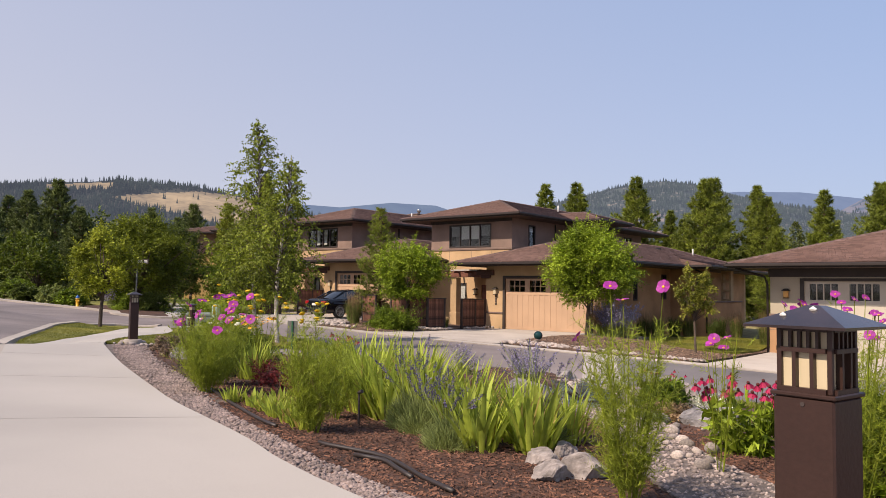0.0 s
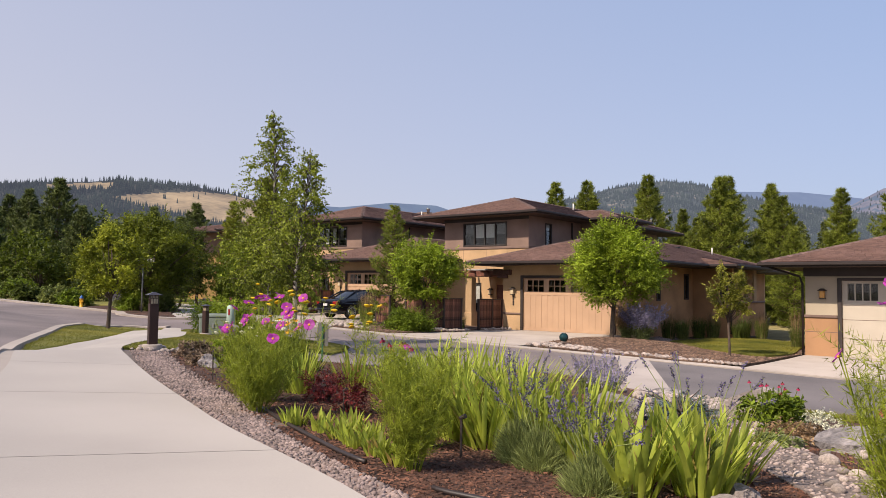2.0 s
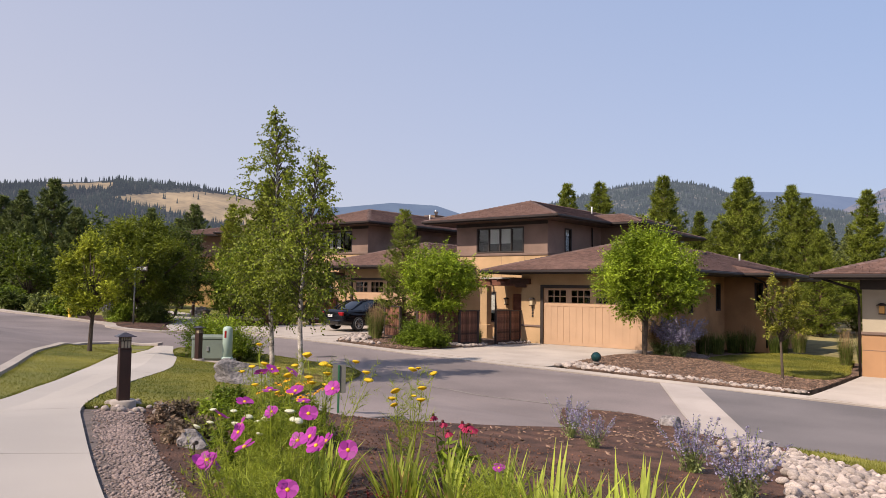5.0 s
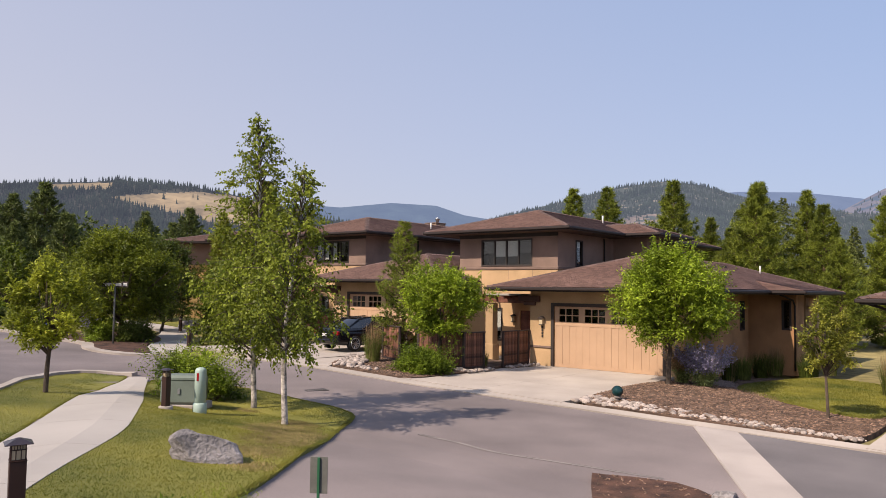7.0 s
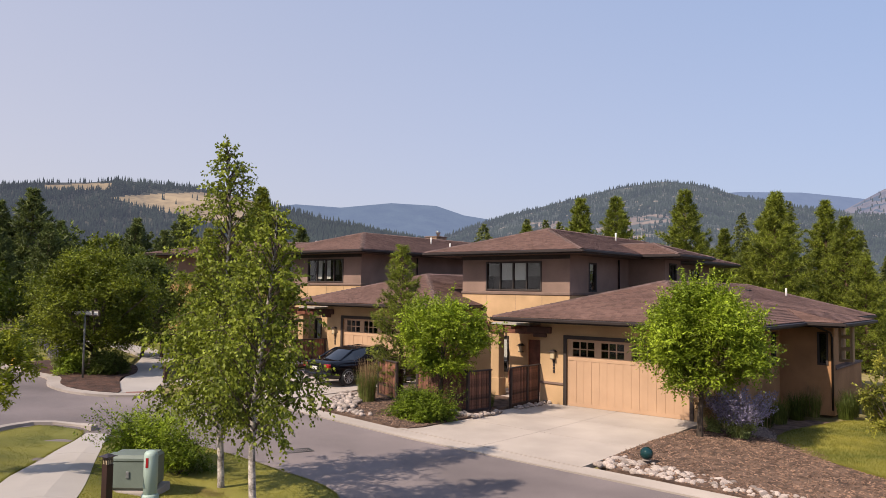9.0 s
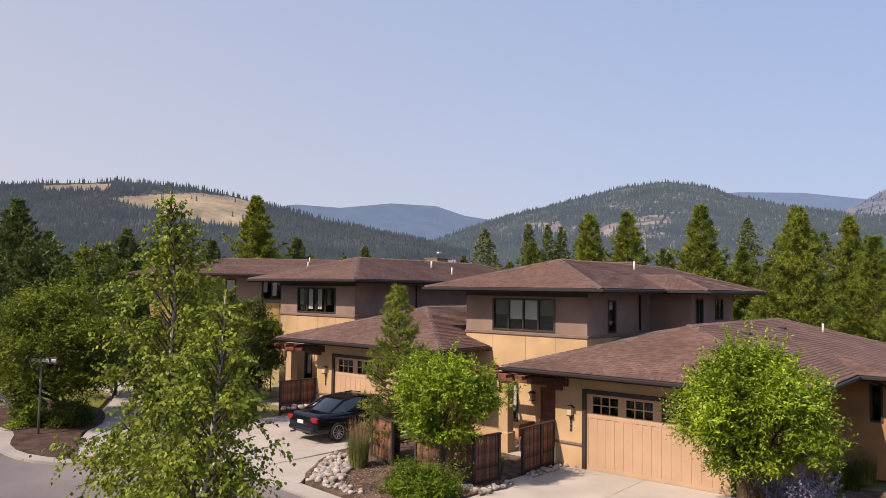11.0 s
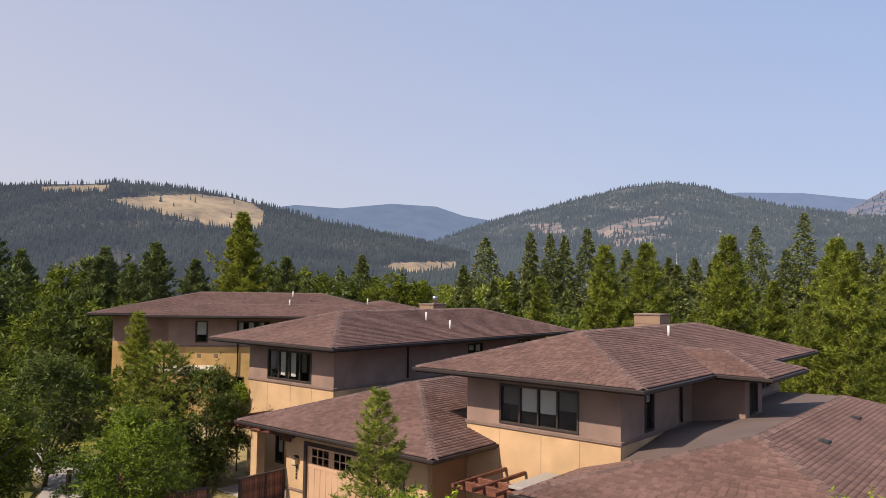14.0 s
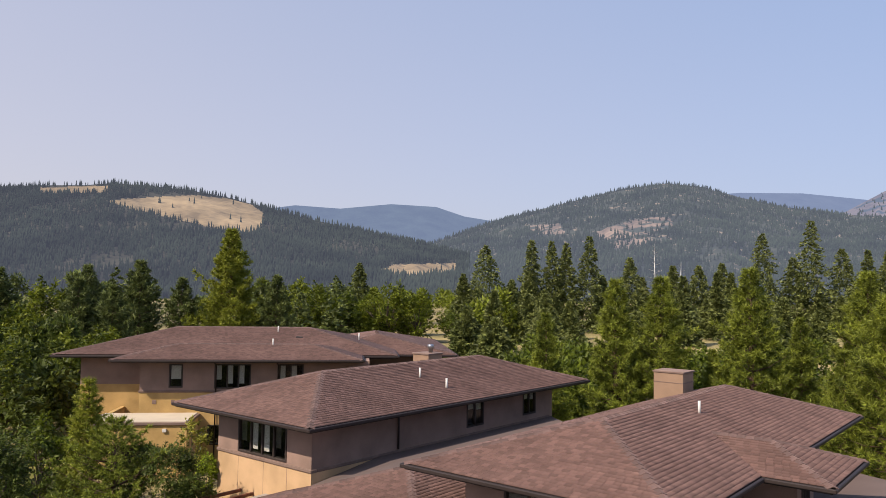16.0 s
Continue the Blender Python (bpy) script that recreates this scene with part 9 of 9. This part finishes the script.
# planting round the houses
shrub("planter_shrub", "spreading bright green shrub in the planter", -21.75, 23.1, 0.85, 1.25, MIDLEAF, 401, 50, 360, 0.065, 0.03, shoots=50)
shrub("planter_shrub", "green shrub at the planter's kerb", -21.1, 22.75, 0.65, 0.7, MIDLEAF, 402, 30, 300, 0.06, 0.03)
tall_grass(-25.0, 23.9, 1.55, 0.55, 403, 620, 0.03)
tall_grass(-21.75, 26.5, 0.8, 0.45, 404, 420, 0.02, "round clump of fine green grass by the fence", None, False)
sage(-13.5, 27.4, 1.35, 1.0, 405, 120, "large violet Russian sage bush beside the garage", 0.12)
sage(-14.4, 27.9, 1.2, 0.7, 406, 80, "violet Russian sage bush at the garage corner", 0.1, STRAW)
k = 410
for x, y, h in ((-13.7, 30.4, 1.25), (-13.6, 31.6, 1.2), (-13.4, 33.0, 1.3), (-13.2, 34.2, 1.2), (-12.2, 35.4, 1.35), (-11.8, 36.6, 1.3), (-12.2, 34.6, 1.0)):
    k += 1
    tall_grass(x, y, h, 0.5, k, 420, 0.05, "tall dark green grass against the house wall", DARKLEAF if k % 2 else GRASSLEAF, k in (411, 414, 416), 0.01)
for x, y, h in ((-8.9, 31.0, 1.5), (-8.8, 33.5, 1.3)):
    k += 1
    tall_grass(x, y, h, 0.35, k, 300, 0.05)
shrub("utility_shrub", "loose light green shrub behind the utility box", -21.6, 13.9, 1.3, 1.25, LIMELEAF, 431, 44, 230, 0.065, shoots=110)
shrub("utility_shrub", "dense green shrub under the birches", -20.5, 14.1, 0.9, 0.75, MIDLEAF, 432, 30, 180, 0.06, shoots=50)
shrub("corner_shrub", "rounded green shrub in the corner bed", -36.9, 19.2, 1.1, 0.95, MIDLEAF, 433, 34, 260, 0.08)
shrub("corner_shrub", "dark green shrub in the corner bed", -36.0, 20.1, 1.0, 1.1, DARKLEAF, 434, 34, 260, 0.08)
sage(-39.0, 19.6, 1.3, 0.9, 435, 60, "pale violet sage in the corner bed")
for q, (x, y, h, r) in enumerate(((-44, 19.5, 0.9, 1.0), (-47, 19.8, 1.0, 1.2), (-50, 19.4, 0.8, 1.1), (-53, 20.2, 1.3, 1.5), (-56, 19.6, 0.9, 1.3), (-60, 20.3, 1.2, 1.6), (-65, 20, 1.4, 1.8), (-58, 22.5, 2.0, 2.0), (-49, 22.8, 1.6, 1.5), (-70, 21, 1.8, 2.2))):
    shrub("roadside_shrub", "low green shrub beyond the street", x, y, h, r, (MIDLEAF, GRASSLEAF, DARKLEAF)[q % 3], 440 + q, 30, 110, 0.16, group="roadside shrubs")
for q, (x, y, h, r) in enumerate(((-34.8, 26.4, 1.0, 0.8), (-36.5, 25.6, 1.2, 1.0), (-38.2, 32.8, 1.3, 0.9))):
    shrub("house_shrub", "dark green shrub by the second driveway", x, y, h, r, (DARKLEAF, DARKLEAF, GRASSLEAF)[q], 455 + q, 30, 140, 0.1, group="driveway shrubs")
coneflowers(-34.9, 26.0, 0.9, 0.3, 459, 8, "red day lilies beside the fence")
tall_grass(-43.3, 37.6, 1.0, 0.9, 460, 420, 0, "bright green grass clump by the rear house", LIMELEAF, False, 0.02)

# ---------------------------------------------------------------- loose ground cover


def in_poly(poly, n, rng, keep=None):
    xs, ys = [p[0] for p in poly], [p[1] for p in poly]
    x, y = rng.uniform(min(xs), max(xs), n), rng.uniform(min(ys), max(ys), n)
    ok = inside(x, y, poly)
    if keep is not None:
        ok &= keep(x, y)
    return x[ok], y[ok]


def pebbles(name, x, y, lift, size, rng, label, material):
    B = np.array([(0, 0, 1), (1, 0, 0.1), (0.3, 0.95, -0.1), (-0.8, 0.6, 0.1), (-0.8, -0.6, -0.1), (0.3, -0.95, 0.1), (0, 0, -1)])
    F0 = np.array([(0, 1 + k, 1 + (k + 1) % 5) for k in range(5)] + [(6, 1 + (k + 1) % 5, 1 + k) for k in range(5)])
    n = len(x)
    s = size * (0.5 + 0.9 * rng.random(n) ** 1.5)
    ax = np.stack([0.8 + 0.6 * rng.random(n), 0.7 + 0.4 * rng.random(n), 0.5 + 0.3 * rng.random(n)], 1)
    a = rng.random(n) * 6.28
    P = B[None] * ax[:, None] * s[:, None, None]
    X = P[..., 0] * np.cos(a)[:, None] - P[..., 1] * np.sin(a)[:, None]
    Y = P[..., 0] * np.sin(a)[:, None] + P[..., 1] * np.cos(a)[:, None]
    V = np.stack([X + x[:, None], Y + y[:, None], P[..., 2] + (ground_z(x, y) + lift + s * 0.3)[:, None]], -1)
    F = (np.arange(n)[:, None, None] * 7 + F0[None]).reshape(-1, 3)
    solid(name, np_mesh(name, V.reshape(-1, 3), F, True), material, label, "gravel", kind="stuff")


rng = np.random.default_rng(500)
sg = np.array(SIDE_GRAVEL)
i = rng.integers(0, len(sg) - 1, 3500)
q = sg[i] + (sg[i + 1] - sg[i]) * rng.random(3500)[:, None] + rng.normal(size=(3500, 2)) * 0.18
pebbles("side_pebbles", q[:, 0], q[:, 1], 0.075, 0.03, rng, "grey pebbles round the side lawn", PEBBLE)
gl = np.array(GRAVEL_LINE)
i = rng.integers(0, len(gl) - 1, 26000)
q = gl[i] + (gl[i + 1] - gl[i]) * rng.random(26000)[:, None]
tn = gl[i + 1] - gl[i]
tn /= np.linalg.norm(tn, axis=1)[:, None]
off = rng.uniform(0.03, 0.3, 26000) - np.clip((-q[:, 0] - 4.6) * 0.12, 0, 0.26) * rng.random(26000)
q = q + np.stack([-tn[:, 1], tn[:, 0]], 1) * off[:, None]
ok = (q[:, 0] < 1) & (q[:, 0] > -11.6)
pebbles("gravel", q[ok, 0], q[ok, 1], 0.02, 0.0145, rng, "rounded grey-pink gravel along the path", PEBBLE)
x, y = in_poly(CREEK, 46000, rng)
x2, y2 = in_poly(CREEK, 6500, rng, lambda x, y: y > 8.6)
pebbles("creek_cobbles", x2, y2, 0.03, 0.05, rng, "rounded pale cobbles of the dry creek", ROCKSTUFF)
pebbles("creek_gravel", x, y, 0.028, 0.0145, rng, "grey creek gravel between the stones", CREEKGRAVEL)


def chips(name, x, y, lift, rng, label, L=0.05, z_of=ground_z, material=CHIP):
    n = len(x)
    a = rng.random(n) * 6.28
    l, w = L * (0.5 + rng.random(n)), L * 0.28 * (0.6 + 0.8 * rng.random(n))
    d = np.stack([np.cos(a), np.sin(a), rng.normal(size=n) * 0.25], 1)
    s = np.stack([-np.sin(a), np.cos(a), rng.normal(size=n) * 0.25], 1)
    c = np.stack([x, y, z_of(x, y) + lift], 1)
    top = np.array([0, 0, 1]) * 0.006
    V = np.stack([c - d * l[:, None] / 2 - s * w[:, None] / 2, c + d * l[:, None] / 2 - s * w[:, None] / 2, c + d * l[:, None] / 2 + s * w[:, None] / 2, c - d * l[:, None] / 2 + s * w[:, None] / 2], 1)
    V = np.concatenate([V + top, V - top], 1)
    f0 = np.array([(0, 1, 2, 3), (4, 5, 1, 0), (5, 6, 2, 1), (6, 7, 3, 2), (7, 4, 0, 3)])
    F = (np.arange(n)[:, None, None] * 8 + f0[None]).reshape(-1, 4)
    solid(name, np_mesh(name, V.reshape(-1, 3), F), material, label, "mulch", kind="stuff")


near_bed = lambda x, y: (x < 0.8) & (x > -6.5) & (y < 6.2) & ~inside(x, y, CREEK)
x, y = in_poly(BED, 560000, rng, near_bed)
n = len(x)
a = rng.random(n) * 6.28
l, w = 0.01 + 0.03 * rng.random(n) ** 1.8, 0.0015 + 0.0028 * rng.random(n)
d = np.stack([np.cos(a), np.sin(a), rng.normal(size=n) * 0.22], 1) * l[:, None] / 2
s = np.stack([-np.sin(a) * w, np.cos(a) * w, 0 * a], 1)
c = np.stack([x, y, ground_z(x, y) + 0.018 + 0.008 * rng.random(n)], 1)
up = np.array([0, 0, 0.003])
V = np.stack([c - d - s - up, c + d - s - up, c - d + up, c + d + up, c - d + s - up, c + d + s - up], 1)
F = (np.arange(n)[:, None, None] * 6 + np.array([(0, 1, 3, 2), (2, 3, 5, 4)])[None]).reshape(-1, 4)
solid("shredded_bark", np_mesh("shredded_bark", V.reshape(-1, 3), F), CHIP, "shredded red-brown bark mulch on the bed", "mulch", kind="stuff")
x, y = in_poly(BED, 40000, rng, lambda x, y: (x < 0.8) & (x > -11) & (y < 9) & ~inside(x, y, CREEK) & ~near_bed(x, y))
chips("bark_chips", x, y, 0.022, rng, "loose red-brown bark chips on the bed", 0.02)
mz = lambda x, y: ground_z(x, y) + 0.2 * np.exp(-((x + 13.6) ** 2 / 6 + (y - 25.5) ** 2 / 7))
x, y = in_poly(BED_N, 16000, rng, lambda x, y: y < 28.5)
chips("mound_chips", x, y, 0.04, rng, "loose faded bark chips on the mound", 0.06, mz, FADEDCHIP)
x, y = in_poly(BED, 9000, rng, lambda x, y: (x < -7) & (y > 9))
chips("roadside_chips", x, y, 0.022, rng, "loose faded bark chips by the asphalt", 0.05, ground_z, FADEDCHIP)
x, y = in_poly(BED_M, 7000, rng, lambda x, y: y < 26.5)
chips("planter_chips", x, y, 0.05, rng, "loose faded bark chips in the planter", 0.06, ground_z, FADEDCHIP)


FOOTWAY = [tuple(p) for p in PATH_R] + [tuple(p) for p in PATH_L[::-1]]


def blades(name, poly, n, rng, h, lift, label, material=BLADE, keep=None):
    """Short grass over a lawn, with a fringe that leans out over its rim."""
    x, y = in_poly(poly, n, rng, keep)
    p = np.array(poly)
    q = np.roll(p, -1, 0)
    i = rng.choice(len(p), n // 12, p=np.linalg.norm(q - p, axis=1) / np.linalg.norm(q - p, axis=1).sum())
    if material is not BLADE:
        i = i[:0]
    e = p[i] + (q[i] - p[i]) * rng.random((len(i), 1)) + rng.normal(size=(len(i), 2)) * 0.025
    x, y = np.concatenate([x, e[:, 0]]), np.concatenate([y, e[:, 1]])
    clear = ~inside(x, y, FOOTWAY)
    x, y = x[clear], y[clear]
    m = len(x)
    a, t = rng.random(m) * 6.28, rng.normal(size=(m, 2)) * 0.5
    hh = h * (0.6 + 0.7 * rng.random(m))
    w = 0.0035 + 0.005 * rng.random(m)
    c = np.stack([x, y, ground_z(x, y) + lift - 0.004], 1)
    s = np.stack([np.cos(a) * w, np.sin(a) * w, 0 * a], 1)
    tip = c + np.stack([t[:, 0] * hh, t[:, 1] * hh, hh], 1)
    V = np.stack([c - s, c + s, tip], 1)
    solid(name, np_mesh(name, V.reshape(-1, 3), np.arange(m * 3).reshape(-1, 3)), material, label, "grass", kind="stuff")


blades("grass_birch", LAWN_B, 260000, rng, 0.022, 0.04, "short mown grass with dry patches under the birches")
blades("grass_verge", LAWN_L, 130000, rng, 0.022, 0.036, "short mown grass of the verge")
blades("grass_side", LAWN_N, 50000, rng, 0.045, 0.1, "short mown grass of the side lawn")
blades("grass_roadside", GRASS_R, 50000, rng, 0.045, 0.04, "short mown grass beside the street")

DRYBLADE = mat("dry_grass_blade", (0.24, 0.18, 0.07), 0.7, 0.3, 1.2, 4, 0, tint=(0.33, 0.25, 0.11), island=0.25, trans=0.2)
PATCHES = ((-16.4, 12.8, 0.9), (-15.6, 12.6, 0.8), (-15.2, 11.9, 0.7), (-16.9, 13.6, 0.7), (-14.6, 11.3, 0.9), (-18.9, 13.8, 0.5), (-13.9, 10.3, 0.8), (-15.8, 12.2, 0.9), (-13.0, 9.6, 0.5))
worn = lambda x, y: np.max([np.exp(-((x - a) ** 2 + (y - b) ** 2) / (2 * (r * 0.55) ** 2)) for a, b, r in PATCHES], axis=0) > 0.25 + 0.75 * rng.random(len(x))
blades("dry_grass", [(-19.5, 9), (-12.5, 9), (-12.5, 14.5), (-19.5, 14.5)], 190000, rng, 0.024, 0.042, "dry straw-coloured grass patches by the birches", DRYBLADE, lambda x, y: inside(x, y, LAWN_B) & worn(x, y))
